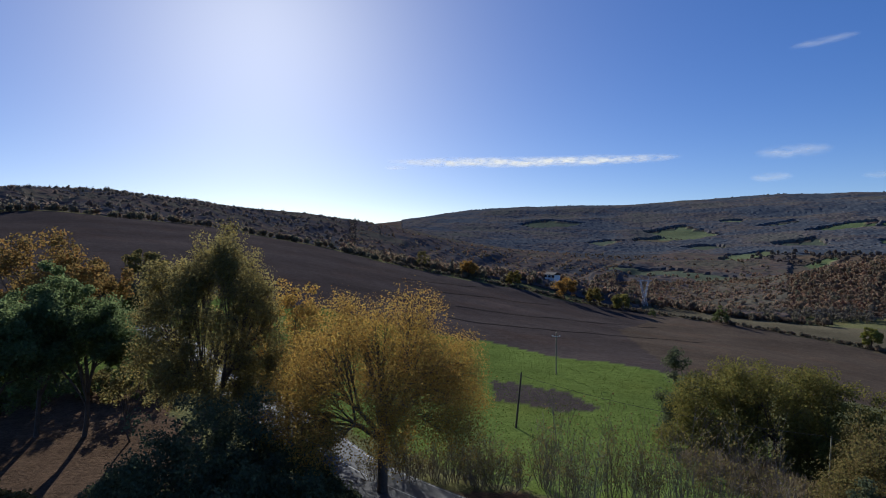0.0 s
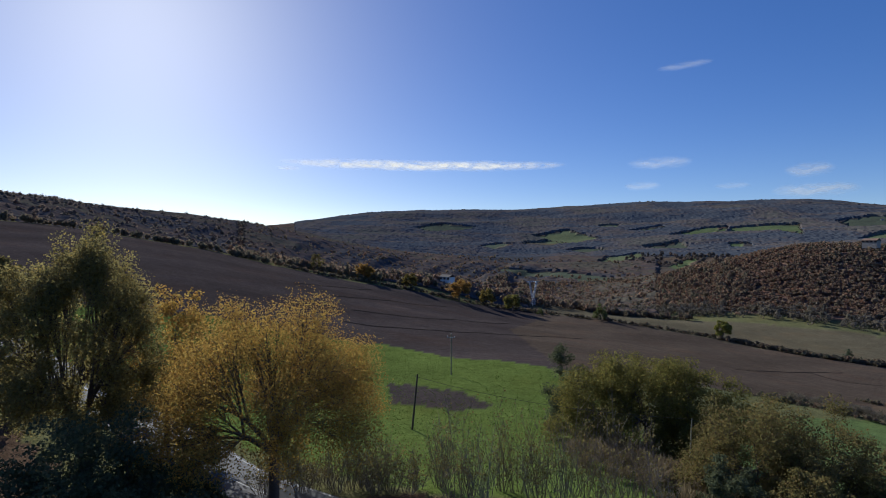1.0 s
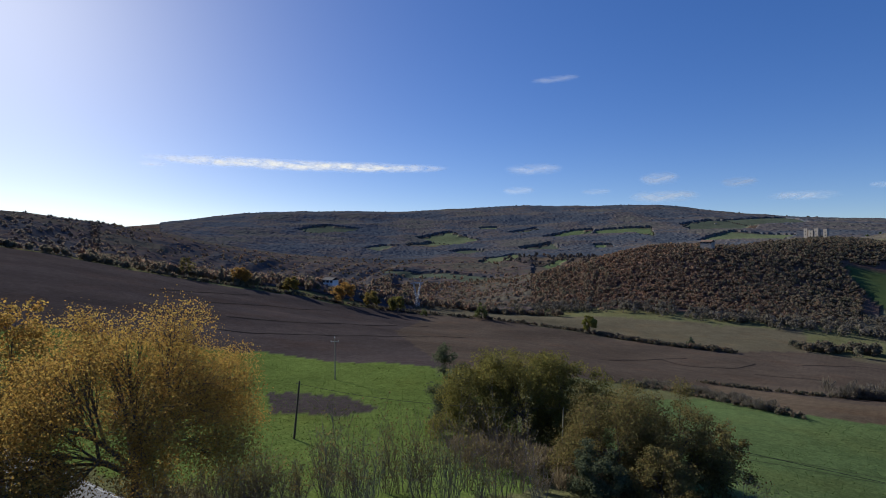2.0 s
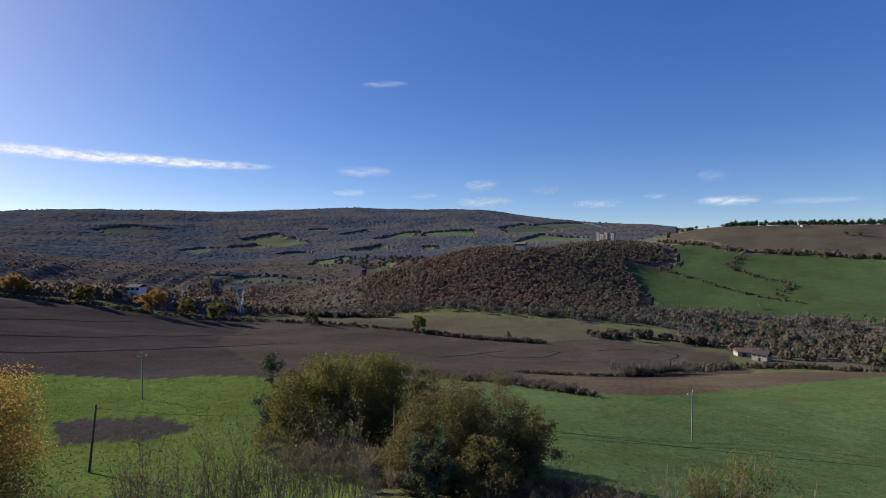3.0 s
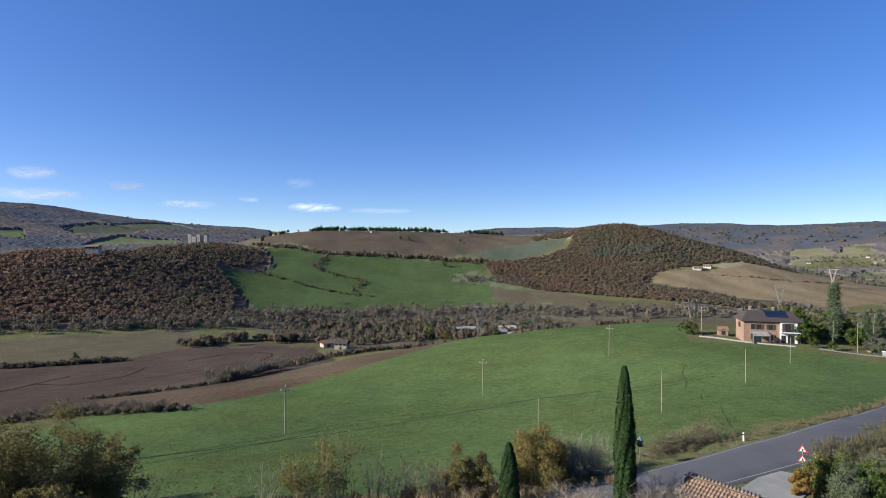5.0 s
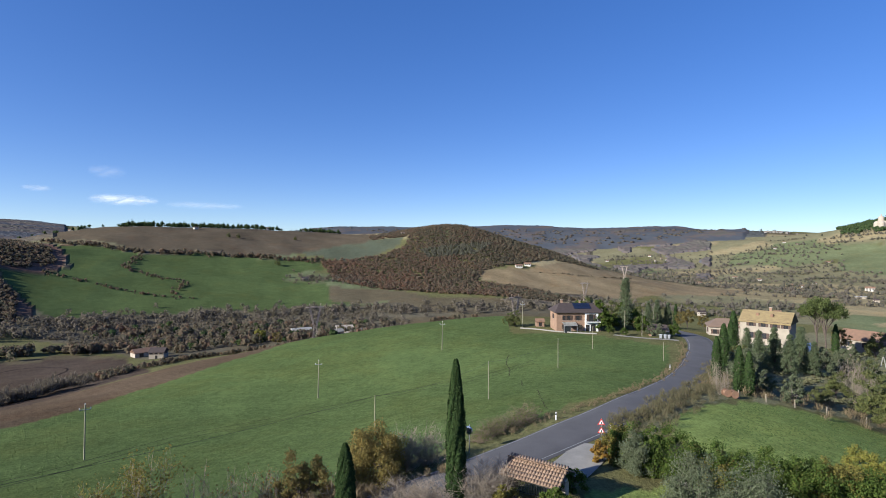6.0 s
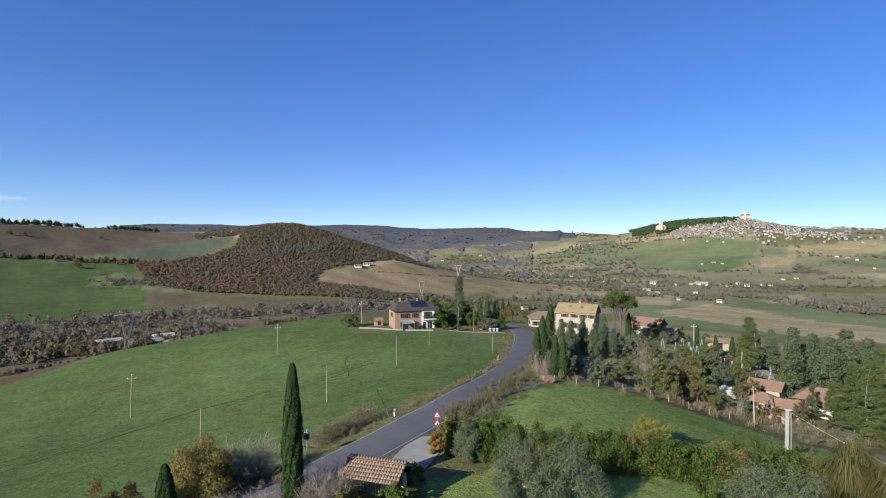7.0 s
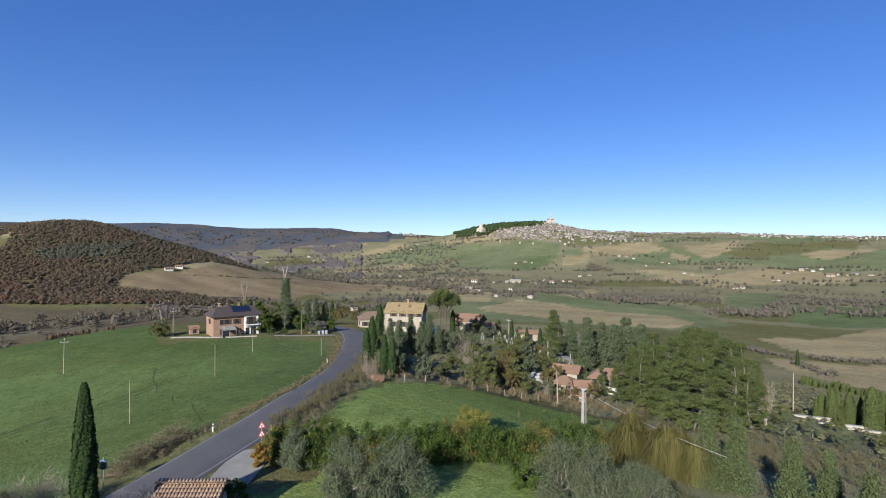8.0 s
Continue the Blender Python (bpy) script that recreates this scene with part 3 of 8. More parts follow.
def strip_mesh(name, line, offsets, lifts, material, level_from=None):
    """A band along a plan line, its cross-section given by offsets and lifts over the ground."""
    d = np.gradient(line, axis=0)
    d /= np.linalg.norm(d, axis=1, keepdims=True)
    side = np.stack([d[:, 1], -d[:, 0]], 1)
    k = len(offsets)
    pts = line[:, None] + side[:, None] * np.array(offsets)[None, :, None]
    z = land(pts[..., 0], pts[..., 1]) + np.array(lifts)[None]
    v = np.concatenate([pts, z[..., None]], -1).reshape(-1, 3)
    i, j = np.meshgrid(np.arange(len(line) - 1), np.arange(k - 1), indexing="ij")
    q = np.stack([i * k + j, i * k + j + 1, (i + 1) * k + j + 1, (i + 1) * k + j], -1).reshape(-1, 4)
    return mesh_of(name, v, q, material, True)


ASPHALT = surface("asphalt", (0.095, 0.090, 0.092), (0.066, 0.063, 0.064), 0.95, scale=0.25, fine=18.0, bump=0.25, depth=0.01)
GRAVEL = surface("pale_gravel", (0.34, 0.31, 0.26), (0.22, 0.20, 0.16), 0.95, scale=0.6, fine=9.0, bump=0.5, depth=0.03)
PAVING = surface("worn_paving", (0.29, 0.272, 0.24), (0.19, 0.18, 0.16), 0.95, scale=0.6, fine=9.0, bump=0.3, depth=0.02)
CONCRETE = surface("concrete", (0.34, 0.33, 0.30), (0.23, 0.22, 0.20), 0.9, scale=0.8, fine=20.0)
WHITE_LINE = surface("worn_white_line", (0.32, 0.32, 0.31), (0.13, 0.13, 0.13), 0.8, scale=1.5, fine=9.0, amount=0.9, bump=0)
ROAD = smooth_line([at(*p) for p in [(-29, 112), (-24, 86), (-16, 60), (-9.5, 46), (8, 34), (45, 30), (80, 36), (98, 44.5), (108.9, 53.8),
                                     (113.8, 60.5), (118.7, 70), (123.1, 87.5), (125.2, 106), (126.2, 130), (126.5, 149), (126.3, 163), (125.4, 178), (122.5, 198), (119.5, 225), (120, 260)]])
tagged(new("road", strip_mesh("road", ROAD, (-3.5, -3.3, -1.6, 0, 1.6, 3.3, 3.5), (0.02, 0.12, 0.15, 0.17, 0.15, 0.12, 0.02), ASPHALT)),
       "grey asphalt country road bending down the slope", "road", kind="structure")
for off, name in ((-3.05, "edge_line"), (3.05, "edge_line")):
    tagged(new(name, strip_mesh(name, ROAD[18:], (off - 0.06, off + 0.06), (0.132, 0.132), WHITE_LINE)), "worn white line along the road edge", "road marking", kind="structure")
tagged(new("centre_line", strip_mesh("centre_line", ROAD[:60], (-0.06, 0.06), (0.18, 0.18), WHITE_LINE)), "worn white line along the middle of the road", "road marking", kind="structure")
DARK_SOIL = surface("dark_damp_soil", (0.055, 0.050, 0.036), (0.035, 0.036, 0.024), 0.95, scale=0.8, fine=6.0)
for spots, wide in (([(107.6, 138), (107.3, 127), (107.6, 118), (107.6, 110)], 0.07), ([(110.6, 89), (110.9, 82), (111.3, 76), (111.6, 73)], 0.05), ([(108.9, 102), (109.0, 96)], 0.06)):
    line = smooth_line([at(*p) for p in spots], 0.8)
    line = line + np.stack([np.sin(np.arange(len(line)) * 1.7), np.cos(np.arange(len(line)) * 2.3)], 1) * 0.14
    tagged(new("field_rill", strip_mesh("field_rill", line, (-wide, 0, wide), (0.03, 0.05, 0.03), DARK_SOIL)), "narrow dark rill washed into the green field", "rill", kind="structure")
for spots in ([(53.1, 81), (59.5, 84), (65.5, 89), (73.3, 98), (80, 101), (87, 105), (95.8, 108), (104.1, 110), (110.2, 123)], [(53, 84.5), (59.5, 87.5), (65.5, 92.5), (73.3, 101.5), (80, 104.5), (87, 108.5), (95.8, 111.5), (104.1, 113.5), (110.1, 126.5)]):
    tagged(new("tyre_track", strip_mesh("tyre_track", smooth_line([at(*p) for p in spots], 2.0), (-0.09, 0, 0.09), (0.03, 0.045, 0.03), DARK_SOIL)), "faint tyre track across the green field", "tyre track", kind="structure")
FURROW_SOIL = surface("turned_furrow_soil", (0.036, 0.030, 0.027), (0.026, 0.022, 0.020), 0.95, scale=0.8, fine=6.0)
for soil in (DARK_SOIL, FURROW_SOIL):
    soil.node_tree.nodes["Principled BSDF"].inputs["Specular IOR Level"].default_value = 0.0
for spots, wide in (([(0.5, 174), (5.7, 176), (13.1, 190), (18.5, 211), (25.9, 273)], 0.55), ([(1.3, 206), (8.1, 223), (13.1, 253), (21.9, 337)], 0.6), ([(-0.7, 245), (3.5, 277), (8.1, 311), (11.5, 341)], 0.8), ([(-4.5, 273), (-0.7, 301), (3.5, 342)], 0.8),
                    ([(39.8, 245), (43.4, 281), (48.1, 324)], 0.5), ([(45.8, 299), (48.1, 289), (51.5, 299), (53.2, 319), (53.9, 336)], 0.5), ([(53.8, 284), (59, 293), (63.9, 279)], 0.5), ([(57.5, 352), (61.5, 380), (64.4, 378), (65.3, 364), (63.9, 324)], 0.5)):
    tagged(new("plough_furrow", strip_mesh("plough_furrow", smooth_line([at(*p) for p in spots], 2.5), (-wide, -wide * 0.4, wide * 0.4, wide), (0.1, 0.1, 0.1, 0.1), FURROW_SOIL)), "dark tractor furrow across the ploughed soil", "furrow", kind="structure")
DRIVE = smooth_line([at(*p) for p in [(112.8, 46.5), (114.6, 50.5), (116.6, 56.5)]])
tagged(new("driveway", strip_mesh("driveway", DRIVE, (-2.0, 0, 2.0), (0.07, 0.10, 0.07), PAVING)), "pale worn lay-by beside the asphalt road", "driveway", kind="structure")
LAYBY = smooth_line([at(*p) for p in [(118.3, 168), (121.5, 164.5), (124.4, 163)]])
tagged(new("forecourt", strip_mesh("forecourt", LAYBY, (-1.0, 0, 1.0), (0.1, 0.14, 0.1), GRAVEL)), "pale concrete strip where the drive meets the road", "driveway", kind="structure")
FORK = smooth_line([at(*p) for p in [(127.6, 146), (128.8, 160), (131, 172), (133.5, 182)]])
tagged(new("side_road", strip_mesh("side_road", FORK, (-2, 0, 2), (0.08, 0.12, 0.08), GRAVEL)), "pale gravel track leading to the farmhouse", "driveway", kind="structure")
TRACK = smooth_line([at(*p) for p in [(143.2, 235), (144.6, 212), (145.6, 192), (147.9, 172), (150.7, 152), (153.3, 140), (157, 130)]])
tagged(new("farm_track", strip_mesh("farm_track", TRACK, (-1.5, 0, 1.5), (0.08, 0.12, 0.08), GRAVEL)), "pale gravel track past the vineyard", "track", kind="structure")

# ---- far and middle woods, hedges ----
AUTUMN = foliage("autumn_wood_leaves", [(0.255, 0.140, 0.092), (0.220, 0.146, 0.100), (0.192, 0.150, 0.104), (0.156, 0.140, 0.094), (0.112, 0.116, 0.078)], 0.55, by_tint=True, spread=0.5)
GREENWOOD = foliage("evergreen_leaves", [(0.035, 0.055, 0.026), (0.05, 0.075, 0.032), (0.07, 0.095, 0.036), (0.10, 0.115, 0.045)], 0.3, by_tint=True, spread=0.4)
FARWOOD = foliage("far_winter_woods", [(0.180, 0.125, 0.098), (0.158, 0.126, 0.104), (0.148, 0.130, 0.106), (0.115, 0.118, 0.092)], 0.5, by_tint=True, spread=0.35)
STRAW = foliage("dry_straw", [(0.22, 0.17, 0.10), (0.17, 0.135, 0.08), (0.26, 0.20, 0.12), (0.14, 0.125, 0.065)], 0.3, by_tint=True, spread=0.5)
GREYWOOD = foliage("bare_winter_twigs", [(0.15, 0.125, 0.098), (0.18, 0.155, 0.122), (0.14, 0.12, 0.085), (0.145, 0.13, 0.082)], 0.3, by_tint=True, spread=0.5)
PLAINWOOD = foliage("winter_hedgerow_twigs", [(0.19, 0.155, 0.122), (0.175, 0.155, 0.126), (0.16, 0.15, 0.112), (0.12, 0.128, 0.085)], 0.45, by_tint=True, spread=0.3)
BARK = surface("bark", (0.11, 0.085, 0.065), (0.05, 0.038, 0.03), 0.95, scale=1.5, fine=14.0, bump=0.6, depth=0.03)
PALE_BARK = surface("pale_bark", (0.24, 0.21, 0.17), (0.12, 0.10, 0.08), 0.95, scale=1.5, fine=14.0, bump=0.6, depth=0.03)


def shell(n, g, tall=1.0):
    """Points and outward ways over a lumpy crown of radius 1."""
    lumps = g.normal(size=(5, 3))
    lumps /= np.linalg.norm(lumps, axis=1, keepdims=True)
    d = g.normal(size=(n, 3))
    d[:, 2] = d[:, 2] * 0.8 + 0.25
    d /= np.linalg.norm(d, axis=1, keepdims=True)
    r = 0.62 + 0.38 * np.clip((d @ lumps.T).max(1), 0, 1) ** 2
    r *= g.uniform(0.75, 1.05, n)
    return d * r[:, None] * [1, 1, tall], d


def crowns(seed, kinds, cards_each, size, tall, segs, rings, heart=0.74):
    """Kinds of distant crown of radius 1: a lumpy leafy dome with loose sprays round it."""
    g = np.random.default_rng(seed)
    made = []
    for k in range(kinds):
        lumps = g.normal(size=(6, 3))
        lumps[:, 2] = np.abs(lumps[:, 2]) * 0.8
        lumps /= np.linalg.norm(lumps, axis=1, keepdims=True)
        polar, turn = np.meshgrid(np.linspace(0.1, 2.45, rings + 1), np.arange(segs) * 2 * math.pi / segs, indexing="ij")
        turn = turn + g.uniform(-0.35, 0.35, turn.shape) * 2 * math.pi / segs + (np.arange(rings + 1) % 2)[:, None] * math.pi / segs
        d = np.stack([np.sin(polar) * np.cos(turn), np.sin(polar) * np.sin(turn), np.cos(polar)], -1).reshape(-1, 3)
        r = 0.60 + 0.36 * np.clip((d @ lumps.T).max(1), 0, 1) ** 3
        v = d * (heart * r * g.uniform(0.86, 1.08, len(d)))[:, None] * [1, 1, tall]
        i, j = np.meshgrid(np.arange(rings), np.arange(segs), indexing="ij")
        f = np.stack([i * segs + j, (i + 1) * segs + j, (i + 1) * segs + (j + 1) % segs, i * segs + (j + 1) % segs], -1).reshape(-1, 4)
        p, out = shell(cards_each, g, tall)
        made.append(joined([(v, f), cards(p, size, g, normals=out * 2.0, long=1.2)]))
    return made


LEAFY, LEAFY_MID, LEAFY_FAR = crowns(2, 6, 48, 0.32, 1.1, 8, 4), crowns(6, 8, 20, 0.42, 1.1, 6, 2), crowns(3, 6, 6, 0.5, 1.0, 6, 3, 0.86)
LEAFY_FINE = crowns(7, 8, 10, 0.52, 1.1, 6, 2, 0.8)
BARE = crowns(8, 6, 34, 0.36, 1.2, 5, 2, 0.4)


def brush(seed, kinds, twigs):
    """Upright bare brush of height 2 about its middle, radius 1."""
    made = []
    g = np.random.default_rng(seed)
    for k in range(kinds):
        a, r = g.uniform(0, 2 * math.pi, twigs), np.sqrt(g.random(twigs))
        top = np.stack([np.cos(a) * r, np.sin(a) * r, g.uniform(-0.5, 1.0, twigs) * np.sqrt(np.clip(1.1 - r ** 2, 0.05, 1))], 1)
        start = g.uniform(0.0, 0.8, twigs)[:, None]
        foot = top * [0.3, 0.3, 0] * (1 - start) + [0, 0, -1] * (1 - start) + top * start * 0.8 + g.normal(size=(twigs, 3)) * 0.1
        wide = np.stack([-np.sin(a + g.normal(size=twigs)), np.cos(a + g.normal(size=twigs)), g.normal(size=twigs) * 0.4], 1) * 0.03
        mid = (foot + top) / 2 + g.normal(size=(twigs, 3)) * 0.12
        v = np.stack([foot - wide, mid + wide, top + wide * 1.6, mid - wide * 2], 1).reshape(-1, 3)
        made.append((v, np.arange(4 * twigs).reshape(-1, 4)))
    return made


BRUSH, BRUSH_FAR = brush(4, 4, 110), brush(5, 4, 44)


def planted(name, label, spots, radii, shapes, material, tints, seed=1, sink=0.25, kind="stuff", category="woods", squash=None):
    """One object of many crowns standing on the ground at the plan spots."""
    g = np.random.default_rng(seed)
    spots, radii = np.asarray(spots), np.asarray(radii)
    z = land(spots[:, 0], spots[:, 1])
    chunks, tint = [], []
    tall = [np.abs(v[:, 2]).max() for v, f in shapes]
    for i in range(len(spots)):
        k = g.integers(len(shapes))
        v, f = shapes[k]
        a = g.uniform(0, 2 * math.pi)
        c, s = math.cos(a) * radii[i], math.sin(a) * radii[i]
        h = radii[i] * (squash[i] if squash is not None else g.uniform(0.85, 1.2))
        w = np.empty_like(v)
        w[:, 0], w[:, 1] = v[:, 0] * c - v[:, 1] * s + spots[i, 0], v[:, 0] * s + v[:, 1] * c + spots[i, 1]
        w[:, 2] = (v[:, 2] + tall[k] * (1 - sink)) * h + z[i]
        chunks.append((w, f))
        tint.append(np.full(len(v), tints[i]))
    v, f = joined(chunks)
    ob = new(name, mesh_of(name, v, f, material, False, np.concatenate(tint)))
    return tagged(ob, label, category, kind=kind)


def off_fields(spots):
    """Those of the plan spots that lie in no field."""
    return spots[~np.any([inside(spots[:, 0], spots[:, 1], f[2]) for f in FIELDS if f[0] is not SCRUB and f[0] is not VALLEY_FLOOR], axis=0)]


def scattered(corners, count, g):
    """Plan spots strewn within corners given as bearing and distance."""
    p = np.array([at(*c) for c in corners])
    out = np.zeros((0, 2))
    while len(out) < count:
        q = np.stack([g.uniform(p[:, 0].min(), p[:, 0].max(), count * 2), g.uniform(p[:, 1].min(), p[:, 1].max(), count * 2)], 1)
        out = np.concatenate([out, q[inside(q[:, 0], q[:, 1], corners)]])
    return out[:count]


def along(corners, count, wide, g):
    """Plan spots strewn along a line given as bearing and distance."""
    p = smooth_line([at(*c) for c in corners], 3.0)
    t = g.uniform(0, len(p) - 1.001, count)
    i = t.astype(int)
    return p[i] + (p[i + 1] - p[i]) * (t - i)[:, None] + g.normal(size=(count, 2)) * wide


# far woods: the blue-grey haze of distance is mixed into these leaf colours
HAZED_CANOPY = foliage("hazed_wood_canopy", [(0.096, 0.106, 0.122), (0.112, 0.112, 0.120), (0.142, 0.118, 0.110), (0.134, 0.126, 0.108)], 0.2, by_tint=True, spread=0.0)

# darker copy of the canopy: the backlit slopes' shade is in its colours
SHADED_CANOPY = foliage("shaded_wood_canopy", [(0.080, 0.080, 0.086), (0.102, 0.090, 0.086), (0.138, 0.100, 0.084), (0.122, 0.108, 0.082)], 0.2, by_tint=True, spread=0.0)


def canopy(name, label, bearings, dists, step, low, high, seed, warm=0.0, only=-9.0, material=None, smooth=True):
    """The closed top of a wood as one rough sheet: tree heights over the ground, open where fields lie."""
    g = np.random.default_rng(seed)
    mid = math.sqrt(dists[0] * dists[1])
    b = np.arange(bearings[0], bearings[1], math.degrees(step / mid))
    r = np.exp(np.arange(math.log(dists[0]), math.log(dists[1]), step * 1.3 / mid))
    bb, rr = np.meshgrid(b, r)
    bb = bb + g.uniform(-0.4, 0.4, bb.shape) * math.degrees(step / mid)
    rr = rr * (1 + g.uniform(-0.4, 0.4, bb.shape) * step * 1.3 / mid)
    x, y = (np.sin(np.radians(bb)) * rr).ravel(), (np.cos(np.radians(bb)) * rr).ravel()
    patch = np.sin(x / 133 + 1.4 * np.sin(y / 171)) * np.cos(y / 117 + 1.2 * np.sin(x / 197)) + 0.6 * np.sin(x / 53 + y / 61 + 1.5 * np.sin(y / 47))
    tall = low + (high - low) * g.random(len(x)) + 1.5 * np.clip(patch, -1, 1)
    tall = tall * np.clip((rr.ravel() / dists[0] - 1) / 0.1, 0.15, 1)
    clear = patch < only
    for colour, tilled, corners in FIELDS:
        far = max(c[1] for c in corners)
        if far > dists[0] and min(c[0] for c in corners) < bearings[1]:
            clear |= inside(x, y, corners)
    edge = (bb < bearings[0] + 0.6) | (bb > bearings[1] - 0.8) | (rr < dists[0] * 1.01) | (rr > dists[1] * 0.985)
    tall[clear | edge.ravel()] = -6
    nb = len(b)
    i, j = np.meshgrid(np.arange(len(r) - 1), np.arange(nb - 1), indexing="ij")
    q = np.stack([i * nb + j, i * nb + j + 1, (i + 1) * nb + j + 1, (i + 1) * nb + j], -1).reshape(-1, 4)
    q = q[(tall[q] > -5).any(1)][:, ::-1]
    tint = np.clip(0.42 + warm + 0.6 * patch + g.normal(size=len(x)) * 0.25, 0, 1)
    ob = new(name, mesh_of(name, np.c_[x, y, land(x, y) + tall], q, material or HAZED_CANOPY, smooth, tint))
    return tagged(ob, label, "woods", kind="stuff")


def hedgerows_over(count, bearings, dists, each, g):
    out = []
    for k in range(count):
        b, r = g.uniform(*bearings), g.uniform(*dists)
        reach, climb = g.uniform(20, 110), g.uniform(-0.25, 0.25)
        p = np.linspace(-1, 1, each)[:, None] * reach
        x, y = at(b, r)
        c, s = math.cos(radians(b)), math.sin(radians(b))
        out.append(np.c_[x + p * (c + climb * s), y + p * (-s + climb * c)] + g.normal(size=(each, 2)) * 3.5)
    return np.concatenate(out)


def build_woods():
    canopy("valley_canopy", "closed brown oak woods in the side valley", (-10, 34), (428, 1500), 5.5, 3.2, 5.4, 61, 0.12, -9.0, SHADED_CANOPY, False)
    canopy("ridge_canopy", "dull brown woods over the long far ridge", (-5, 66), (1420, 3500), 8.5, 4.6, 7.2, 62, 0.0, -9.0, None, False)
    canopy("west_canopy", "dark mixed woods on the near ridge", (-50, -9), (440, 1620), 7.0, 3.2, 5.8, 63, -0.1, -9.0, SHADED_CANOPY, False)
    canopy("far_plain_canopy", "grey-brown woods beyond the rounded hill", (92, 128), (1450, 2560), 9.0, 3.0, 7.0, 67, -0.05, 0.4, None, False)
    # tints pushed to the blue-grey end, for more painted haze
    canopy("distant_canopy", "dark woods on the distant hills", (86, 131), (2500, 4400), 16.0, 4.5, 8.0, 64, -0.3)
    g = np.random.default_rng(11)
    # the wooded knoll across the valley: russet oaks, darker evergreen oaks towards the top and the far side
    s = scattered([(29, 575), (36, 560), (44, 545), (57.4, 525), (61.6, 560), (61.8, 640), (61.9, 700), (60.8, 745), (60.0, 800), (62.6, 800), (64.6, 832), (64.2, 890), (63.2, 1000), (60, 1060), (54, 1040), (48, 900), (42, 900), (36, 850), (31, 770)], 12000, g)
    b = np.degrees(np.arctan2(s[:, 0], s[:, 1]))
    r = np.hypot(s[:, 0], s[:, 1])
    dark = np.clip((b - 44) / 16 + (r - 640) / 700, 0, 1)
    t = np.clip(dark * 0.62 + g.normal(size=len(s)) * 0.2 + 0.06, 0, 1)
    planted("knoll_wood", "russet and dark green oak wood on the knoll", s, g.uniform(2.1, 3.5, len(s)), LEAFY_FINE, AUTUMN, t, 21, squash=g.uniform(0.6, 1.0, len(s)))
    # the further cone-shaped hill
    s = scattered([(87.5, 905), (89, 790), (94, 735), (103, 705), (112, 690), (116, 712), (110.6, 765), (104, 795), (105, 853), (108, 895), (112, 975), (117, 1000), (112, 1120), (106, 1170), (97, 1170), (92.5, 1120), (93.5, 970)], 11000, g)
    b = np.degrees(np.arctan2(s[:, 0], s[:, 1]))
    r = np.hypot(s[:, 0], s[:, 1])
    t = np.clip(0.5 + 0.022 * (b - 98) + (r - 950) / 1500 + 0.2 * np.sin(s[:, 0] / 38.0) * np.sin(s[:, 1] / 29.0 + 1.0) + g.normal(size=len(s)) * 0.16, 0, 1)
    keep = ~inside(s[:, 0], s[:, 1], HILL_PASTURE)
    s, t = s[keep], t[keep]
    grove = inside(s[:, 0], s[:, 1], [(98, 960), (103, 980), (106, 1010), (104, 930), (99, 910)])
    planted("hill_wood", "brown and green oak wood on the rounded hill", s[~grove], g.uniform(2.2, 3.8, len(s))[~grove], LEAFY_FINE, AUTUMN, t[~grove], 22, squash=g.uniform(0.55, 0.9, len(s))[~grove])
    s = s[grove]
    planted("olive_grove", "grey-green olive grove on the hillside", s, g.uniform(2.2, 3.2, len(s)), LEAFY, PLAINWOOD, g.uniform(0.75, 1, len(s)), 23, category="grove")
    # woods beyond the ploughed slope
    s = np.concatenate([scattered([(-11, 440), (0, 415), (10, 430), (20, 455), (28, 500), (28, 620), (18, 760), (4, 900), (-6, 800), (-11, 600)], 3000, g),
                        scattered([(-12, 800), (10, 800), (32, 850), (32, 1300), (12, 1500), (-8, 1450)], 1300, g)])
    keep = ~inside(s[:, 0], s[:, 1], [(18.9, 1054), (29.6, 956), (28.4, 1042), (20, 1194)])
    s = s[keep]
    planted("valley_wood", "brown autumn woods and scrub in the side valley", s, g.uniform(2.6, 4.6, len(s)), LEAFY_MID, AUTUMN, np.clip(g.normal(0.38, 0.28, len(s)), 0, 1), 24, squash=g.uniform(0.9, 1.4, len(s)))
    s = scattered([(16, 520), (24, 550), (36, 548), (42, 600), (39, 800), (30, 890), (16, 900)], 2800, g)
    planted("foot_wood", "russet and yellow wood at the knoll's foot", s, g.uniform(2.6, 4.6, len(s)), LEAFY_MID, AUTUMN, np.clip(g.normal(0.35, 0.25, len(s)), 0, 1), 37, squash=g.uniform(0.9, 1.4, len(s)))
    s = scattered([(-48, 470), (-30, 470), (-14, 520), (-8, 700), (-6, 1450), (-20, 1500), (-48, 1500)], 2200, g)
    planted("west_hill_wood", "dark mixed woods and gardens on the ridge", s, g.uniform(3.0, 6.0, len(s)), LEAFY_MID, FARWOOD, np.clip(g.normal(0.4, 0.3, len(s)), 0, 1), 25, squash=g.uniform(0.8, 1.3, len(s)))
    s = np.concatenate([along([(-4, 3250), (3, 3380), (21, 3400), (33, 3390), (40, 3330), (46, 3280), (53, 3180), (60, 3000)], 420, 40, g), scattered([(30, 1250), (48, 1150), (58, 1250), (58, 1500), (30, 1500)], 300, g)])
    planted("far_ridge_wood", "brown woods along the long far ridge", s, g.uniform(4, 8, len(s)), LEAFY_FAR, FARWOOD, np.clip(g.normal(0.5, 0.22, len(s)), 0, 1), 26)
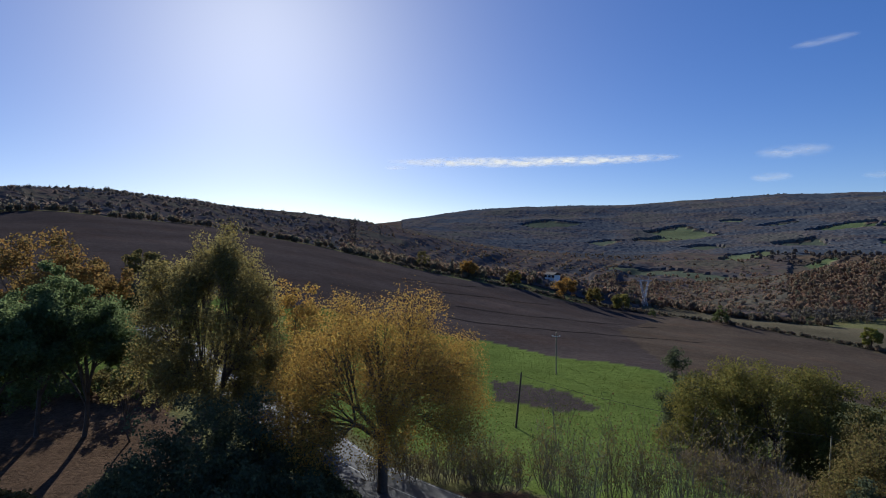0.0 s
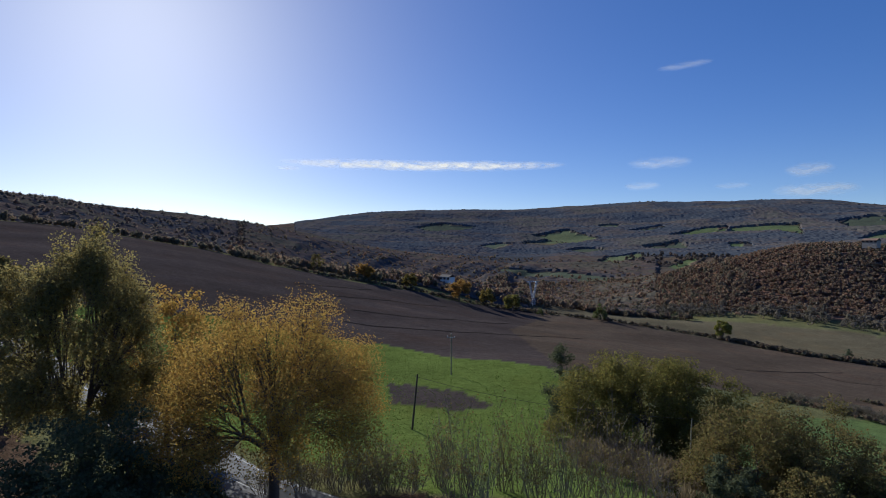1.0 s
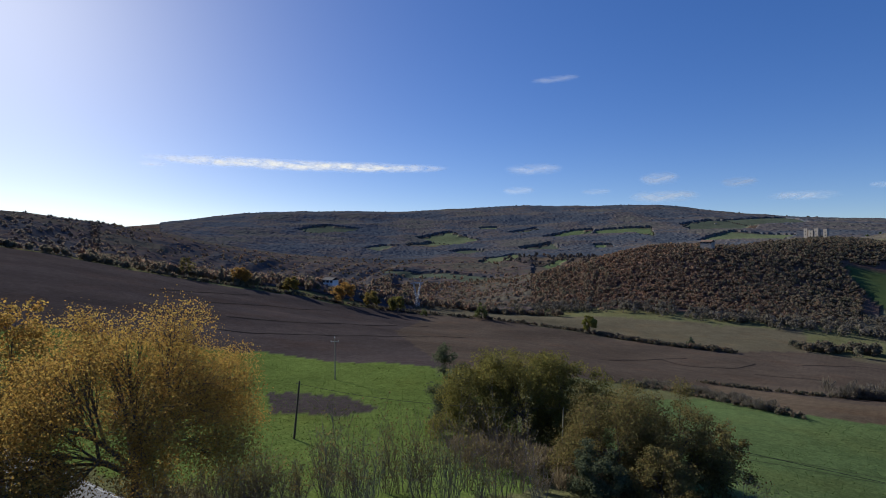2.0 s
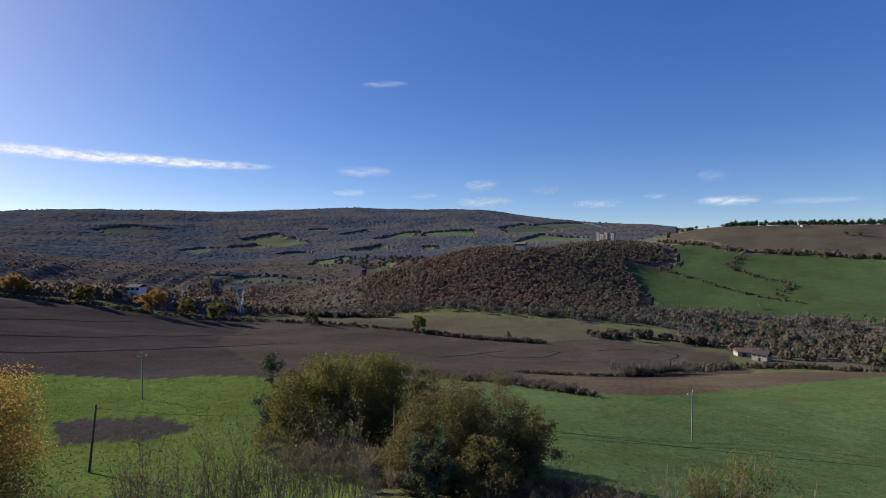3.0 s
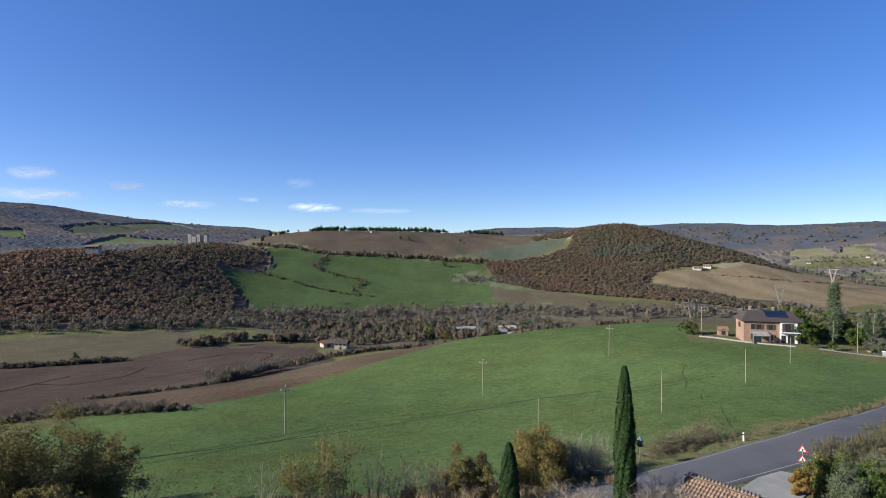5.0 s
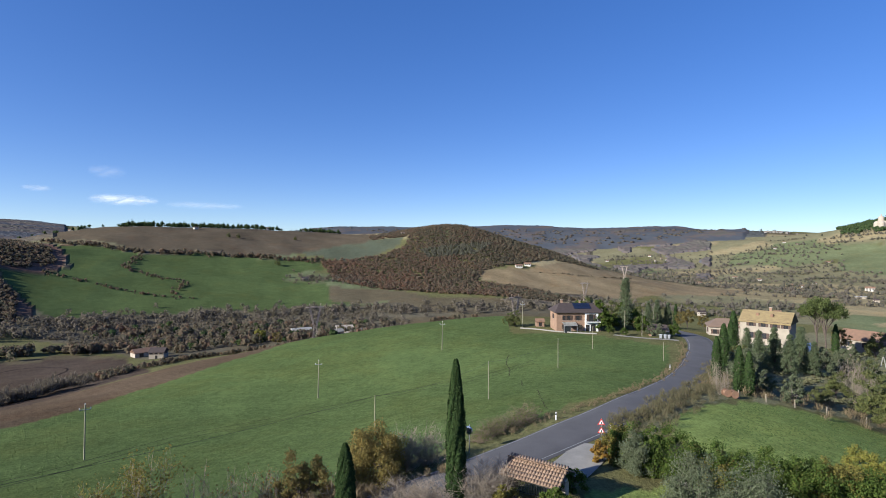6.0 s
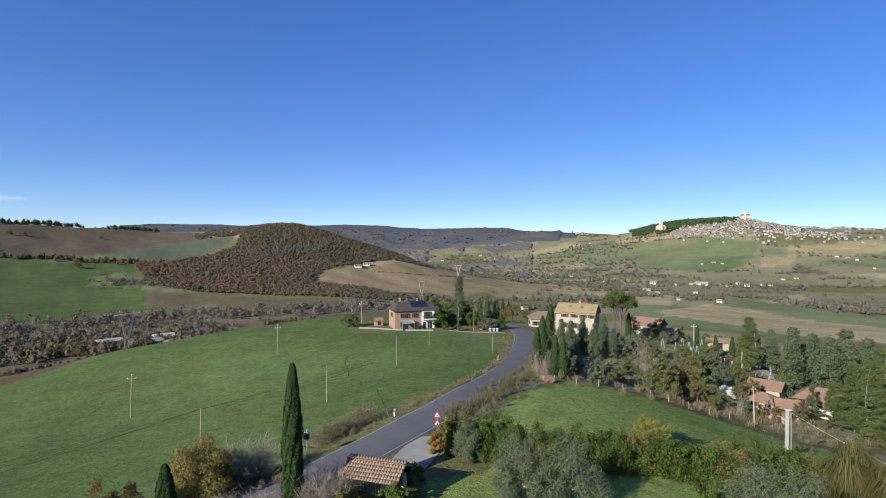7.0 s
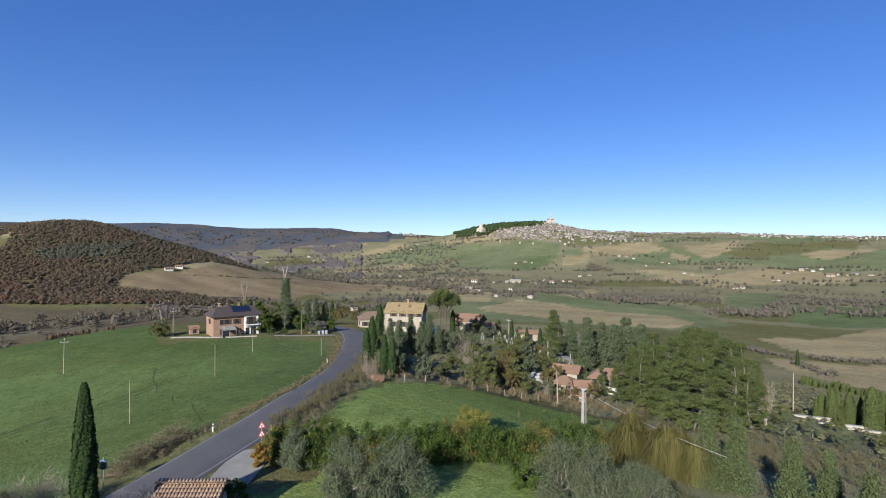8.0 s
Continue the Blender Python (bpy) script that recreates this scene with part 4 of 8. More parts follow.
    s = scattered([(84, 3900), (100, 3700), (128, 3500), (131, 3000), (120, 2600), (105, 2900), (85, 4100)], 500, g)
    planted("distant_wood", "thin woods on the distant hills", s, g.uniform(8, 18, len(s)), LEAFY_FAR, FARWOOD, np.clip(g.normal(0.7, 0.2, len(s)), 0, 1), 27, squash=np.full(len(s), 0.6))
    s = np.concatenate([along([(-36, 1400), (-29.5, 1400)], 70, 10, g), along([(-27.8, 1400), (-25.4, 1400)], 34, 8, g), along([(-25.0, 1395), (-22.8, 1400)], 44, 8, g), along([(-22.5, 1400), (-7, 1500)], 90, 12, g)])
    planted("west_crest_trees", "tall dark trees standing on the ridge crest", s, np.where(np.arange(len(s)) < 148, g.uniform(5.5, 8.5, len(s)), g.uniform(3.0, 5.0, len(s))), LEAFY_MID, FARWOOD, g.uniform(0.5, 0.9, len(s)), 55, squash=g.uniform(0.7, 1.2, len(s)))
    # river trees, bare and grey
    s = np.concatenate([along([(24, 545), (36, 545), (46, 528), (57, 508), (63, 530)], 330, 11, g),
                        along([(63, 560), (70, 600), (78, 605), (88, 610), (95, 600), (103, 610), (112, 640), (118, 660)], 420, 16, g)])
    planted("river_trees", "bare grey trees lining the river", s, g.uniform(2.6, 4.8, len(s)), BARE, GREYWOOD, g.random(len(s)), 28, squash=g.uniform(0.8, 1.2, len(s)))
    s = scattered([(62, 520), (66, 470), (76, 440), (88, 440), (96, 430), (97, 530), (90, 600), (76, 600), (64, 590)], 900, g)
    planted("valley_scrub", "grey-brown scrub on the valley floor", s, g.uniform(1.4, 3.4, len(s)), BARE, GREYWOOD, g.random(len(s)), 29)
    s = scattered([(66, 560), (70, 420), (76, 395), (84, 400), (92, 385), (96, 420), (95, 500), (80, 560)], 260, g)
    planted("valley_trees", "yellow and brown trees round the valley houses", s, g.uniform(2.6, 5.2, len(s)), LEAFY_MID, AUTUMN, np.clip(g.normal(0.72, 0.25, len(s)), 0, 1), 30)
    s = scattered([(66, 540), (70, 430), (78, 410), (90, 410), (95, 440), (92, 520), (78, 560)], 90, g)
    planted("valley_evergreens", "dark evergreen trees round the valley houses", s, g.uniform(2.2, 4.4, len(s)), LEAFY, GREENWOOD, g.random(len(s)), 39)
    s = np.concatenate([hedgerows_over(40, (117, 141), (1000, 2300), 18, g), scattered([(117, 1100), (141, 1100), (140, 2200), (118, 2300)], 900, g)])
    s = off_fields(s)
    planted("lower_slope_woods", "grey-brown woods and hedges below the town", s, g.uniform(2.6, 5.2, len(s)), LEAFY_MID, PLAINWOOD, np.clip(g.normal(0.5, 0.3, len(s)), 0, 1), 56)
    # conifers on the skyline
    s = np.concatenate([along([(69.6, 1266), (71, 1270), (72.2, 1275)], 110, 8, g), along([(73.5, 1275), (77, 1283)], 90, 8, g), along([(77, 1283), (83, 1300)], 150, 9, g), along([(86, 1305), (89.5, 1305)], 60, 7, g), along([(62, 1290), (68, 1270)], 14, 5, g)])
    planted("crest_conifers", "dark conifers standing along the crest", s, g.uniform(2.4, 5.4, len(s)), LEAFY_MID, GREENWOOD, g.random(len(s)) * 0.7, 31, squash=g.uniform(0.8, 1.6, len(s)))
    # town hill
    s = scattered([(137.3, 2300), (140.3, 2270), (141.2, 2340), (144.5, 2400), (146.2, 2480), (146.7, 2620), (142, 2640), (137, 2620)], 900, g)
    planted("town_park_wood", "dark evergreen wood on the town's hilltop", s, g.uniform(6, 9.5, len(s)), LEAFY_FAR, GREENWOOD, g.random(len(s)) * 0.6, 32)
    s = np.concatenate([hedgerows_over(70, (128, 179), (1250, 2450), 16, g), scattered([(128, 1250), (178, 1250), (178, 2550), (150, 2500), (140, 2300), (134, 2600), (128, 2500)], 260, g), along([(130, 2900), (133, 2900), (136, 2800)], 60, 30, g), along([(150, 2610), (178, 2640)], 60, 14, g)])
    s = off_fields(s)
    planted("town_slope_trees", "hedgerows and trees over the slopes below the town", s, g.uniform(2.6, 5.5, len(s)), LEAFY_MID, PLAINWOOD, np.clip(g.normal(0.75, 0.2, len(s)), 0, 1), 33)
    s = np.concatenate([hedgerows_over(46, (122, 179), (760, 1300), 22, g), hedgerows_over(16, (116, 135), (620, 1200), 20, g), scattered([(116, 800), (130, 620), (178, 900), (178, 1300), (128, 1350), (118, 1200)], 120, g),
                        along([(128, 700), (140, 900), (150, 950), (160, 880), (170, 960), (178, 1000)], 420, 22, g),
                        along([(118, 1050), (128, 1120), (134, 1180)], 180, 22, g), along([(116, 720), (122, 690), (130, 640)], 120, 12, g)])
    s = off_fields(s)
    planted("plain_trees", "brown and bare trees across the valley plain", s, g.uniform(1.8, 4.2, len(s)), LEAFY_MID, PLAINWOOD, np.clip(g.normal(0.45, 0.28, len(s)), 0, 1), 34)
    # hedges round the far fields
    edge = []
    for colour, tilled, corners in FIELDS:
        p = np.array([at(*c) for c in corners])
        r = np.hypot(p[:, 0], p[:, 1])
        if r.min() > 1000 and p[:, 1].min() > 0:
            for i in range(len(p)):
                n = int(np.linalg.norm(p[i] - p[i - 1]) / 9)
                if n and g.random() < 0.45:
                    edge.append(p[i - 1] + (p[i] - p[i - 1]) * g.random(n)[:, None] + g.normal(size=(n, 2)) * 4)
    s = np.concatenate(edge)
    planted("far_hedges", "dark hedges round the far fields", s, g.uniform(2.0, 3.6, len(s)), LEAFY_MID, FARWOOD, np.clip(g.normal(0.5, 0.25, len(s)), 0, 1), 36, category="hedge")
    s = np.concatenate([along([(151, 880), (155, 800), (159, 800)], 110, 16, g), along([(163, 720), (166, 690), (167.5, 730)], 60, 10, g), along([(168, 760), (173, 780), (178, 790)], 60, 16, g)])
    planted("plain_poplars", "bare grey poplars between the plain's fields", s, g.uniform(2.4, 4.6, len(s)), LEAFY_MID, PLAINWOOD, g.random(len(s)) * 0.5, 35, squash=g.uniform(0.9, 1.5, len(s)))
    # the spruce hedgerows and banks of the fields
    def bank(name, label, line, count, wide, low, high, shapes, material, seed, mean=0.5, **more):
        s = along(line, count, wide, g)
        planted(name, label, s, g.uniform(low, high, count), shapes, material, np.clip(g.normal(mean, 0.25, count), 0, 1), seed, category="hedge", **more)
    bank("plough_hedge", "dark low hedge along the ploughed field", [(-5.1, 380), (4, 392), (12.9, 405), (20, 432), (29, 418), (38.1, 402), (44, 382), (51.8, 376)], 620, 1.6, 0.8, 1.9, LEAFY_MID, AUTUMN, 41, 0.7)
    bank("lower_plough_hedge", "thick dark hedge at the ploughed field's lower end", [(40, 398), (44, 380), (48, 374), (52.4, 374)], 240, 1.6, 0.9, 2.1, LEAFY_MID, AUTUMN, 59, 0.75)
    bank("west_hedge", "low bushes along the ploughed crest", [(-50, 368), (-43, 375), (-36, 400), (-31, 395), (-24.7, 418), (-18, 410), (-12, 410), (-5, 385)], 230, 3, 1.4, 3.4, LEAFY, AUTUMN, 54, 0.7)
    bank("wood_edge", "brown bushes along the wood's lower edge", [(19, 520), (22, 538), (25, 525), (28.4, 502), (32, 506), (36, 500)], 170, 4, 1.8, 4.0, LEAFY, AUTUMN, 57, 0.5)
    bank("upper_hedge", "row of brown oaks along the ploughed slope", [(-9, 420), (-3, 405), (3, 405), (8, 415)], 40, 3, 2.5, 4.8, LEAFY, AUTUMN, 42, 0.7)
    bank("ditch_hedge", "dark brambles along a ditch in the fields", [(49.5, 200), (54, 208), (58.5, 214), (63, 226)], 220, 1.0, 0.4, 1.0, LEAFY_MID, AUTUMN, 43, 0.85)
    bank("reed_bank", "dry reeds and brambles between plough and green field", [(44.5, 148), (48, 143), (52, 134), (56, 127)], 150, 2.0, 0.5, 1.2, BRUSH, GREYWOOD, 44, 0.6, sink=0)
    bank("bramble_bank", "dark brambles between plough and green field", [(42, 142), (48, 139), (53, 131), (57, 126)], 220, 1.4, 0.35, 0.95, LEAFY_MID, AUTUMN, 45, 0.75)
    bank("valley_hedge", "dark trees along the valley lane", [(57.5, 425), (60, 430), (64, 442), (68, 435)], 80, 5, 2.4, 4.6, LEAFY, AUTUMN, 46, 0.75)
    bank("soil_hedge", "low hedge of bushes above the brown strip", [(66.5, 262), (70, 305), (74, 338), (79, 350), (84, 356), (89, 372)], 330, 3, 0.8, 2.2, LEAFY, AUTUMN, 47, 0.75)
    bank("bare_saplings", "bare saplings along the brown strip", [(60, 222), (63.5, 232), (66, 250)], 60, 3, 1.6, 3.0, BRUSH, GREYWOOD, 48, 0.5, sink=0)
    bank("hill_hedge", "hedgerow crossing the green hillside", [(63.5, 800), (66, 770), (69, 735), (72.5, 705), (75.5, 690)], 90, 2.5, 1.0, 2.2, LEAFY, AUTUMN, 49, 0.75)
    bank("gully_hedge", "bushes in the gully of the green hillside", [(70.9, 930), (70.3, 860), (69.8, 830), (71.5, 800), (74.5, 770), (74, 735), (73.5, 700)], 110, 3, 1.0, 2.6, LEAFY, AUTUMN, 50, 0.7)
    bank("upland_hedge", "brown hedgerow under the upland field", [(63.5, 1090), (66, 1020), (71, 950), (76, 940), (82, 930), (88, 915)], 300, 6, 2.2, 4.4, LEAFY, AUTUMN, 51, 0.55)
    bank("thicket", "grey thicket round a ruin on the hillside", [(84.8, 800), (87, 800), (90, 790), (93, 770)], 150, 12, 1.6, 3.2, BARE, GREYWOOD, 52, 0.5)
    bank("stubble_hedge", "dark low hedge crossing the stubble field", [(110.5, 875), (113.5, 887), (116.8, 912), (119.9, 985)], 70, 1.5, 0.7, 1.5, LEAFY, AUTUMN, 58, 0.9)
    bank("plain_hedge", "brown hedge between the pale fields of the plain", [(163.5, 480), (166.4, 448), (169, 427), (171.1, 428), (173.1, 431), (178, 433)], 260, 2.5, 0.8, 2.0, LEAFY_MID, PLAINWOOD, 38, 0.3)
    bank("plain_brambles", "grey-brown brambles at the pale field's corner", [(169.6, 398), (170.7, 388), (172.3, 370)], 60, 3.0, 0.7, 1.7, LEAFY_MID, PLAINWOOD, 40, 0.5)
    bank("field_bushes", "low brown bushes on the field's edge", [(99.5, 225), (102, 228), (103.5, 232)], 26, 1.5, 0.6, 1.3, LEAFY, AUTUMN, 53, 0.3)


build_woods()

# ---- trees, shrubs and hedges near by ----
YELLOW = foliage("yellow_autumn_leaves", [(0.35, 0.215, 0.05), (0.42, 0.275, 0.062), (0.37, 0.26, 0.075), (0.31, 0.16, 0.043), (0.25, 0.205, 0.065)], 0.55)
LIME = foliage("greying_lime_leaves", [(0.20, 0.175, 0.072), (0.28, 0.235, 0.088), (0.165, 0.142, 0.065), (0.31, 0.225, 0.065)], 0.6)
RUSSET = foliage("russet_leaves", [(0.25, 0.13, 0.045), (0.19, 0.135, 0.05), (0.28, 0.17, 0.055), (0.15, 0.125, 0.048)], 0.5)
OAK = foliage("olive_green_oak_leaves", [(0.165, 0.155, 0.046), (0.225, 0.20, 0.055), (0.125, 0.12, 0.038), (0.23, 0.175, 0.05)], 0.45)
OAKBROWN = foliage("brown_oak_leaves", [(0.21, 0.15, 0.062), (0.17, 0.135, 0.052), (0.195, 0.17, 0.06), (0.135, 0.118, 0.048)], 0.45)
PINE = foliage("pine_needles", [(0.11, 0.15, 0.064), (0.145, 0.185, 0.074), (0.18, 0.21, 0.088), (0.09, 0.12, 0.054)], 0.62)
SLOPE_PINE = foliage("olive_green_pine_needles", [(0.09, 0.118, 0.042), (0.125, 0.155, 0.052), (0.165, 0.19, 0.07), (0.065, 0.09, 0.034)], 0.45)
DARK = foliage("dark_evergreen_leaves", [(0.075, 0.088, 0.052), (0.10, 0.112, 0.062), (0.13, 0.14, 0.072)], 0.4)
LAUREL = foliage("laurel_leaves", [(0.065, 0.10, 0.025), (0.095, 0.135, 0.03), (0.045, 0.075, 0.02), (0.13, 0.15, 0.038)], 0.3, rough=0.55)
OLIVE = foliage("olive_leaves", [(0.105, 0.125, 0.07), (0.135, 0.155, 0.092), (0.08, 0.095, 0.05), (0.165, 0.18, 0.115)], 0.25)
CYPRESS = foliage("cypress_scales", [(0.022, 0.04, 0.016), (0.035, 0.058, 0.02), (0.05, 0.075, 0.026), (0.028, 0.045, 0.02)], 0.1)
BLUEFIR = foliage("blue_green_needles", [(0.105, 0.132, 0.07), (0.145, 0.172, 0.095), (0.08, 0.105, 0.058)], 0.4)
JUNIPER = foliage("pale_juniper_scales", [(0.10, 0.13, 0.056), (0.135, 0.165, 0.07), (0.08, 0.105, 0.045), (0.16, 0.18, 0.085)], 0.35)
GOLD = foliage("golden_grass_blades", [(0.12, 0.105, 0.036), (0.085, 0.09, 0.03), (0.155, 0.125, 0.048), (0.06, 0.07, 0.025)], 0.3)
HOLM = foliage("holm_oak_leaves", [(0.095, 0.115, 0.045), (0.13, 0.145, 0.055), (0.17, 0.175, 0.065), (0.11, 0.125, 0.05)], 0.4)
OCHREGREEN = foliage("yellow_green_leaves", [(0.20, 0.20, 0.05), (0.25, 0.24, 0.055), (0.16, 0.17, 0.045), (0.27, 0.22, 0.055)], 0.35)
FADED_MAPLE = foliage("faded_maple_leaves", [(0.215, 0.168, 0.055), (0.185, 0.155, 0.055), (0.245, 0.182, 0.058), (0.15, 0.135, 0.05)], 0.35)
AMBER = foliage("amber_oak_leaves", [(0.36, 0.20, 0.06), (0.30, 0.16, 0.05), (0.40, 0.25, 0.07), (0.24, 0.15, 0.05)], 0.5)
MAPLE = foliage("maple_leaves", [(0.27, 0.19, 0.05), (0.22, 0.175, 0.05), (0.31, 0.21, 0.055), (0.17, 0.15, 0.05)], 0.4)
TWIG = surface("grey_twigs", (0.27, 0.225, 0.17), (0.16, 0.125, 0.095), 0.95, scale=2.0, fine=12.0, bump=0)
DARK_TWIG = surface("brown_twigs", (0.21, 0.16, 0.11), (0.12, 0.085, 0.06), 0.95, scale=2.0, fine=12.0, bump=0)


def bough(p, q, r0, r1, lift, g, n=4):
    """A bent, tapered limb from p to q."""
    p, q = np.asarray(p, float), np.asarray(q, float)
    mid = (p + q) / 2 + [0, 0, lift] + g.normal(size=3) * np.linalg.norm(q - p) * 0.06
    t = np.linspace(0, 1, n + 1)[:, None]
    c = (1 - t) ** 2 * p + 2 * t * (1 - t) * mid + t ** 2 * q
    r = r0 + (r1 - r0) * t[:, 0]
    return np.c_[c[:-1], c[1:], r[:-1], r[1:]]


def column_parts(g, high, wide, foot, count, leaf):
    """A slim column of scale leaves, tapering to its tip, over a bare core."""
    def girth(level):
        return wide * np.minimum(1.0, ((1.02 - level) * 2.2) ** 0.5) * np.clip(level * 5 + 0.7, 0, 1) * (0.92 - 0.18 * level)

    level, a = g.random(count) ** 1.15, g.uniform(0, 2 * math.pi, count)
    streak = 1 + 0.10 * np.sin(5 * a + 4 * np.sin(level * 6)) + 0.07 * np.sin(11 * a - level * 25) + 0.05 * np.sin(level * 60 + 3 * a)
    r = girth(level) * streak * (1.04 - 0.34 * g.random(count) ** 2)
    p = np.stack([np.cos(a) * r, np.sin(a) * r, foot + level * (high - foot)], 1)
    out = np.stack([np.cos(a), np.sin(a), np.full(count, 0.25)], 1)
    z = np.linspace(0, 0.97, 13)
    core = np.stack([np.r_[0, z[:-1] * 0], np.r_[0, z[:-1] * 0], np.r_[-0.4, foot + z[:-1] * (high - foot)], z * 0, z * 0, foot + z * (high - foot), np.r_[0.4, girth(z[:-1]) * 0.66], girth(z) * 0.66], 1)
    return tubes(core, 8), cards(p, leaf, g, normals=out * 1.3, long=1.5)


def tree_parts(g, high, wide, foot, clumps, leaves, leaf, shape="round", trunk=0.2, loose=0.72, twigs=3, size=0.26, fork=0.5, lobed=15, flat=0.8, stems=5, taper=0.8, egg=0.0):
    """Trunk, main stems, limbs to the lobes of the crown, boughs to leaf clumps in each lobe, twigs, and the leaves themselves."""
    if shape == "column":
        return column_parts(g, high, wide, foot, clumps * leaves, leaf)
    mid, half = (foot + high) / 2, (high - foot) / 2
    straight = shape == "cone"
    a = g.uniform(0, 2 * math.pi, clumps)
    if straight:
        lobes = np.zeros((1, 3))
        own_lobe = np.zeros(clumps, int)
        level = g.random(clumps) ** 1.25
        ring = (1.04 - level) ** taper * g.uniform(0.3, 1.0, clumps)
        c = np.stack([np.cos(a) * ring, np.sin(a) * ring, level * 2 - 1], 1)
        lump = wide * size * g.uniform(0.65, 1.3, clumps)
        edge = wide * size * 0.6
    else:
        spread = 1.2 / math.sqrt(lobed)
        level = 0.97 - (np.arange(lobed) + 0.5) / lobed * (1.0 if shape == "bush" else 1.7) + g.uniform(-0.05, 0.05, lobed)
        turn = np.arange(lobed) * 2.4 + g.uniform(-0.4, 0.4, lobed)
        ring = np.sqrt(np.clip(1 - level ** 2, 0.05, 1))
        lobes = np.stack([np.cos(turn) * ring, np.sin(turn) * ring, level], 1) * g.uniform(0.58, 0.86, lobed)[:, None]
        d = g.normal(size=(clumps, 3))
        d /= np.linalg.norm(d, axis=1, keepdims=True)
        own_lobe = g.integers(0, lobed, clumps)
        d = d + 0.35 * lobes[own_lobe]
        c = lobes[own_lobe] + d * (g.uniform(0.1, 1.0, clumps) ** 0.45)[:, None] * spread
        if shape == "umbrella":
            c[:, 2], lobes[:, 2] = np.abs(c[:, 2]) * 1.5 - 0.75, np.abs(lobes[:, 2]) * 1.5 - 0.75
        elif shape == "bush":
            c[:, 2], lobes[:, 2] = np.abs(c[:, 2]) * 2.0 - 0.98, np.abs(lobes[:, 2]) * 2.0 - 0.98
            c[:, :2] *= 1.08
        lump = wide * (0.45 * spread + 0.2 * size) * g.uniform(0.65, 1.25, clumps)
        edge = wide * 0.12
    c[:, :2] *= 1 - egg * np.clip(c[:, 2:], -1, 1)
    lobes[:, :2] *= 1 - egg * np.clip(lobes[:, 2:], -1, 1)
    room = np.array([max(0.3, wide - edge), max(0.3, wide - edge), max(0.3, half - edge * 0.8)])
    c = c * room + [0, 0, mid]
    lobes = lobes * room + [0, 0, mid]
    own = np.repeat(np.arange(clumps), leaves)
    q = g.normal(size=(len(own), 3))
    q /= np.linalg.norm(q, axis=1, keepdims=True)
    q *= (g.random(len(own)) ** 0.42 + 0.04 * g.normal(size=len(own)) ** 2)[:, None]
    p = c[own] + q * (lump[own] * loose * 1.5)[:, None] * [1, 1, flat]
    p[:, 2] = np.abs(p[:, 2] - 0.05) + 0.05
    out = q / (np.linalg.norm(q, axis=1, keepdims=True) + 1e-9)
    out[:, 2] += 0.25
    lean = g.normal(size=2) * 0.03 * high
    top = np.array([lean[0], lean[1], foot + (high - foot) * (0.93 if straight else 0.3)])
    stem = bough((0, 0, -0.4), top, trunk, trunk * (0.2 if straight else 0.6), 0, g, 7)

    def on_stem(z):
        s = np.clip((z + 0.4) / (top[2] + 0.4), 0, 0.999)
        k = int(s * 7)
        return stem[k, :3] + (stem[k, 3:6] - stem[k, :3]) * (s * 7 - k), s

    segs, limbs = [stem], []
    if not straight:
        way = np.arctan2(lobes[:, 1], lobes[:, 0])
        crew = np.argsort(np.argsort(way)) * stems // lobed
        mains = []
        for k in range(stems):
            mean = lobes[crew == k].mean(0) if (crew == k).any() else top
            end = mean * [0.55, 0.55, 0] + [0, 0, max(foot, 0.4 * mean[2] + 0.3 * mid)]
            start, s = on_stem(max(foot * fork, 0.16 * high) + g.uniform(0, 0.12) * high)
            r = trunk * g.uniform(0.5, 0.72)
            mains.append(bough(start, end, r, r * 0.55, 0.05 * np.linalg.norm(end - start), g, 6))
            segs.append(mains[-1])
        for i, q in enumerate(lobes):
            main = mains[crew[i]]
            k = g.integers(3, 6)
            start, r = main[k, 3:6], main[k, 7] * g.uniform(0.55, 0.8)
            limb = bough(start, q, r, max(0.012, r * 0.3), 0.08 * np.linalg.norm(q - start), g, 6)
            segs.append(limb)
            limbs.append(limb)
    for i in range(clumps):
        if straight:
            start, s = on_stem(c[i, 2] - np.hypot(c[i, 0], c[i, 1]) * 0.15)
            r = max(0.015, trunk * 0.22 * (1.1 - s))
        else:
            limb = limbs[own_lobe[i]]
            k = g.integers(2, 6)
            start, r = limb[k, :3], max(0.014, limb[k, 6] * 0.45)
        segs.append(bough(start, c[i], r, r * 0.35, 0.06 * np.linalg.norm(c[i] - start), g, 3))
        for k in range(twigs):
            segs.append(bough(c[i], c[i] + g.normal(size=3) * lump[i] * 0.45 + [0, 0, lump[i] * 0.2], r * 0.3, 0.006, 0, g, 2))
    return tubes(np.concatenate(segs), 4), cards(p, leaf, g, normals=out * 0.9)


def tree(name, label, spot, high, wide, foot, clumps, leaves, leaf, leaf_mat, seed, bark=None, category="tree", group="", **more):
    g = np.random.default_rng(seed)
    x, y = at(*spot)
    wood, crown = tree_parts(g, high, wide, foot, clumps, leaves, leaf, **more)
    ob = thing(name, pose(x, y, ground(x, y) - 0.05), label, category, group)
    part("trunk", mesh_of("trunk", *wood, bark or BARK, True), parent=ob)
    part("crown", mesh_of("crown", *crown, leaf_mat), parent=ob)
    return ob


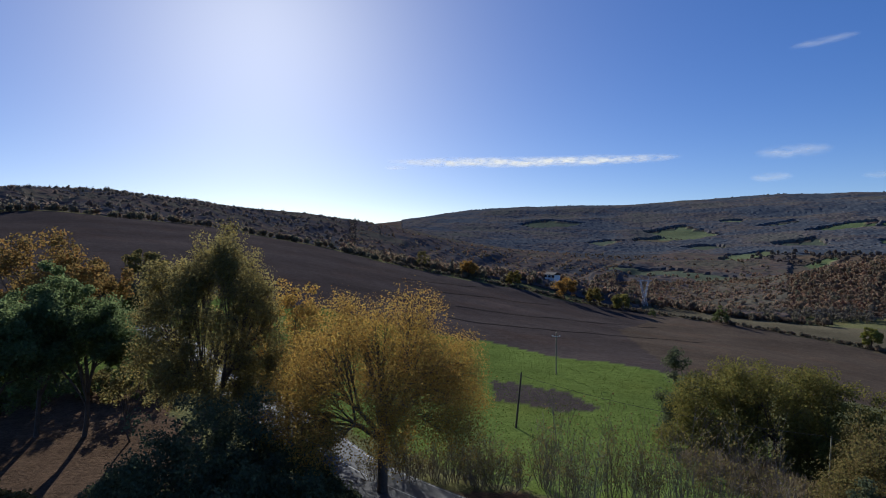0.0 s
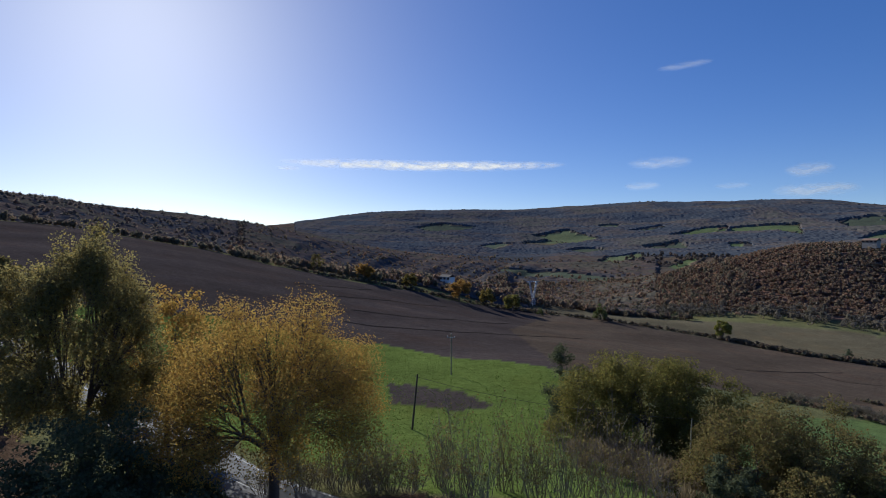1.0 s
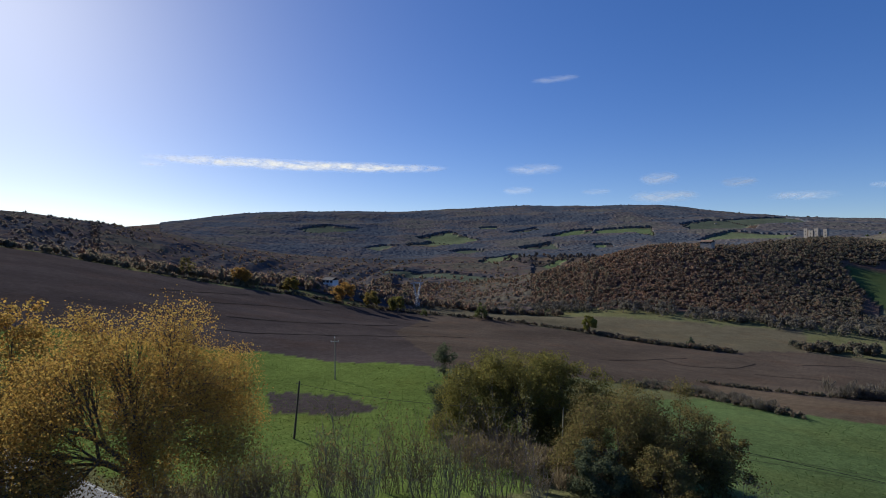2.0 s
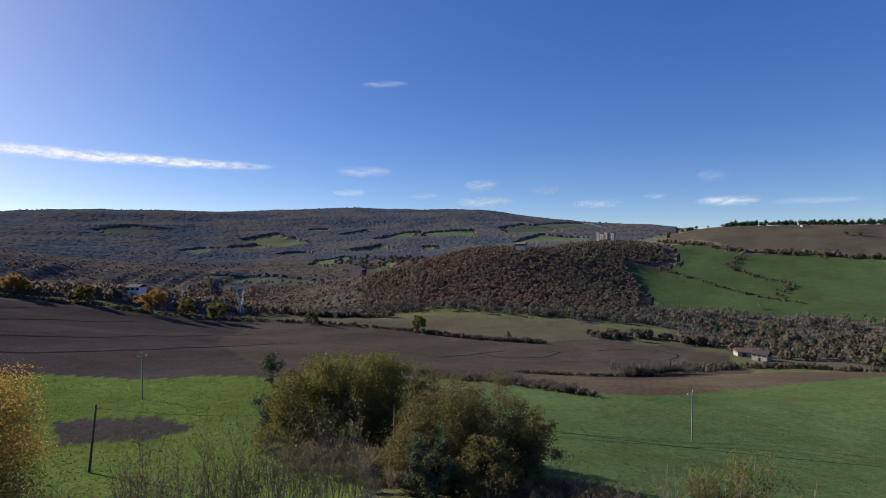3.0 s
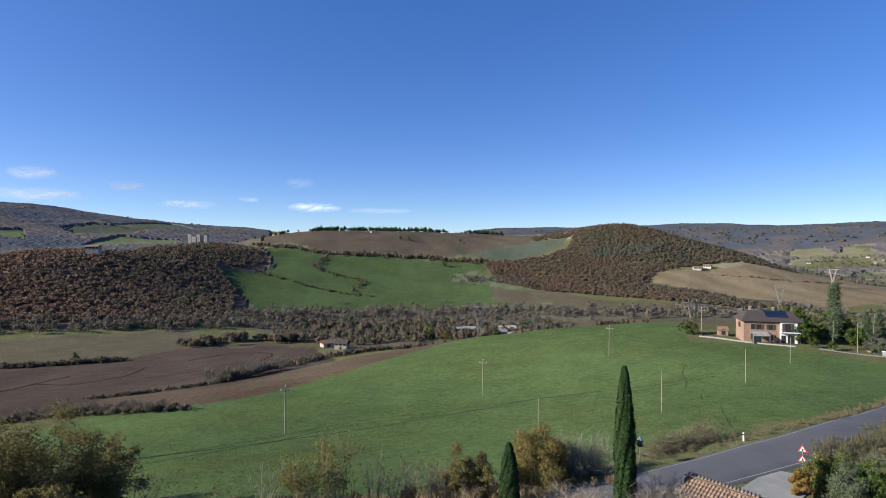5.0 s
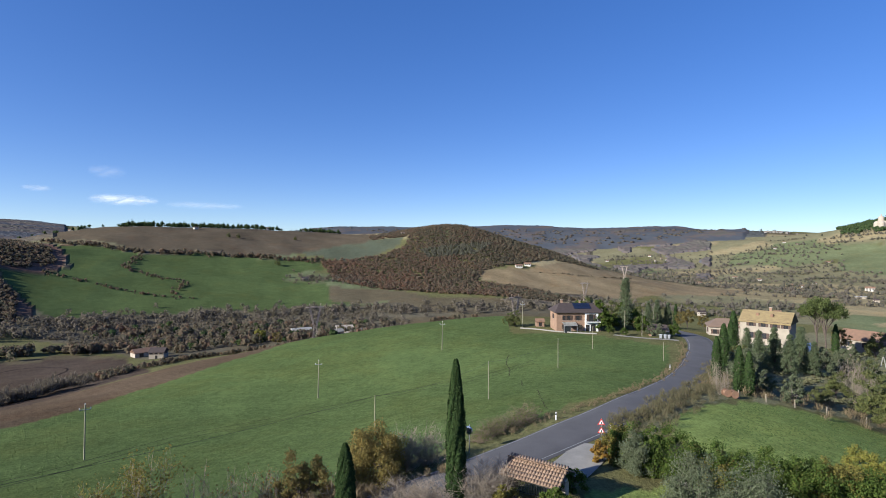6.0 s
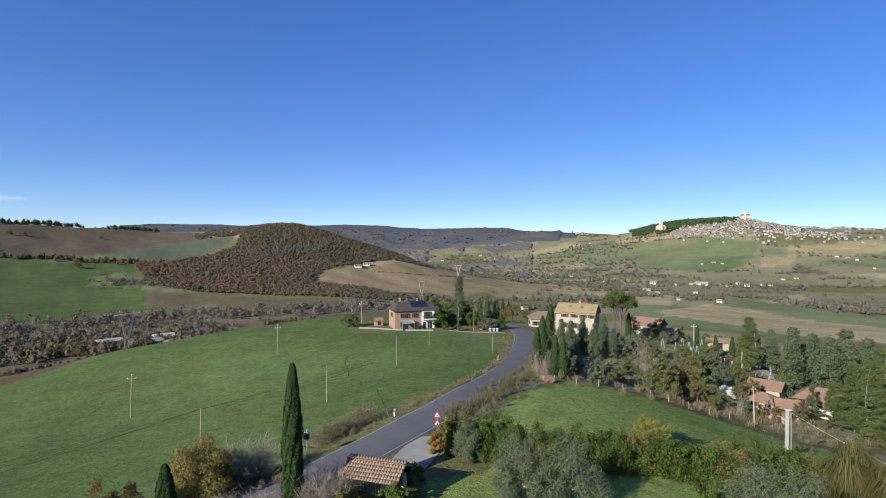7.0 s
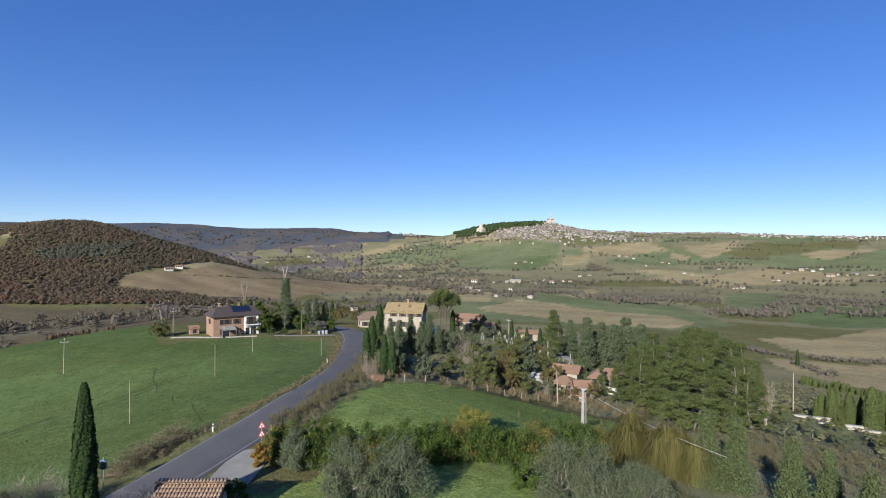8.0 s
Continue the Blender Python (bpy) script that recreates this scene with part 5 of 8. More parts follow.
def bare_shrub(name, label, spot, high, wide, stems, seed, material, twigs=9, leaf_mat=None, leaves=0, group=""):
    """Many thin stems from one foot, with side twigs."""
    g = np.random.default_rng(seed)
    x, y = at(*spot)
    segs, tips = [], []
    for k in range(stems):
        a, r = g.uniform(0, 2 * math.pi), math.sqrt(g.random())
        p = np.array([math.cos(a) * r * wide * 0.25, math.sin(a) * r * wide * 0.25, -0.2])
        q = np.array([math.cos(a) * r * wide, math.sin(a) * r * wide, high * g.uniform(0.45, 1.0) * (1.1 - 0.35 * r)])
        b = bough(p, q + [*(g.normal(size=2) * wide * 0.3), 0], g.uniform(0.014, 0.034), 0.006, high * 0.06, g, 5)
        segs.append(b)
        for j in range(twigs):
            i = g.integers(1, 5)
            s = b[i, :3]
            e = s + np.array([*(g.normal(size=2) * wide * 0.32), g.uniform(0.02, 0.26) * high])
            segs.append(bough(s, e, 0.014, 0.005, 0, g, 2))
            tips.append(e)
            tips.append((s + e) / 2)
    ob = thing(name, pose(x, y, ground(x, y) - 0.05), label, "shrub", group)
    part("brushwood", mesh_of("brushwood", *tubes(np.concatenate(segs), 3), material, False), parent=ob)
    if leaves:
        t = np.array(tips)[g.integers(0, len(tips), leaves)]
        t = t + g.normal(size=t.shape) * 0.18
        part("foliage", mesh_of("foliage", *cards(t[t[:, 2] > high * 0.25], 0.13, g), leaf_mat), parent=ob)
    return ob


def build_near_trees():
    # the roadside under the low sun
    tree("plane_tree", "wide plane tree with thinning yellow leaves by the road", (-6.6, 41), 16.8, 9.8, 4.4, 620, 150, 0.10, YELLOW, 101, trunk=0.42, loose=0.85, twigs=2, size=0.14, fork=0.85, lobed=30, stems=6, shape="bush")
    tree("plane_tree", "yellow autumn tree behind the tall lime", (-16.4, 60), 16.2, 6.4, 1.0, 130, 100, 0.2, YELLOW, 102, trunk=0.28, twigs=7, size=0.26)
    tree("lime_tree", "tall lime tree with thin grey-green leaves", (-23.4, 51), 21.6, 6.9, 0.2, 640, 130, 0.13, LIME, 103, trunk=0.36, loose=0.85, twigs=2, size=0.2, lobed=40, stems=6, egg=0.2)
    tree("pine_tree", "dark green pine with a bare trunk", (-34.2, 60), 16.4, 6.4, 5.6, 130, 230, 0.18, PINE, 104, trunk=0.26, loose=0.5, size=0.28, shape="umbrella")
    tree("pine_tree", "dark green pine with a bare trunk", (-37.6, 62), 17.2, 6.2, 6.0, 130, 230, 0.18, PINE, 105, trunk=0.26, loose=0.5, size=0.28, shape="umbrella")
    tree("pine_tree", "dark green pine with a bare trunk", (-40.6, 57), 16.4, 6.2, 5.4, 130, 230, 0.18, PINE, 106, trunk=0.28, loose=0.5, size=0.28, shape="umbrella")
    tree("autumn_tree", "rust-coloured tree behind the pines", (-37.5, 88), 18.0, 8.0, 4.0, 100, 100, 0.32, RUSSET, 107, trunk=0.35, size=0.25)
    tree("autumn_tree", "rust-coloured tree behind the pines", (-33.2, 92), 14.5, 5.2, 3.0, 50, 90, 0.32, RUSSET, 108, trunk=0.3, size=0.27)
    tree("autumn_tree", "small brown tree at the plough's edge", (-29.2, 138), 11.5, 4.6, 3.5, 40, 90, 0.40, OAKBROWN, 109, trunk=0.25, size=0.3)
    for k, (b, r, h, w) in enumerate([(-31.2, 131, 6.5, 4.5), (-28.3, 134, 7.0, 5.0), (-25.5, 136, 6.0, 4.5)]):
        tree("evergreen_bush", "dark evergreen bush at the plough's edge", (b, r), h, w * 1.25, 0.2, 60, 80, 0.36, DARK, 120 + k, shape="bush", trunk=0.12, size=0.35, category="bush", group="bushes at the plough's edge")
    for k, (b, r, h, w) in enumerate([(-31.5, 40, 4.6, 2.6), (-28.5, 37, 8.3, 3.4), (-24.6, 38, 8.8, 3.6), (-20.4, 38, 8.6, 3.4), (-16.4, 38, 5.6, 3.0), (-13.0, 37.5, 3.0, 2.0), (-10.6, 37.5, 1.6, 1.2), (-22.5, 33, 5.5, 3.6), (-16.5, 33, 5.0, 3.2)]):
        tree("evergreen_bush", "dense dark evergreen bush beside the road", (b, r), h, w, 0.2, 80, 110, 0.15, DARK, 130 + k, shape="bush", trunk=0.12, loose=0.95, size=0.34, category="bush", group="bushes beside the road")
    tree("young_tree", "slim young tree with pale yellow leaves", (-30.5, 57), 9.5, 3.0, 2.0, 34, 50, 0.18, LIME, 110, trunk=0.1, size=0.3, twigs=9)
    for k, (b, r, h, w) in enumerate([(-41.5, 47, 3.2, 3.0), (-39, 70, 4.0, 3.4), (-36, 74, 4.5, 3.6), (-33, 72, 3.6, 3.2), (-30.5, 70, 5.2, 3.2), (-27.5, 78, 6.5, 3.6), (-20.5, 66, 5.0, 3.2), (-19.5, 84, 6.0, 3.6), (-13.5, 52, 3.4, 2.4)]):
        tree("thicket_bush", "dark tangled bush in the wayside shade", (b, r), h, w, 0.2, 36, 70, 0.24, OAKBROWN if k % 3 == 0 else HOLM, 170 + k, shape="bush", trunk=0.1, size=0.34, category="bush", group="wayside thicket")
    for k in range(11):
        bare_shrub("bare_shrub", "leafless dark brushwood under the plane tree", (-7.5 + k * 1.25, 43.5 + (k % 3)), 3.6 + (k % 4) * 0.7, 1.7, 16, 180 + k, DARK_TWIG, 10, group="brushwood under the plane", leaf_mat=OAKBROWN, leaves=260)
    # bare brushwood below the field
    g = np.random.default_rng(61)
    for k in range(22):
        b = 3 + k * 1.45 + g.uniform(-0.5, 0.5)
        bare_shrub("bare_shrub", "leafless brown brushwood with thin upright stems", (b, g.uniform(40, 46)), g.uniform(6.0, 10.0) * (1.0 if b > 11 else 0.6), g.uniform(1.3, 2.2), 15, 200 + k, DARK_TWIG if k % 3 else TWIG, 9, group="brushwood below the field", leaf_mat=OAKBROWN, leaves=320)
    # oaks of the hedge line
    tree("ivy_clad_tree", "small tree smothered in dark ivy", (24.4, 74), 10.4, 2.9, 0.3, 70, 140, 0.18, DARK, 151, shape="bush", trunk=0.2, loose=1.1, size=0.4)
    tree("oak_tree", "broad olive-green oak in the hedge line", (27.2, 69), 10.8, 6.2, 0.2, 220, 130, 0.16, OAK, 152, trunk=0.3, size=0.24, shape="bush", lobed=18)
    tree("oak_tree", "broad olive-green oak in the hedge line", (32.2, 68), 13.2, 7.8, 0.2, 300, 140, 0.16, OAK, 153, trunk=0.35, size=0.24, shape="bush", lobed=26)
    tree("oak_tree", "broad olive-green oak in the hedge line", (37.0, 66), 12.2, 5.8, 0.2, 200, 130, 0.16, OAK, 154, trunk=0.3, size=0.24, shape="bush", lobed=18)
    tree("oak_tree", "browning oak with gnarled limbs", (41.4, 53), 10.4, 6.6, 0.2, 280, 120, 0.135, OAKBROWN, 155, trunk=0.32, size=0.22, twigs=3, shape="bush", lobed=24)
    tree("oak_tree", "browning oak with gnarled limbs", (46.6, 53), 9.6, 5.6, 0.2, 220, 110, 0.135, OAKBROWN, 156, trunk=0.32, size=0.2, twigs=4, shape="bush", lobed=22)
    tree("oak_tree", "thin browning oak with bare limbs", (50.3, 54), 7.2, 3.8, 0.3, 60, 70, 0.17, OAKBROWN, 157, trunk=0.2, size=0.28, twigs=12)
    tree("oak_bush", "low brown oak bush under trees", (46.2, 45), 5.4, 2.8, 0.3, 90, 110, 0.14, OAKBROWN, 158, shape="bush", trunk=0.12, loose=0.95, size=0.3, lobed=22, category="bush")
    tree("evergreen_bush", "dark bush under the oaks", (40.5, 46), 5.0, 3.0, 0.3, 60, 140, 0.16, DARK, 159, shape="bush", trunk=0.1, size=0.34, category="bush")
    for k, (b, r, h) in enumerate([(53.5, 48, 4.0), (56, 47, 3.2), (60, 45, 2.8), (26, 60, 3.0), (29, 57, 2.6), (33.5, 56, 2.4)]):
        bare_shrub("bramble", "thin leafless bramble thicket", (b, r), h, 1.8, 14, 260 + k, TWIG, 8, group="brambles under the oaks", leaf_mat=RUSSET, leaves=160)
    # shrubs below the green field
    bare_shrub("birch_sapling", "slender saplings with yellowing leaves", (68.2, 46), 6.6, 1.9, 14, 301, TWIG, 14, OAK, 2200)
    bare_shrub("birch_sapling", "slender saplings with yellowing leaves", (71.6, 46), 7.3, 1.9, 16, 302, TWIG, 12, OAK, 2300)
    for k, (b, h, w, n) in enumerate([(64.6, 4.6, 1.2, 0), (75.6, 5.6, 1.0, 60), (77.5, 4.0, 1.2, 100), (79.5, 5.2, 1.3, 80), (81.5, 4.4, 1.4, 120), (83, 3.6, 1.4, 150), (88.6, 3.2, 1.3, 150)]):
        bare_shrub("bare_shrub", "leafless shrub with thin grey stems", (b, 46), h, w, 13, 310 + k, TWIG, 10, group="shrubs below the green field", leaf_mat=RUSSET, leaves=n)
    tree("oak_bush", "low brown-green oak bush", (85.6, 46), 4.9, 2.3, 0.2, 60, 110, 0.13, OAKBROWN, 321, shape="bush", trunk=0.1, size=0.32, category="bush")
    tree("maple_bush", "rounded bush in faded yellow-brown leaf", (93.6, 50), 5.6, 3.5, 0.2, 150, 130, 0.12, FADED_MAPLE, 322, shape="bush", trunk=0.12, loose=1.0, size=0.3, lobed=26, category="bush")
    for k, (b, r, h, w) in enumerate([(96.6, 52, 4.8, 2.0), (98.8, 53, 4.2, 2.0), (95.6, 41, 2.6, 1.9), (97.8, 40, 2.8, 2.0), (99.8, 39, 2.6, 1.7), (104.3, 40, 3.9, 1.8), (106.0, 41, 3.7, 1.8), (107.4, 42.5, 3.0, 1.4)]):
        bare_shrub("bare_shrub", "leafless grey-mauve shrub by the road", (b, r), h, w, 44, 330 + k, TWIG, 18, group="grey shrubs by the road")
    tree("cypress", "tall slim dark green cypress", (101.9, 40.3), 11.2, 0.8, 0.2, 300, 85, 0.10, CYPRESS, 341, shape="column")
    tree("cypress", "young dark green cypress by the shrubs", (90.1, 40), 5.8, 0.8, 0.1, 160, 80, 0.10, CYPRESS, 342, shape="column")


build_near_trees()


def build_garden():
    g = np.random.default_rng(71)
    # clipped laurel hedge
    line = smooth_line([at(*p) for p in [(118.6, 53), (121, 51.5), (124, 50.5), (131, 51), (139, 52.5), (147, 56), (152, 61)]], 1.3)
    for k, (x, y) in enumerate(line):
        b, r = math.degrees(math.atan2(x, y)), math.hypot(x, y)
        mat = LAUREL if k % 6 else OAK
        tree("hedge_shrub", "leafy laurel shrub of the garden hedge", (b, r), g.uniform(3.3, 4.4) * (1.0 if k < 26 else 0.8), g.uniform(1.7, 2.3), 0.1, 44, 100, 0.125, mat, 400 + k, shape="bush", trunk=0.06, loose=0.95, size=0.42, twigs=1, category="bush", group="garden hedge")
    for k, (b, r) in enumerate([(107.4, 39.2), (112.6, 39.4), (114.4, 43.5)]):
        tree("hedge_shrub", "leafy shrub below the gateway roof", (b, r), 2.0 + k * 0.2, 1.3, 0.1, 24, 65, 0.14, LAUREL if k else OAK, 455 + k, shape="bush", trunk=0.06, size=0.4, twigs=2, category="bush", group="shrubs by the gateway")
    tree("hedge_shrub", "yellowing shrub at the hedge's end", (117.2, 52), 2.0, 1.1, 0.1, 30, 80, 0.13, YELLOW, 460, shape="bush", trunk=0.06, size=0.4, category="bush")
    for k, (b, r, h, w) in enumerate([(126.3, 41.5, 4.9, 2.3), (131.2, 42, 5.2, 2.5), (148.8, 43, 5.4, 2.5), (152.6, 42, 5.8, 2.7), (156.2, 43, 5.0, 2.4), (120.5, 50, 3.4, 1.5)]):
        tree("olive_tree", "silvery grey-green olive tree on the lawn", (b, r), h, w * 1.05, 0.3, 110, 150, 0.09, OLIVE, 470 + k, bark=PALE_BARK, trunk=0.16, loose=0.95, size=0.34, twigs=2, shape="bush", group="olive trees on the lawn")
    tree("round_bush", "round clipped yellow-green bush on the lawn", (144.6, 46.5), 3.1, 1.7, 0.1, 50, 130, 0.12, LAUREL, 480, shape="bush", trunk=0.08, size=0.36, category="bush")
    tree("yellow_bush", "yellow-leaved bush at the meadow's edge", (138.9, 61), 3.8, 2.2, 0.1, 60, 130, 0.12, OCHREGREEN, 481, shape="bush", trunk=0.08, size=0.34, category="bush")
    for k, (b, r, h, w) in enumerate([(162.2, 58, 7.2, 1.9), (164.7, 59, 7.4, 2.0), (169.2, 57, 6.4, 1.9), (174.8, 55, 5.2, 1.8), (171.8, 63, 5.0, 1.5)]):
        tree("juniper", "pale green pointed juniper on the slope", (b, r), h, w, 0.1, 120, 56, 0.145, JUNIPER, 485 + k, shape="cone", trunk=0.1, loose=0.75, size=0.3, twigs=0, flat=1.5, group="junipers on the slope")
    for k, (b, r) in enumerate([(104.4, 60), (105.6, 62), (106.6, 62.5), (107.6, 64), (108.6, 65.5), (109.6, 67)]):
        bare_shrub("bramble", "grey leafless bramble thicket by the road", (b, r), 1.7 + (k % 3) * 0.4, 1.8, 26, 590 + k, DARK_TWIG, 12, group="brambles by the road", leaf_mat=HOLM, leaves=420)
    # golden grass clump
    x, y = at(157.6, 60)
    ob = thing("pampas_clump", pose(x, y, ground(x, y)), "large clump of golden arching grass", "grass clump")
    n = 6500
    tuft = g.normal(size=(26, 2)) * [2.3, 1.6]
    own, a, r = g.integers(0, 26, n), g.uniform(0, 2 * math.pi, n), np.sqrt(g.random(n)) * 0.5
    foot = np.concatenate([tuft[own] + np.stack([np.cos(a) * r, np.sin(a) * r], 1), np.zeros((n, 1))], 1)
    tall = g.uniform(2.2, 4.6, 26)[own]
    top = foot + np.stack([np.cos(a) * g.uniform(0.1, 0.9, n), np.sin(a) * g.uniform(0.1, 0.9, n), tall * g.uniform(0.6, 1.1, n)], 1)
    tip = top + np.stack([np.cos(a) * g.uniform(0.5, 1.5, n), np.sin(a) * g.uniform(0.5, 1.5, n), -g.uniform(0.6, 2.4, n)], 1)
    s = np.stack([-np.sin(a), np.cos(a), np.zeros(n)], 1) * 0.03
    v = np.stack([foot - s, foot + s, top + s, top - s, tip + s * 0.3, tip - s * 0.3], 1).reshape(-1, 3)
    k = np.arange(n)[:, None] * 6
    for j in range(26):
        w = v.reshape(-1, 6, 3)[own == j]
        k = np.arange(len(w))[:, None] * 6
        part("tuft", mesh_of("tuft", w, np.concatenate([k + [0, 1, 2, 3], k + [3, 2, 4, 5]]), GOLD), parent=ob)
    # slopes beyond the meadow: a few kinds of tree, planted many times
    kinds = {
        "cypress": tree("cypress", "slim dark green cypress on the slope", (128.3, 118), 10, 1.2, 0.3, 60, 40, 0.28, CYPRESS, 501, shape="column", group="cypresses on the slope"),
        "fir": tree("fir_tree", "dense blue-green conifer on the slope", (151.8, 150), 11.4, 3.3, 0.5, 110, 64, 0.24, BLUEFIR, 502, shape="cone", taper=1.0, trunk=0.2, size=0.24, twigs=0, group="conifers on the slope"),
        "dark": tree("oak_tree", "dark evergreen oak on the slope", (139.8, 110), 8, 3.4, 0.3, 60, 80, 0.24, HOLM, 503, shape="bush", trunk=0.2, size=0.3, twigs=0, group="oaks on the slope"),
        "olive": tree("olive_tree", "grey-green olive tree on the slope", (130.3, 106), 7, 3.0, 0.8, 54, 80, 0.22, OLIVE, 504, shape="bush", bark=PALE_BARK, trunk=0.2, size=0.3, twigs=0, group="olives on the slope"),
        "brown": tree("autumn_tree", "brown-leaved tree on the slope", (142.4, 117), 8, 3.0, 1.0, 50, 60, 0.22, OAKBROWN, 505, trunk=0.18, size=0.3, twigs=2, group="autumn trees on the slope"),
        "pine": tree("pine_tree", "full green pine on the slope", (161, 97), 17.4, 4.8, 0.9, 110, 200, 0.17, SLOPE_PINE, 506, shape="cone", taper=0.6, trunk=0.2, loose=0.55, size=0.27, twigs=2, flat=0.55, bark=PALE_BARK, group="pines on the slope"),
        "umbrella": tree("umbrella_pine", "umbrella pine with a tall bare trunk", (136.2, 168), 15.5, 5.0, 9.5, 80, 80, 0.26, SLOPE_PINE, 507, trunk=0.3, size=0.3, twigs=2, shape="umbrella", group="umbrella pines"),
        "poplar": bare_shrub("bare_poplar", "leafless grey poplars in a row", (138.2, 120), 9.5, 1.6, 14, 508, TWIG, 16, group="bare poplars on the slope"),
        "green": tree("round_tree", "leafy green garden tree by houses", (117.2, 177), 6.8, 3.0, 0.4, 60, 80, 0.25, LAUREL, 509, trunk=0.16, size=0.32, twigs=0, group="garden trees by the houses"),
        "cedar": tree("cedar", "tall loose cedar beside the brick house", (119.4, 184), 17, 4.2, 1.5, 100, 50, 0.3, BLUEFIR, 510, shape="cone", trunk=0.25, size=0.24, twigs=3),
        "thuja": tree("thuja", "clipped columnar green thuja", (174.7, 148), 9.6, 1.75, 0.1, 90, 60, 0.24, SLOPE_PINE, 511, shape="column", group="thuja row"),
        "planted": tree("young_cypress", "young green cypress in a planted row", (170.0, 326), 4.6, 1.25, 0.1, 30, 40, 0.3, SLOPE_PINE, 512, shape="column", group="planted cypress row"),
    }
    more = {
        "cypress": [(127.7, 108, 0.8), (129.1, 152, 1.05), (130.4, 98, 0.7), (129.6, 100, 0.75), (128.9, 128, 1.0), (124.1, 232, 0.9), (158.3, 175, 0.8), (143.2, 205, 0.7), (136.9, 185, 0.8), (144.8, 170, 0.6), (146.2, 176, 0.6), (169.5, 395, 1.0)],
        "fir": [(131.2, 132, 0.75), (134.4, 142, 0.85), (132.4, 138, 0.8), (135.4, 138, 0.65), (133.6, 134, 0.75), (130.2, 140, 0.7), (151.0, 140, 1.4), (152.4, 144, 1.3), (153.6, 138, 1.35), (154.8, 142, 1.5), (156.3, 146, 1.4), (157.6, 138, 1.3), (121.6, 228, 0.8), (122.4, 236, 0.9), (123.4, 240, 0.85), (149.3, 168, 1.0), (147.9, 178, 1.0)],
        "dark": [(140.1, 128, 0.7), (142.9, 134, 0.8), (144.2, 156, 0.8), (146.9, 140, 0.8), (140.7, 108, 0.7), (143.5, 116, 0.85), (144.9, 114, 0.6), (137.0, 120, 0.62), (138.9, 140, 0.7), (142.0, 150, 0.7), (135.8, 108, 0.4), (156.6, 112, 0.5), (158.8, 100, 0.5), (160.2, 94, 0.42), (162.2, 95, 0.45), (164.6, 97, 0.5), (150.8, 150, 0.8), (143.8, 140, 0.7), (139.6, 190, 0.9), (141.6, 205, 0.8), (118.4, 192, 1.1), (115.6, 196, 1.2), (120.6, 196, 0.9), (108.2, 182, 0.72), (107.6, 183, 0.62), (129.6, 118, 0.8), (147.2, 205, 0.9), (168.4, 120, 0.5), (172.4, 128, 0.5), (176, 110, 0.6)],
        "olive": [(129.6, 112, 0.9), (131.6, 104, 0.6), (133.9, 98, 0.72), (137.4, 150, 0.8), (140.2, 175, 0.6), (141.3, 185, 0.6), (142.4, 178, 0.55), (139.3, 205, 0.7), (136.0, 140, 0.9), (138.0, 170, 0.6), (144.0, 188, 0.6), (145.2, 195, 0.6), (165.8, 110, 0.6), (168.6, 105, 0.6), (170.6, 112, 0.55), (172.8, 104, 0.5), (121.9, 170, 0.55), (122.7, 168, 0.6), (149.2, 196, 0.8), (139.9, 118, 0.7), (141.2, 122, 0.75), (142.6, 128, 0.75), (143.9, 124, 0.65), (145.1, 134, 0.75), (141.8, 138, 0.75), (139.2, 146, 0.75), (144.6, 146, 0.75), (147.4, 118, 0.5)],
        "brown": [(143.2, 112, 0.6), (146.8, 124, 0.6), (151.6, 118, 0.55), (129.3, 122, 0.7), (120.6, 182, 0.6), (125.2, 214, 0.9), (124.6, 220, 0.8), (126.6, 238, 0.9), (137.2, 190, 0.9), (147.8, 130, 0.6), (154.8, 160, 0.9), (159.6, 176, 0.8), (161.4, 182, 0.9), (146.1, 155, 0.5), (116, 186, 0.6), (121.2, 176, 0.5), (149.8, 116, 0.4), (148.6, 114, 0.4), (166.8, 170, 0.7), (164.6, 190, 0.8), (172, 190, 0.6), (131.8, 205, 0.9), (133.5, 215, 0.9), (129, 235, 0.9), (140.8, 225, 0.9), (144.5, 235, 0.9)],
        "pine": [(163.9, 100, 0.92), (166.1, 104, 0.72), (158.4, 110, 0.8), (155.4, 120, 0.72), (157.4, 128, 0.9), (147.6, 162, 0.82), (160.4, 116, 0.95), (162.6, 114, 1.0), (165.0, 118, 0.9), (153.9, 119, 0.5), (156.6, 115, 0.8), (152.5, 124, 0.4), (159.4, 103, 0.9)],
        "umbrella": [(135.6, 172, 0.95)],
        "poplar": [(137.6, 124, 0.9), (138.9, 118, 1.0), (139.5, 122, 0.8), (128.5, 96, 0.5), (127.9, 92, 0.55), (127.5, 98, 0.6), (129.9, 140, 0.9), (150.1, 172, 0.9), (167.4, 140, 0.9), (166.6, 134, 0.7), (149.0, 118, 0.5), (146.9, 112, 0.5), (121.4, 180, 0.5), (113.3, 171, 0.45), (115.0, 170, 0.4)],
        "green": [(121.0, 172, 0.9), (118.2, 182, 0.8), (124.0, 172, 0.6), (120.2, 188, 1.1), (119.2, 205, 1.2), (116.8, 208, 1.3), (114.8, 206, 1.2), (117.9, 170, 0.45), (119.3, 168, 0.4), (133.4, 185, 0.8)],
        "cedar": [],
        "thuja": [(170.9, 152, 0.5), (171.3, 152, 0.66), (172.0, 150, 0.82), (172.35, 151, 0.8), (173.2, 153, 0.78), (174.1, 159, 0.76), (175.4, 160, 0.85), (176.2, 158, 0.9)],
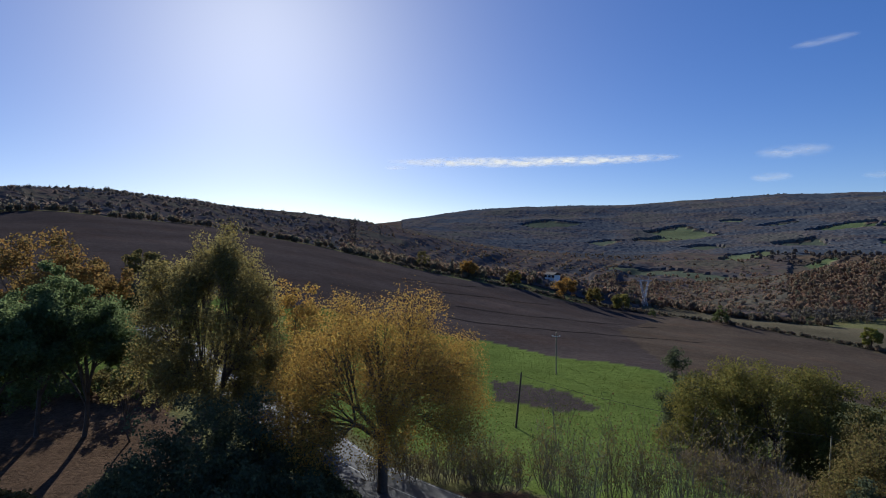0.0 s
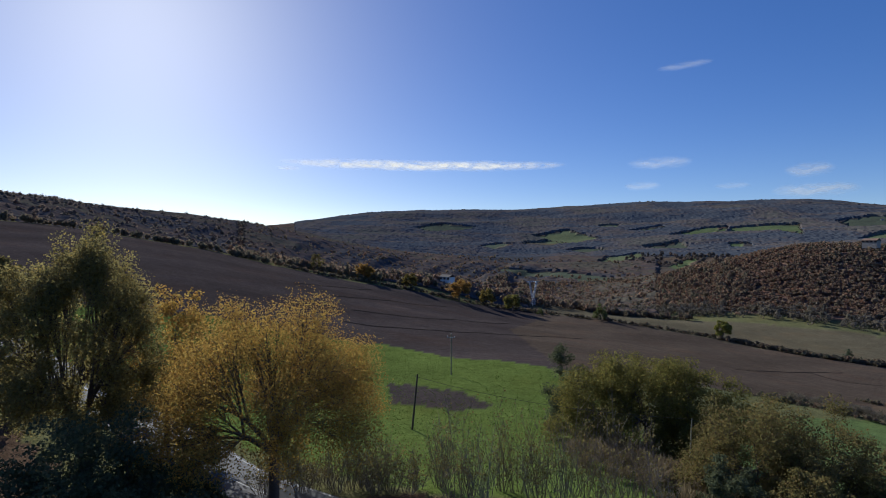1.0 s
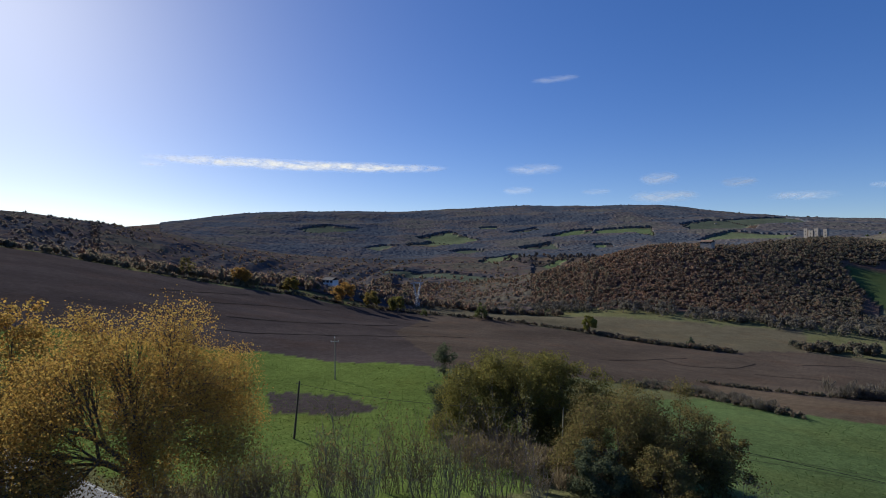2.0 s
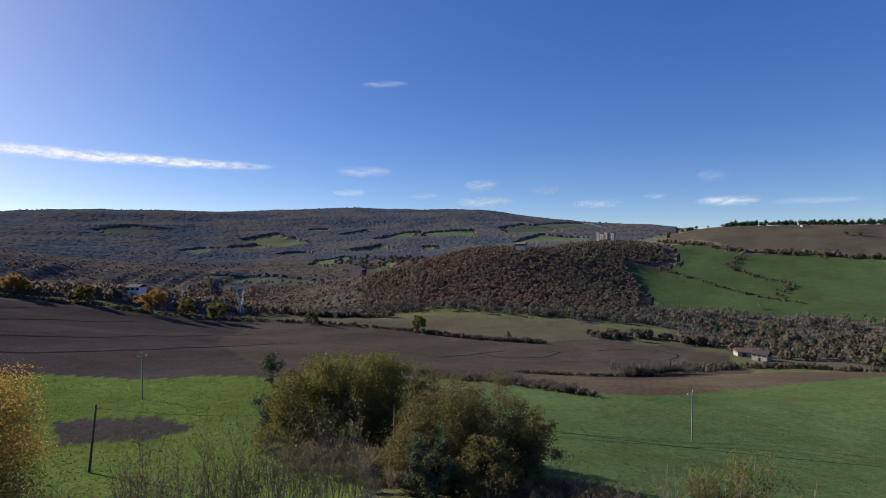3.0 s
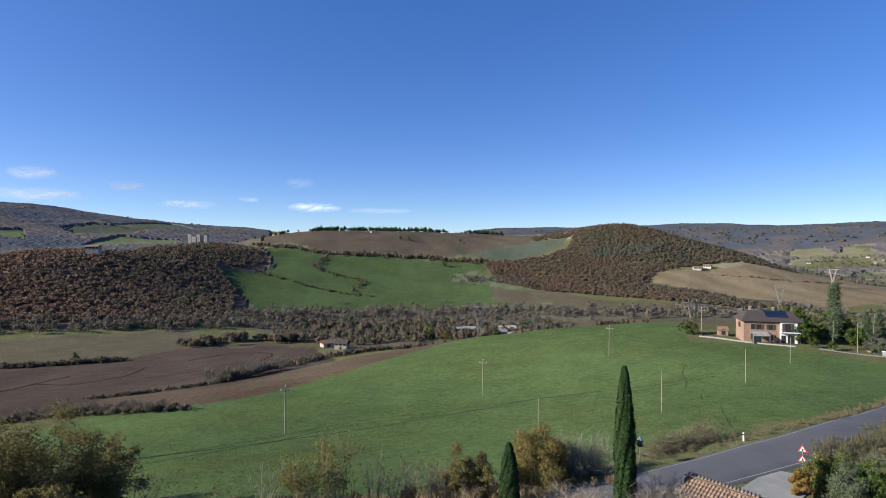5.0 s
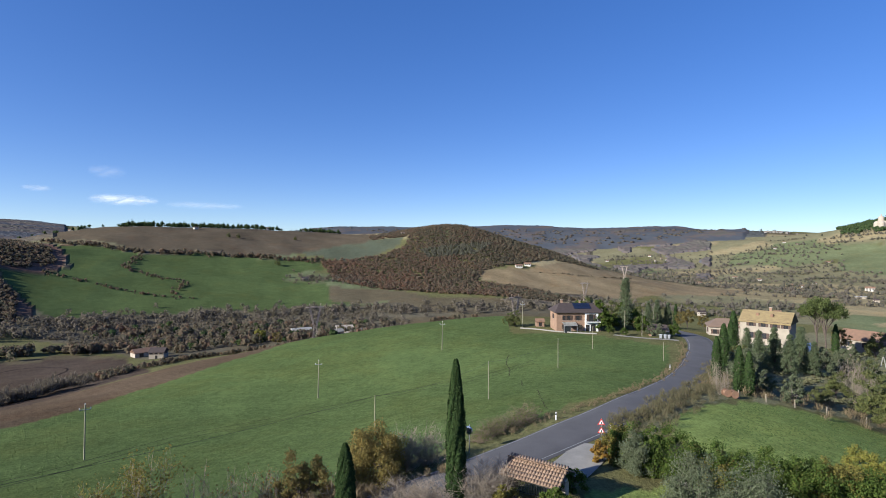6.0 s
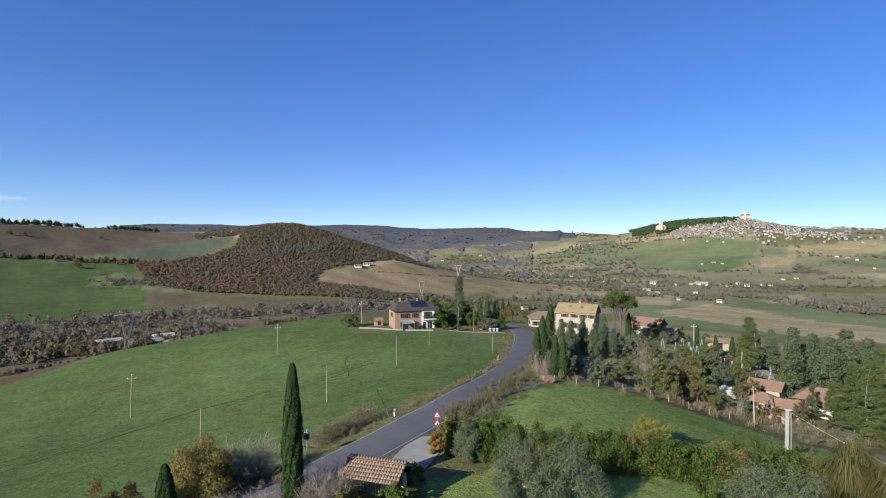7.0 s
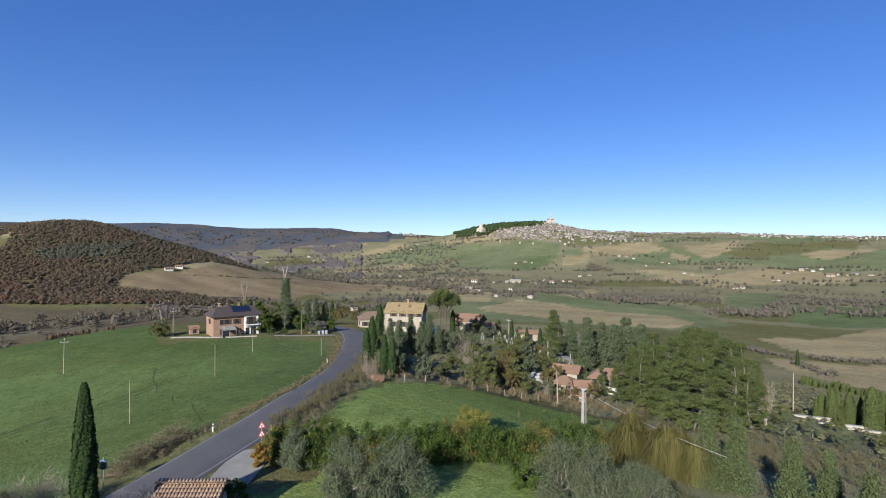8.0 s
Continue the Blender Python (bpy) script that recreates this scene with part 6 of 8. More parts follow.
        "planted": [(169.7 + 0.26 * k + 0.05 * math.sin(k * 5.0), 327 - 0.65 * k + 2.0 * math.sin(k * 3.0), 0.85 + 0.15 * math.sin(k * 7.0)) for k in range(1, 26)],
    }
    for kind, spots in more.items():
        src = kinds[kind]
        for b, r, s in spots:
            x, y = at(b, r)
            copy_thing(src, pose(x, y, ground(x, y) - 0.05, 0, 0, g.uniform(0, 360)) @ Matrix.Diagonal((s * g.uniform(0.9, 1.1), s * g.uniform(0.9, 1.1), s, 1)))
    for k, (b, r, h, w, mat, label) in enumerate([(12.9, 404, 15, 7.5, AMBER, "orange-brown oak at the plough's edge"), (15.8, 414, 11, 5.6, MAPLE, "yellow-brown tree at the plough's edge"), (18.6, 416, 12, 6.2, OAK, "green oak at the plough's edge"),
                                                  (38.9, 403, 11, 4.6, OCHREGREEN, "yellow-green tree in the field hedge"), (2.6, 402, 12, 6.0, AMBER, "brown oak at the plough's edge"), (7.6, 404, 10, 5.0, MAPLE, "yellow-brown tree at the plough's edge")]):
        tree("oak_tree", label, (b, r), h * 1.2, w * 1.25, 0.8, 90, 50, 0.6, mat, 700 + k, trunk=0.35, size=0.3, twigs=1, group="oaks at the plough's edge")
    tree("poplar_tree", "yellow-green tree among the valley houses", (81.5, 425), 11, 5.2, 0.5, 110, 60, 0.5, OCHREGREEN, 720, shape="bush", trunk=0.3, size=0.3, twigs=1)
    # lone trees out in the fields
    for name, label, b, r, s, kind in [("field_tree", "dark bush at the plough's edge", 21.5, 418, 0.8, "dark"),
                                       ("oak_tree", "round oak at the plough's edge", 27.6, 418, 1.6, "dark"), 
                                       ("field_tree", "small tree standing by the field hedge", 48.4, 385, 0.9, "olive"), ("field_tree", "round green tree alone on the hillside", 83.3, 880, 1.45, "dark"),
                                       ("field_tree", "lone tree on the brown upland", 78.6, 1080, 1.2, "dark"), ("field_tree", "lone tree on the brown upland", 79.5, 1075, 1.2, "dark"), ("field_tree", "lone tree on the brown upland", 85.0, 1090, 1.0, "dark"),
                                       ("oak_tree", "brown oak at the plough's edge", -2.2, 400, 1.8, "brown"), ("oak_tree", "brown oak at the plough's edge", 3.2, 408, 1.6, "brown"), ("field_tree", "yellow tree beside the valley houses", 83.2, 372, 1.3, "brown")]:
        x, y = at(b, r)
        ob = copy_thing(kinds[kind], pose(x, y, ground(x, y) - 0.1, 0, 0, b * 7) @ Matrix.Scale(s, 4))
        ob.name = name
        tagged(ob, label, "tree", "lone field trees")


build_garden()

# ---- buildings ----
BRICK = surface("pink_brick", (0.31, 0.20, 0.135), (0.23, 0.145, 0.095), 0.9, scale=0.8, fine=9.0)
PLASTER = surface("white_plaster", (0.54, 0.52, 0.47), (0.44, 0.42, 0.37), 0.9, scale=0.6, fine=9.0)
WHITEWASH = surface("whitewash", (0.78, 0.77, 0.74), (0.68, 0.67, 0.64), 0.9, scale=0.6, fine=9.0)
CREAM = surface("cream_plaster", (0.34, 0.295, 0.23), (0.26, 0.225, 0.175), 0.9, scale=0.6, fine=9.0)
STONE = surface("pale_stone", (0.44, 0.38, 0.31), (0.28, 0.24, 0.19), 0.95, scale=0.9, fine=5.0, bump=0.4, depth=0.05)
LICHEN_TILE = surface("lichened_roof_tiles", (0.28, 0.215, 0.10), (0.18, 0.13, 0.068), 0.95, scale=0.9, fine=5.0, bump=0.4, depth=0.05)
BROWN_TILE = surface("dark_brown_roof_tiles", (0.062, 0.045, 0.041), (0.042, 0.031, 0.028), 0.9, scale=0.9, fine=5.0, bump=0.4, depth=0.05)
TERRACOTTA = surface("terracotta_tiles", (0.24, 0.14, 0.088), (0.155, 0.098, 0.066), 0.95, scale=0.9, fine=5.0, bump=0.4, depth=0.05)
TOWN_TILE = surface("old_town_tiles", (0.20, 0.135, 0.095), (0.13, 0.095, 0.072), 0.95, scale=0.1, fine=1.0, bump=0)
GLASS = surface("dark_window_glass", (0.03, 0.035, 0.04), (0.02, 0.022, 0.025), 0.08, bump=0)
SHUTTER = surface("dark_brown_shutters", (0.085, 0.05, 0.035), (0.055, 0.035, 0.025), 0.7)
SOLAR = surface("solar_cells", (0.014, 0.02, 0.042), (0.010, 0.014, 0.03), 0.3, scale=1.0, bump=0)
STEEL = surface("galvanised_steel", (0.42, 0.43, 0.44), (0.30, 0.31, 0.32), 0.5, metal=0.6, bump=0)
RUSTY = surface("weathered_steel", (0.42, 0.35, 0.29), (0.33, 0.27, 0.22), 0.7, metal=0.1, bump=0)
TIMBER = surface("weathered_timber", (0.34, 0.29, 0.22), (0.20, 0.165, 0.12), 0.9, scale=1.2, fine=10.0)
GREY_POLE = surface("grey_green_pole", (0.27, 0.25, 0.17), (0.19, 0.175, 0.12), 0.9, scale=1.2, fine=10.0)
RUST_WOOD = surface("red_brown_planks", (0.27, 0.155, 0.095), (0.17, 0.10, 0.065), 0.9, scale=1.2, fine=10.0)
SIGN_RED = surface("sign_red", (0.55, 0.045, 0.035), (0.46, 0.04, 0.03), 0.5, bump=0)
SIGN_WHITE = surface("sign_white", (0.78, 0.78, 0.77), (0.68, 0.68, 0.67), 0.5, bump=0)
BLACK = surface("black_rubber", (0.025, 0.025, 0.025), None, 0.8, bump=0)
BLUE_PAINT = surface("blue_car_paint", (0.045, 0.075, 0.18), (0.035, 0.06, 0.14), 0.3, bump=0)
TARP = surface("white_tarpaulin", (0.36, 0.355, 0.34), (0.24, 0.235, 0.225), 0.7, scale=1.0, fine=6.0, bump=0.5, depth=0.08)


def facing(spot, turn=0.0, up=0.0):
    """A pose on the ground whose -y side faces the hover point, turned by some degrees."""
    x, y = at(*spot)
    return pose(x, y, ground(x, y) + up, 0, 0, -spot[0] + turn)


def roof_mesh(w, d, h, rise, over, hip_l, hip_r, thick=0.22):
    """A pitched roof slab: ridge along x, hipped by hip_l and hip_r metres at its ends."""
    bm = bmesh.new()
    W, D = w / 2 + over, d / 2 + over
    low = h - over * rise / (d / 2)
    top = h + rise
    pts = [(-W, -D, low), (W, -D, low), (W, D, low), (-W, D, low), (-W + hip_l, 0, top), (W - hip_r, 0, top)]
    up = [bm.verts.new(p) for p in pts]
    dn = [bm.verts.new((p[0], p[1], p[2] - thick)) for p in pts]
    for ring, flip in ((up, False), (dn, True)):
        for f in ((0, 1, 5, 4), (2, 3, 4, 5), (3, 0, 4), (1, 2, 5)):
            bm.faces.new([ring[i] for i in (reversed(f) if flip else f)])
    for i in range(4):
        j = (i + 1) % 4
        bm.faces.new([up[j], up[i], dn[i], dn[j]])
    return bm


def walls_mesh(w, d, h, rise, gable_l, gable_r, thick=0.0):
    bm = bmesh.new()
    x, y = w / 2, d / 2
    lo = [bm.verts.new(p) for p in ((-x, -y, -1.2), (x, -y, -1.2), (x, y, -1.2), (-x, y, -1.2))]
    hi = [bm.verts.new(p) for p in ((-x, -y, h - 0.2), (x, -y, h - 0.2), (x, y, h - 0.2), (-x, y, h - 0.2))]
    for i in range(4):
        j = (i + 1) % 4
        bm.faces.new([lo[i], lo[j], hi[j], hi[i]])
    for gable, a, b, sx in ((gable_l, 3, 0, -x), (gable_r, 1, 2, x)):
        if gable:
            t = bm.verts.new((sx, 0, h + rise - 0.24))
            bm.faces.new([hi[a], hi[b], t])
    bm.faces.new(list(reversed(lo)))
    return bm


def window(parent, x, z, w, h, wall, side="front", shutters=True, sill=True, frame_mat=None):
    """A window on a wall plane: frame, pane, sill and shutters. wall: distance of that wall from the middle."""
    m = {"front": pose(x, -wall, z), "back": pose(x, wall, z, 0, 0, 180), "left": pose(-wall, x, z, 0, 0, -90), "right": pose(wall, x, z, 0, 0, 90)}[side]
    bm = bmesh.new()
    for x0, x1, z0, z1 in ((-w / 2 - 0.09, -w / 2, -0.05, h + 0.08), (w / 2, w / 2 + 0.09, -0.05, h + 0.08), (-w / 2, w / 2, h, h + 0.08), (-w / 2, w / 2, -0.05, 0.03), (-0.03, 0.03, 0.03, h)):
        box(bm, x0, x1, -0.07, 0.02, z0, z1)
    f = part("window", bm, frame_mat or SHUTTER, parent)
    f.matrix_basis = m
    part("pane", boxed(-w / 2, w / 2, -0.03, 0.01, 0.03, h), GLASS, f)
    if sill:
        part("sill", boxed(-w / 2 - 0.15, w / 2 + 0.15, -0.14, 0.0, -0.13, -0.055), STONE, f)
    if shutters:
        for s in (-1, 1):
            x0 = s * (w / 2 + 0.12 + w / 4)
            part("shutter", boxed(x0 - w / 4, x0 + w / 4, -0.10, -0.005, -0.02, h + 0.05), SHUTTER, f)
    return f


def chimney(parent, x, y, z0, z1, s=0.35, mat=None):
    c = part("chimney", boxed(x - s, x + s, y - s, y + s, z0, z1), mat or BRICK, parent)
    part("chimney_cap", boxed(x - s - 0.12, x + s + 0.12, y - s - 0.12, y + s + 0.12, z1 + 0.15, z1 + 0.27), STONE, c)


def house(name, label, m, w, d, h, rise, wall_mat, roof_mat, openings=(), hips=(0, 0), over=0.5, category="house", group=""):
    """openings: rows of side, x, z, width, height, shutters."""
    ob = thing(name, m, label, category, group)
    part("wall", walls_mesh(w, d, h, rise, hips[0] == 0, hips[1] == 0), wall_mat, ob)
    part("roof", roof_mesh(w, d, h, rise, over, *hips), roof_mat, ob)
    for side, x, z, ww, hh, shut in openings:
        window(ob, x, z, ww, hh, d / 2 if side in ("front", "back") else w / 2, side, shut)
    return ob


def build_brick_house():
    w, d, h = 14.0, 9.0, 6.4
    ob = house("brick_house", "two-storey pink brick house with a white bay", facing((114.4, 179), 15, 0.0), w, d, h, 2.1, BRICK, BROWN_TILE,
               [("front", -4.6, 3.6, 1.0, 1.4, False), ("front", -3.1, 3.6, 1.0, 1.4, True), ("front", -0.2, 3.6, 1.0, 1.4, True), ("front", -4.6, 0.7, 1.1, 1.4, False), ("front", 0.4, 0.5, 1.0, 1.5, False),
                ("right", -2.2, 3.6, 1.0, 1.4, True), ("right", 1.8, 3.6, 1.0, 1.4, True), ("right", 0, 0.6, 1.0, 1.4, True), ("left", 0, 3.6, 1.0, 1.4, True), ("back", -3, 3.6, 1.0, 1.4, True), ("back", 3, 3.6, 1.0, 1.4, True)], hips=(2.6, 2.0), over=0.7)
    bay = part("white_bay", boxed(2.0, 6.2, -d / 2 - 0.35, -d / 2 + 0.3, -1.2, h - 0.3), WHITEWASH, ob, "white plastered bay with balcony")
    part("balcony_slab", boxed(1.8, 6.7, -d / 2 - 1.3, -d / 2 - 0.3, 2.95, 3.15), WHITEWASH, bay)
    rail = bmesh.new()
    for i in range(16):
        x = 1.9 + i * 4.7 / 15
        box(rail, x - 0.02, x + 0.02, -d / 2 - 1.26, -d / 2 - 1.22, 3.15, 4.05)
    box(rail, 1.85, 6.65, -d / 2 - 1.27, -d / 2 - 1.21, 4.05, 4.1)
    part("balcony_railing", rail, BLACK, bay)
    for x, z, ww, hh in ((3.9, 3.2, 1.3, 2.2), (2.8, 0.0, 0.9, 2.1), (4.6, 0.0, 1.4, 2.2)):
        window(bay, x, z, ww, hh, d / 2 + 0.36, "front", z > 1, False, SHUTTER)
    # glazed porch
    porch = part("porch", boxed(-5.2, -1.2, -d / 2 - 3.0, -d / 2 - 2.85, 2.1, 2.3), STEEL, ob, "glazed porch with a pale sheet roof")
    bm = bmesh.new()
    v = [bm.verts.new(p) for p in ((-5.4, -d / 2 - 3.2, 2.25), (-1.0, -d / 2 - 3.2, 2.25), (-1.0, -d / 2, 3.0), (-5.4, -d / 2, 3.0))]
    bmesh.ops.solidify(bm, geom=[bm.faces.new(v)], thickness=0.08)
    part("porch_roof", bm, PLASTER, porch)
    for x in (-5.2, -3.2, -1.2):
        part("porch_post", boxed(x - 0.06, x + 0.06, -d / 2 - 3.0, -d / 2 - 2.88, -1.0, 2.12), STEEL, porch)
    part("porch_glazing", boxed(-5.1, -3.25, -d / 2 - 2.96, -d / 2 - 2.93, 0.0, 2.05), GLASS, porch)
    chimney(ob, -4.2, 0.6, 7.8, 9.3, 0.3)
    chimney(ob, 1.8, 1.0, 7.8, 9.1, 0.22)
    slope = math.atan2(2.1, d / 2)
    for i in range(6):
        for j in range(2):
            p = part("solar_panel", boxed(-0.42, 0.42, -0.82, 0.82, 0.04, 0.09), SOLAR, ob)
            y = -2.6 + j * 1.62
            p.matrix_basis = pose(-0.6 + i * 0.9, y, h + (y + d / 2) * math.tan(slope) + 0.06, math.degrees(slope))
    shed = house("garden_shed", "small brick garden shed with tiled roof", facing((110.8, 183), 10), 2.6, 2.2, 1.9, 0.8, BRICK, TERRACOTTA, [("front", 0, 0.3, 0.9, 1.7, False)], over=0.2, category="shed")
    # low garden wall of pale stone
    line = smooth_line([at(*p) for p in [(108.8, 178), (110.6, 175.5), (113, 171.5), (116.6, 168.5)]], 2.0)
    for k in range(len(line) - 1):
        (x0, y0), (x1, y1) = line[k], line[k + 1]
        a = math.degrees(math.atan2(y1 - y0, x1 - x0))
        ln = math.hypot(x1 - x0, y1 - y0)
        if k == 0:
            wall_ob = thing("garden_wall", pose(0, 0, 0), "low pale stone garden wall", "wall")
        p = part("wall_section", boxed(-ln / 2 - 0.05, ln / 2 + 0.05, -0.15, 0.15, -0.6, 0.35, bevel=0.03), PAVING, wall_ob)
        xm, ym = (x0 + x1) / 2, (y0 + y1) / 2
        p.matrix_basis = pose(xm, ym, ground(xm, ym), 0, 0, a)
    pavilion = house("wayside_pavilion", "open brick shelter with brown tiled roof", facing((122.4, 172), 5), 4.6, 3.2, 2.4, 1.0, BRICK, BROWN_TILE, [("front", -1.0, 0.1, 1.2, 1.9, False), ("front", 1.0, 0.1, 1.2, 1.9, False)], over=0.5, category="shelter")
    for k, b in enumerate((122.75, 123.15, 123.5)):
        m = facing((b, 165.5), 0)
        bin_ob = thing("waste_bin", m, "pale grey roadside waste bin with lid", "bin", "bins by the road")
        part("bin_body", boxed(-0.36, 0.36, -0.36, 0.36, 0.1, 1.05, bevel=0.06), STEEL, bin_ob)
        part("bin_lid", boxed(-0.4, 0.4, -0.4, 0.4, 1.05, 1.15, bevel=0.05), SIGN_WHITE, bin_ob)


def build_other_houses():
    ob = house("yellow_house", "cream farmhouse with a lichen-yellow tiled roof", facing((131.9, 178), -12), 12.0, 9.0, 7.0, 2.6, CREAM, LICHEN_TILE,
               [("front", -0.2, 5.5, 1.1, 1.5, True), ("front", 2.6, 5.5, 1.1, 1.5, True), ("front", -3.2, 5.5, 1.1, 1.5, True), ("front", 5.2, 5.5, 1.1, 1.5, True), ("front", -3.2, 2.2, 1.1, 1.5, True), ("front", 0, 2.2, 1.1, 1.5, True), ("front", 3.4, 0.2, 1.2, 2.2, False),
                ("left", -2.2, 5.5, 1.0, 1.4, True), ("left", 2.0, 5.5, 1.0, 1.4, True), ("left", -2.2, 2.2, 1.0, 1.4, True), ("left", 2.0, 2.2, 1.0, 1.4, True)], over=0.45)
    for x, y in ((-2.2, -2.0), (1.4, -2.1)):
        part("roof_vent", boxed(x - 0.35, x + 0.35, y - 0.3, y + 0.3, 8.0, 9.0), TERRACOTTA, ob)
    chimney(ob, 0.6, 0.3, 9.0, 10.4, 0.3)
    house("stone_cottage", "low pale stone cottage with tiled hip roof", facing((128.2, 190), 8), 8.4, 7, 3.6, 1.9, STONE, TOWN_TILE, [("front", 0.6, 0.4, 1.8, 2.0, True), ("front", -2.6, 1.0, 1.0, 1.3, True), ("left", 0, 1.0, 1.0, 1.3, True)], hips=(3, 3))
    house("terracotta_house", "cream house with a terracotta roof behind pines", facing((138.8, 205), -20), 9.5, 8, 5.4, 2.2, CREAM, TERRACOTTA, [("front", -2.5, 3.0, 1.0, 1.4, True), ("front", 2.2, 3.0, 1.0, 1.4, True), ("left", 0, 3.0, 1.0, 1.4, True)])
    house("terracotta_annexe", "lower annexe with a terracotta roof", facing((140.4, 200), -20), 7, 6, 3.0, 1.6, CREAM, TERRACOTTA, [("front", 0, 0.8, 1.0, 1.4, True)])
    house("orange_roof_cottage", "small cream cottage with an orange hip roof", facing((148.8, 124), -18), 4.8, 4.4, 2.5, 1.2, CREAM, TERRACOTTA, [("front", -1.2, 1.2, 0.9, 1.2, True), ("front", 1.4, 0.4, 0.9, 2.0, False), ("left", 0, 1.2, 0.9, 1.2, True)], hips=(2.4, 2.4), over=0.4)
    house("cottage_wing", "cream cottage wing with terracotta roof", facing((150.6, 121), 10), 3.8, 3.8, 2.6, 1.2, CREAM, TERRACOTTA, [("front", 0, 1.0, 0.9, 1.2, True)], over=0.3)
    house("red_shed", "red-brown metal shed beside the cottage", facing((149.9, 117), -10), 4.0, 2.6, 1.5, 0.4, RUSTY, TERRACOTTA, [("front", 0, 0.1, 1.4, 1.5, False)], over=0.2, category="shed")
    house("tiled_outbuilding", "outbuilding with an orange tiled roof", facing((149.0, 136), -15), 6.0, 4.4, 2.6, 1.2, CREAM, TERRACOTTA, [("front", 0, 0.8, 0.9, 1.2, False)], category="shed")
    house("pale_house", "pale plastered house half hidden by pines", facing((153.0, 131), -8), 7.0, 6.5, 3.8, 1.6, PLASTER, TERRACOTTA, [("front", -2.4, 2.0, 1.0, 1.4, True), ("front", 0.4, 2.0, 1.0, 1.4, True), ("front", 2.4, 2.0, 1.0, 1.4, True)], hips=(2.6, 2.6))
    house("lane_shelter", "dark open shelter over the lane", facing((145.0, 188), 0), 6.0, 4.0, 2.6, 0.8, TIMBER, TERRACOTTA, [("front", 0, 0.1, 2.4, 2.1, False)], category="shelter")
    house("well_house", "tiny white well house with orange roof", facing((149.9, 172), 0), 1.8, 1.8, 1.7, 0.8, PLASTER, TERRACOTTA, [("front", 0, 0.3, 0.7, 1.0, False)], over=0.2, category="shed")
    # covered wood pile
    g = np.random.default_rng(5)
    m = facing((145.7, 126), 0)
    ob = thing("wood_pile", m, "heap covered by a white tarpaulin", "wood pile")
    bm = bmesh.new()
    bmesh.ops.create_icosphere(bm, subdivisions=4, radius=1.0)
    for v in bm.verts:
        n = noise.noise(v.co * 2.1) * 0.22 + noise.noise(v.co * 6) * 0.07
        v.co = Vector((v.co.x * 2.7, v.co.y * 1.6, max(0.0, v.co.z) * 2.1)) * (1 + n)
        v.co.z += 0.5
    part("tarpaulin", bm, TARP, ob)
    part("firewood", boxed(-2.3, 2.3, -1.3, 1.3, -0.3, 0.7, bevel=0.1), BARK, ob)
    # van by the yellow house
    m = facing((135.1, 172), 75)
    van = thing("van", m, "blue panel van parked by the farmhouse", "van")
    part("van_body", boxed(-2.4, 2.4, -0.95, 0.95, 0.45, 2.2, bevel=0.18), BLUE_PAINT, van)
    part("windscreen", boxed(2.05, 2.42, -0.8, 0.8, 1.35, 2.0, bevel=0.03), GLASS, van)
    for sx in (-1.5, 1.5):
        for sy in (-0.9, 0.9):
            bm = bmesh.new()
            bmesh.ops.create_cone(bm, cap_ends=True, segments=16, radius1=0.34, radius2=0.34, depth=0.24, matrix=Matrix.Translation((sx, sy, 0.34)) @ pose(0, 0, 0, 90))
            part("wheel", bm, BLACK, van)
    # valley farm
    house("valley_house", "pinkish valley house with a brown tiled roof", facing((72.4, 388), -22), 9, 7.5, 4.6, 2.2, CREAM, BROWN_TILE, [("front", -3, 3.0, 1.1, 1.4, True), ("front", 0, 3.0, 1.1, 1.4, True), ("front", 3, 3.0, 1.1, 1.4, True), ("front", 0, 0.2, 1.2, 2.0, False), ("right", 0, 3.0, 1.1, 1.4, True)])
    house("valley_barn", "low terracotta-roofed barn in the valley", facing((71.2, 405), 20), 14, 8, 3.4, 2.0, STONE, TERRACOTTA, [("front", -3, 0.2, 2.4, 2.4, False), ("front", 3, 0.2, 2.4, 2.4, False)], category="barn")
    for b, r, w, d, h, mat, roof, t in ((88.6, 440, 20, 10, 3.8, STONE, PAVING, 30), (91.4, 430, 20, 9, 3.6, STONE, PAVING, 48), (90.0, 470, 14, 9, 4.5, PLASTER, STONE, 10), (85.6, 470, 16, 10, 4, CREAM, CONCRETE, 15), (95.0, 400, 10, 7, 4, PLASTER, TERRACOTTA, 20), (93.6, 420, 12, 8, 4, CREAM, TERRACOTTA, -15)):
        house("farm_shed", "low pale farm building in the valley", facing((b, r), t), w, d, h, 1.6, mat, roof, [("front", -w / 4, 0.2, 2.2, 2.2, False), ("front", w / 4, 1.2, 1.6, 1.2, False)], category="shed", group="farm buildings in the valley")
    # fortified farm and ruin on the knoll
    ob = thing("castle", facing((58.3, 935), -28, -1.0), "pale stone castle keep among the trees", "castle")
    for x, w, d, h in ((-8.5, 5, 8, 15.5), (-1.5, 7, 9, 12.5), (5.5, 6, 8, 15.0), (17, 5, 6, 13.5)):
        tower = part("tower", boxed(x - w / 2, x + w / 2, -d / 2, d / 2, -4, h + 2, bevel=0.15), STONE, ob)
        for z in (h - 3, h - 7):
            f = part("window_slit", boxed(x - 0.5, x + 0.5, -d / 2 - 0.05, -d / 2 + 0.1, z, z + 1.6), GLASS, tower)
        merlons = bmesh.new()
        for k in range(4):
            box(merlons, x - w / 2 + k * w / 4 + 0.1, x - w / 2 + k * w / 4 + 0.8, -d / 2, -d / 2 + 0.6, h + 1.95, h + 3)
        part("parapet", merlons, STONE, tower)
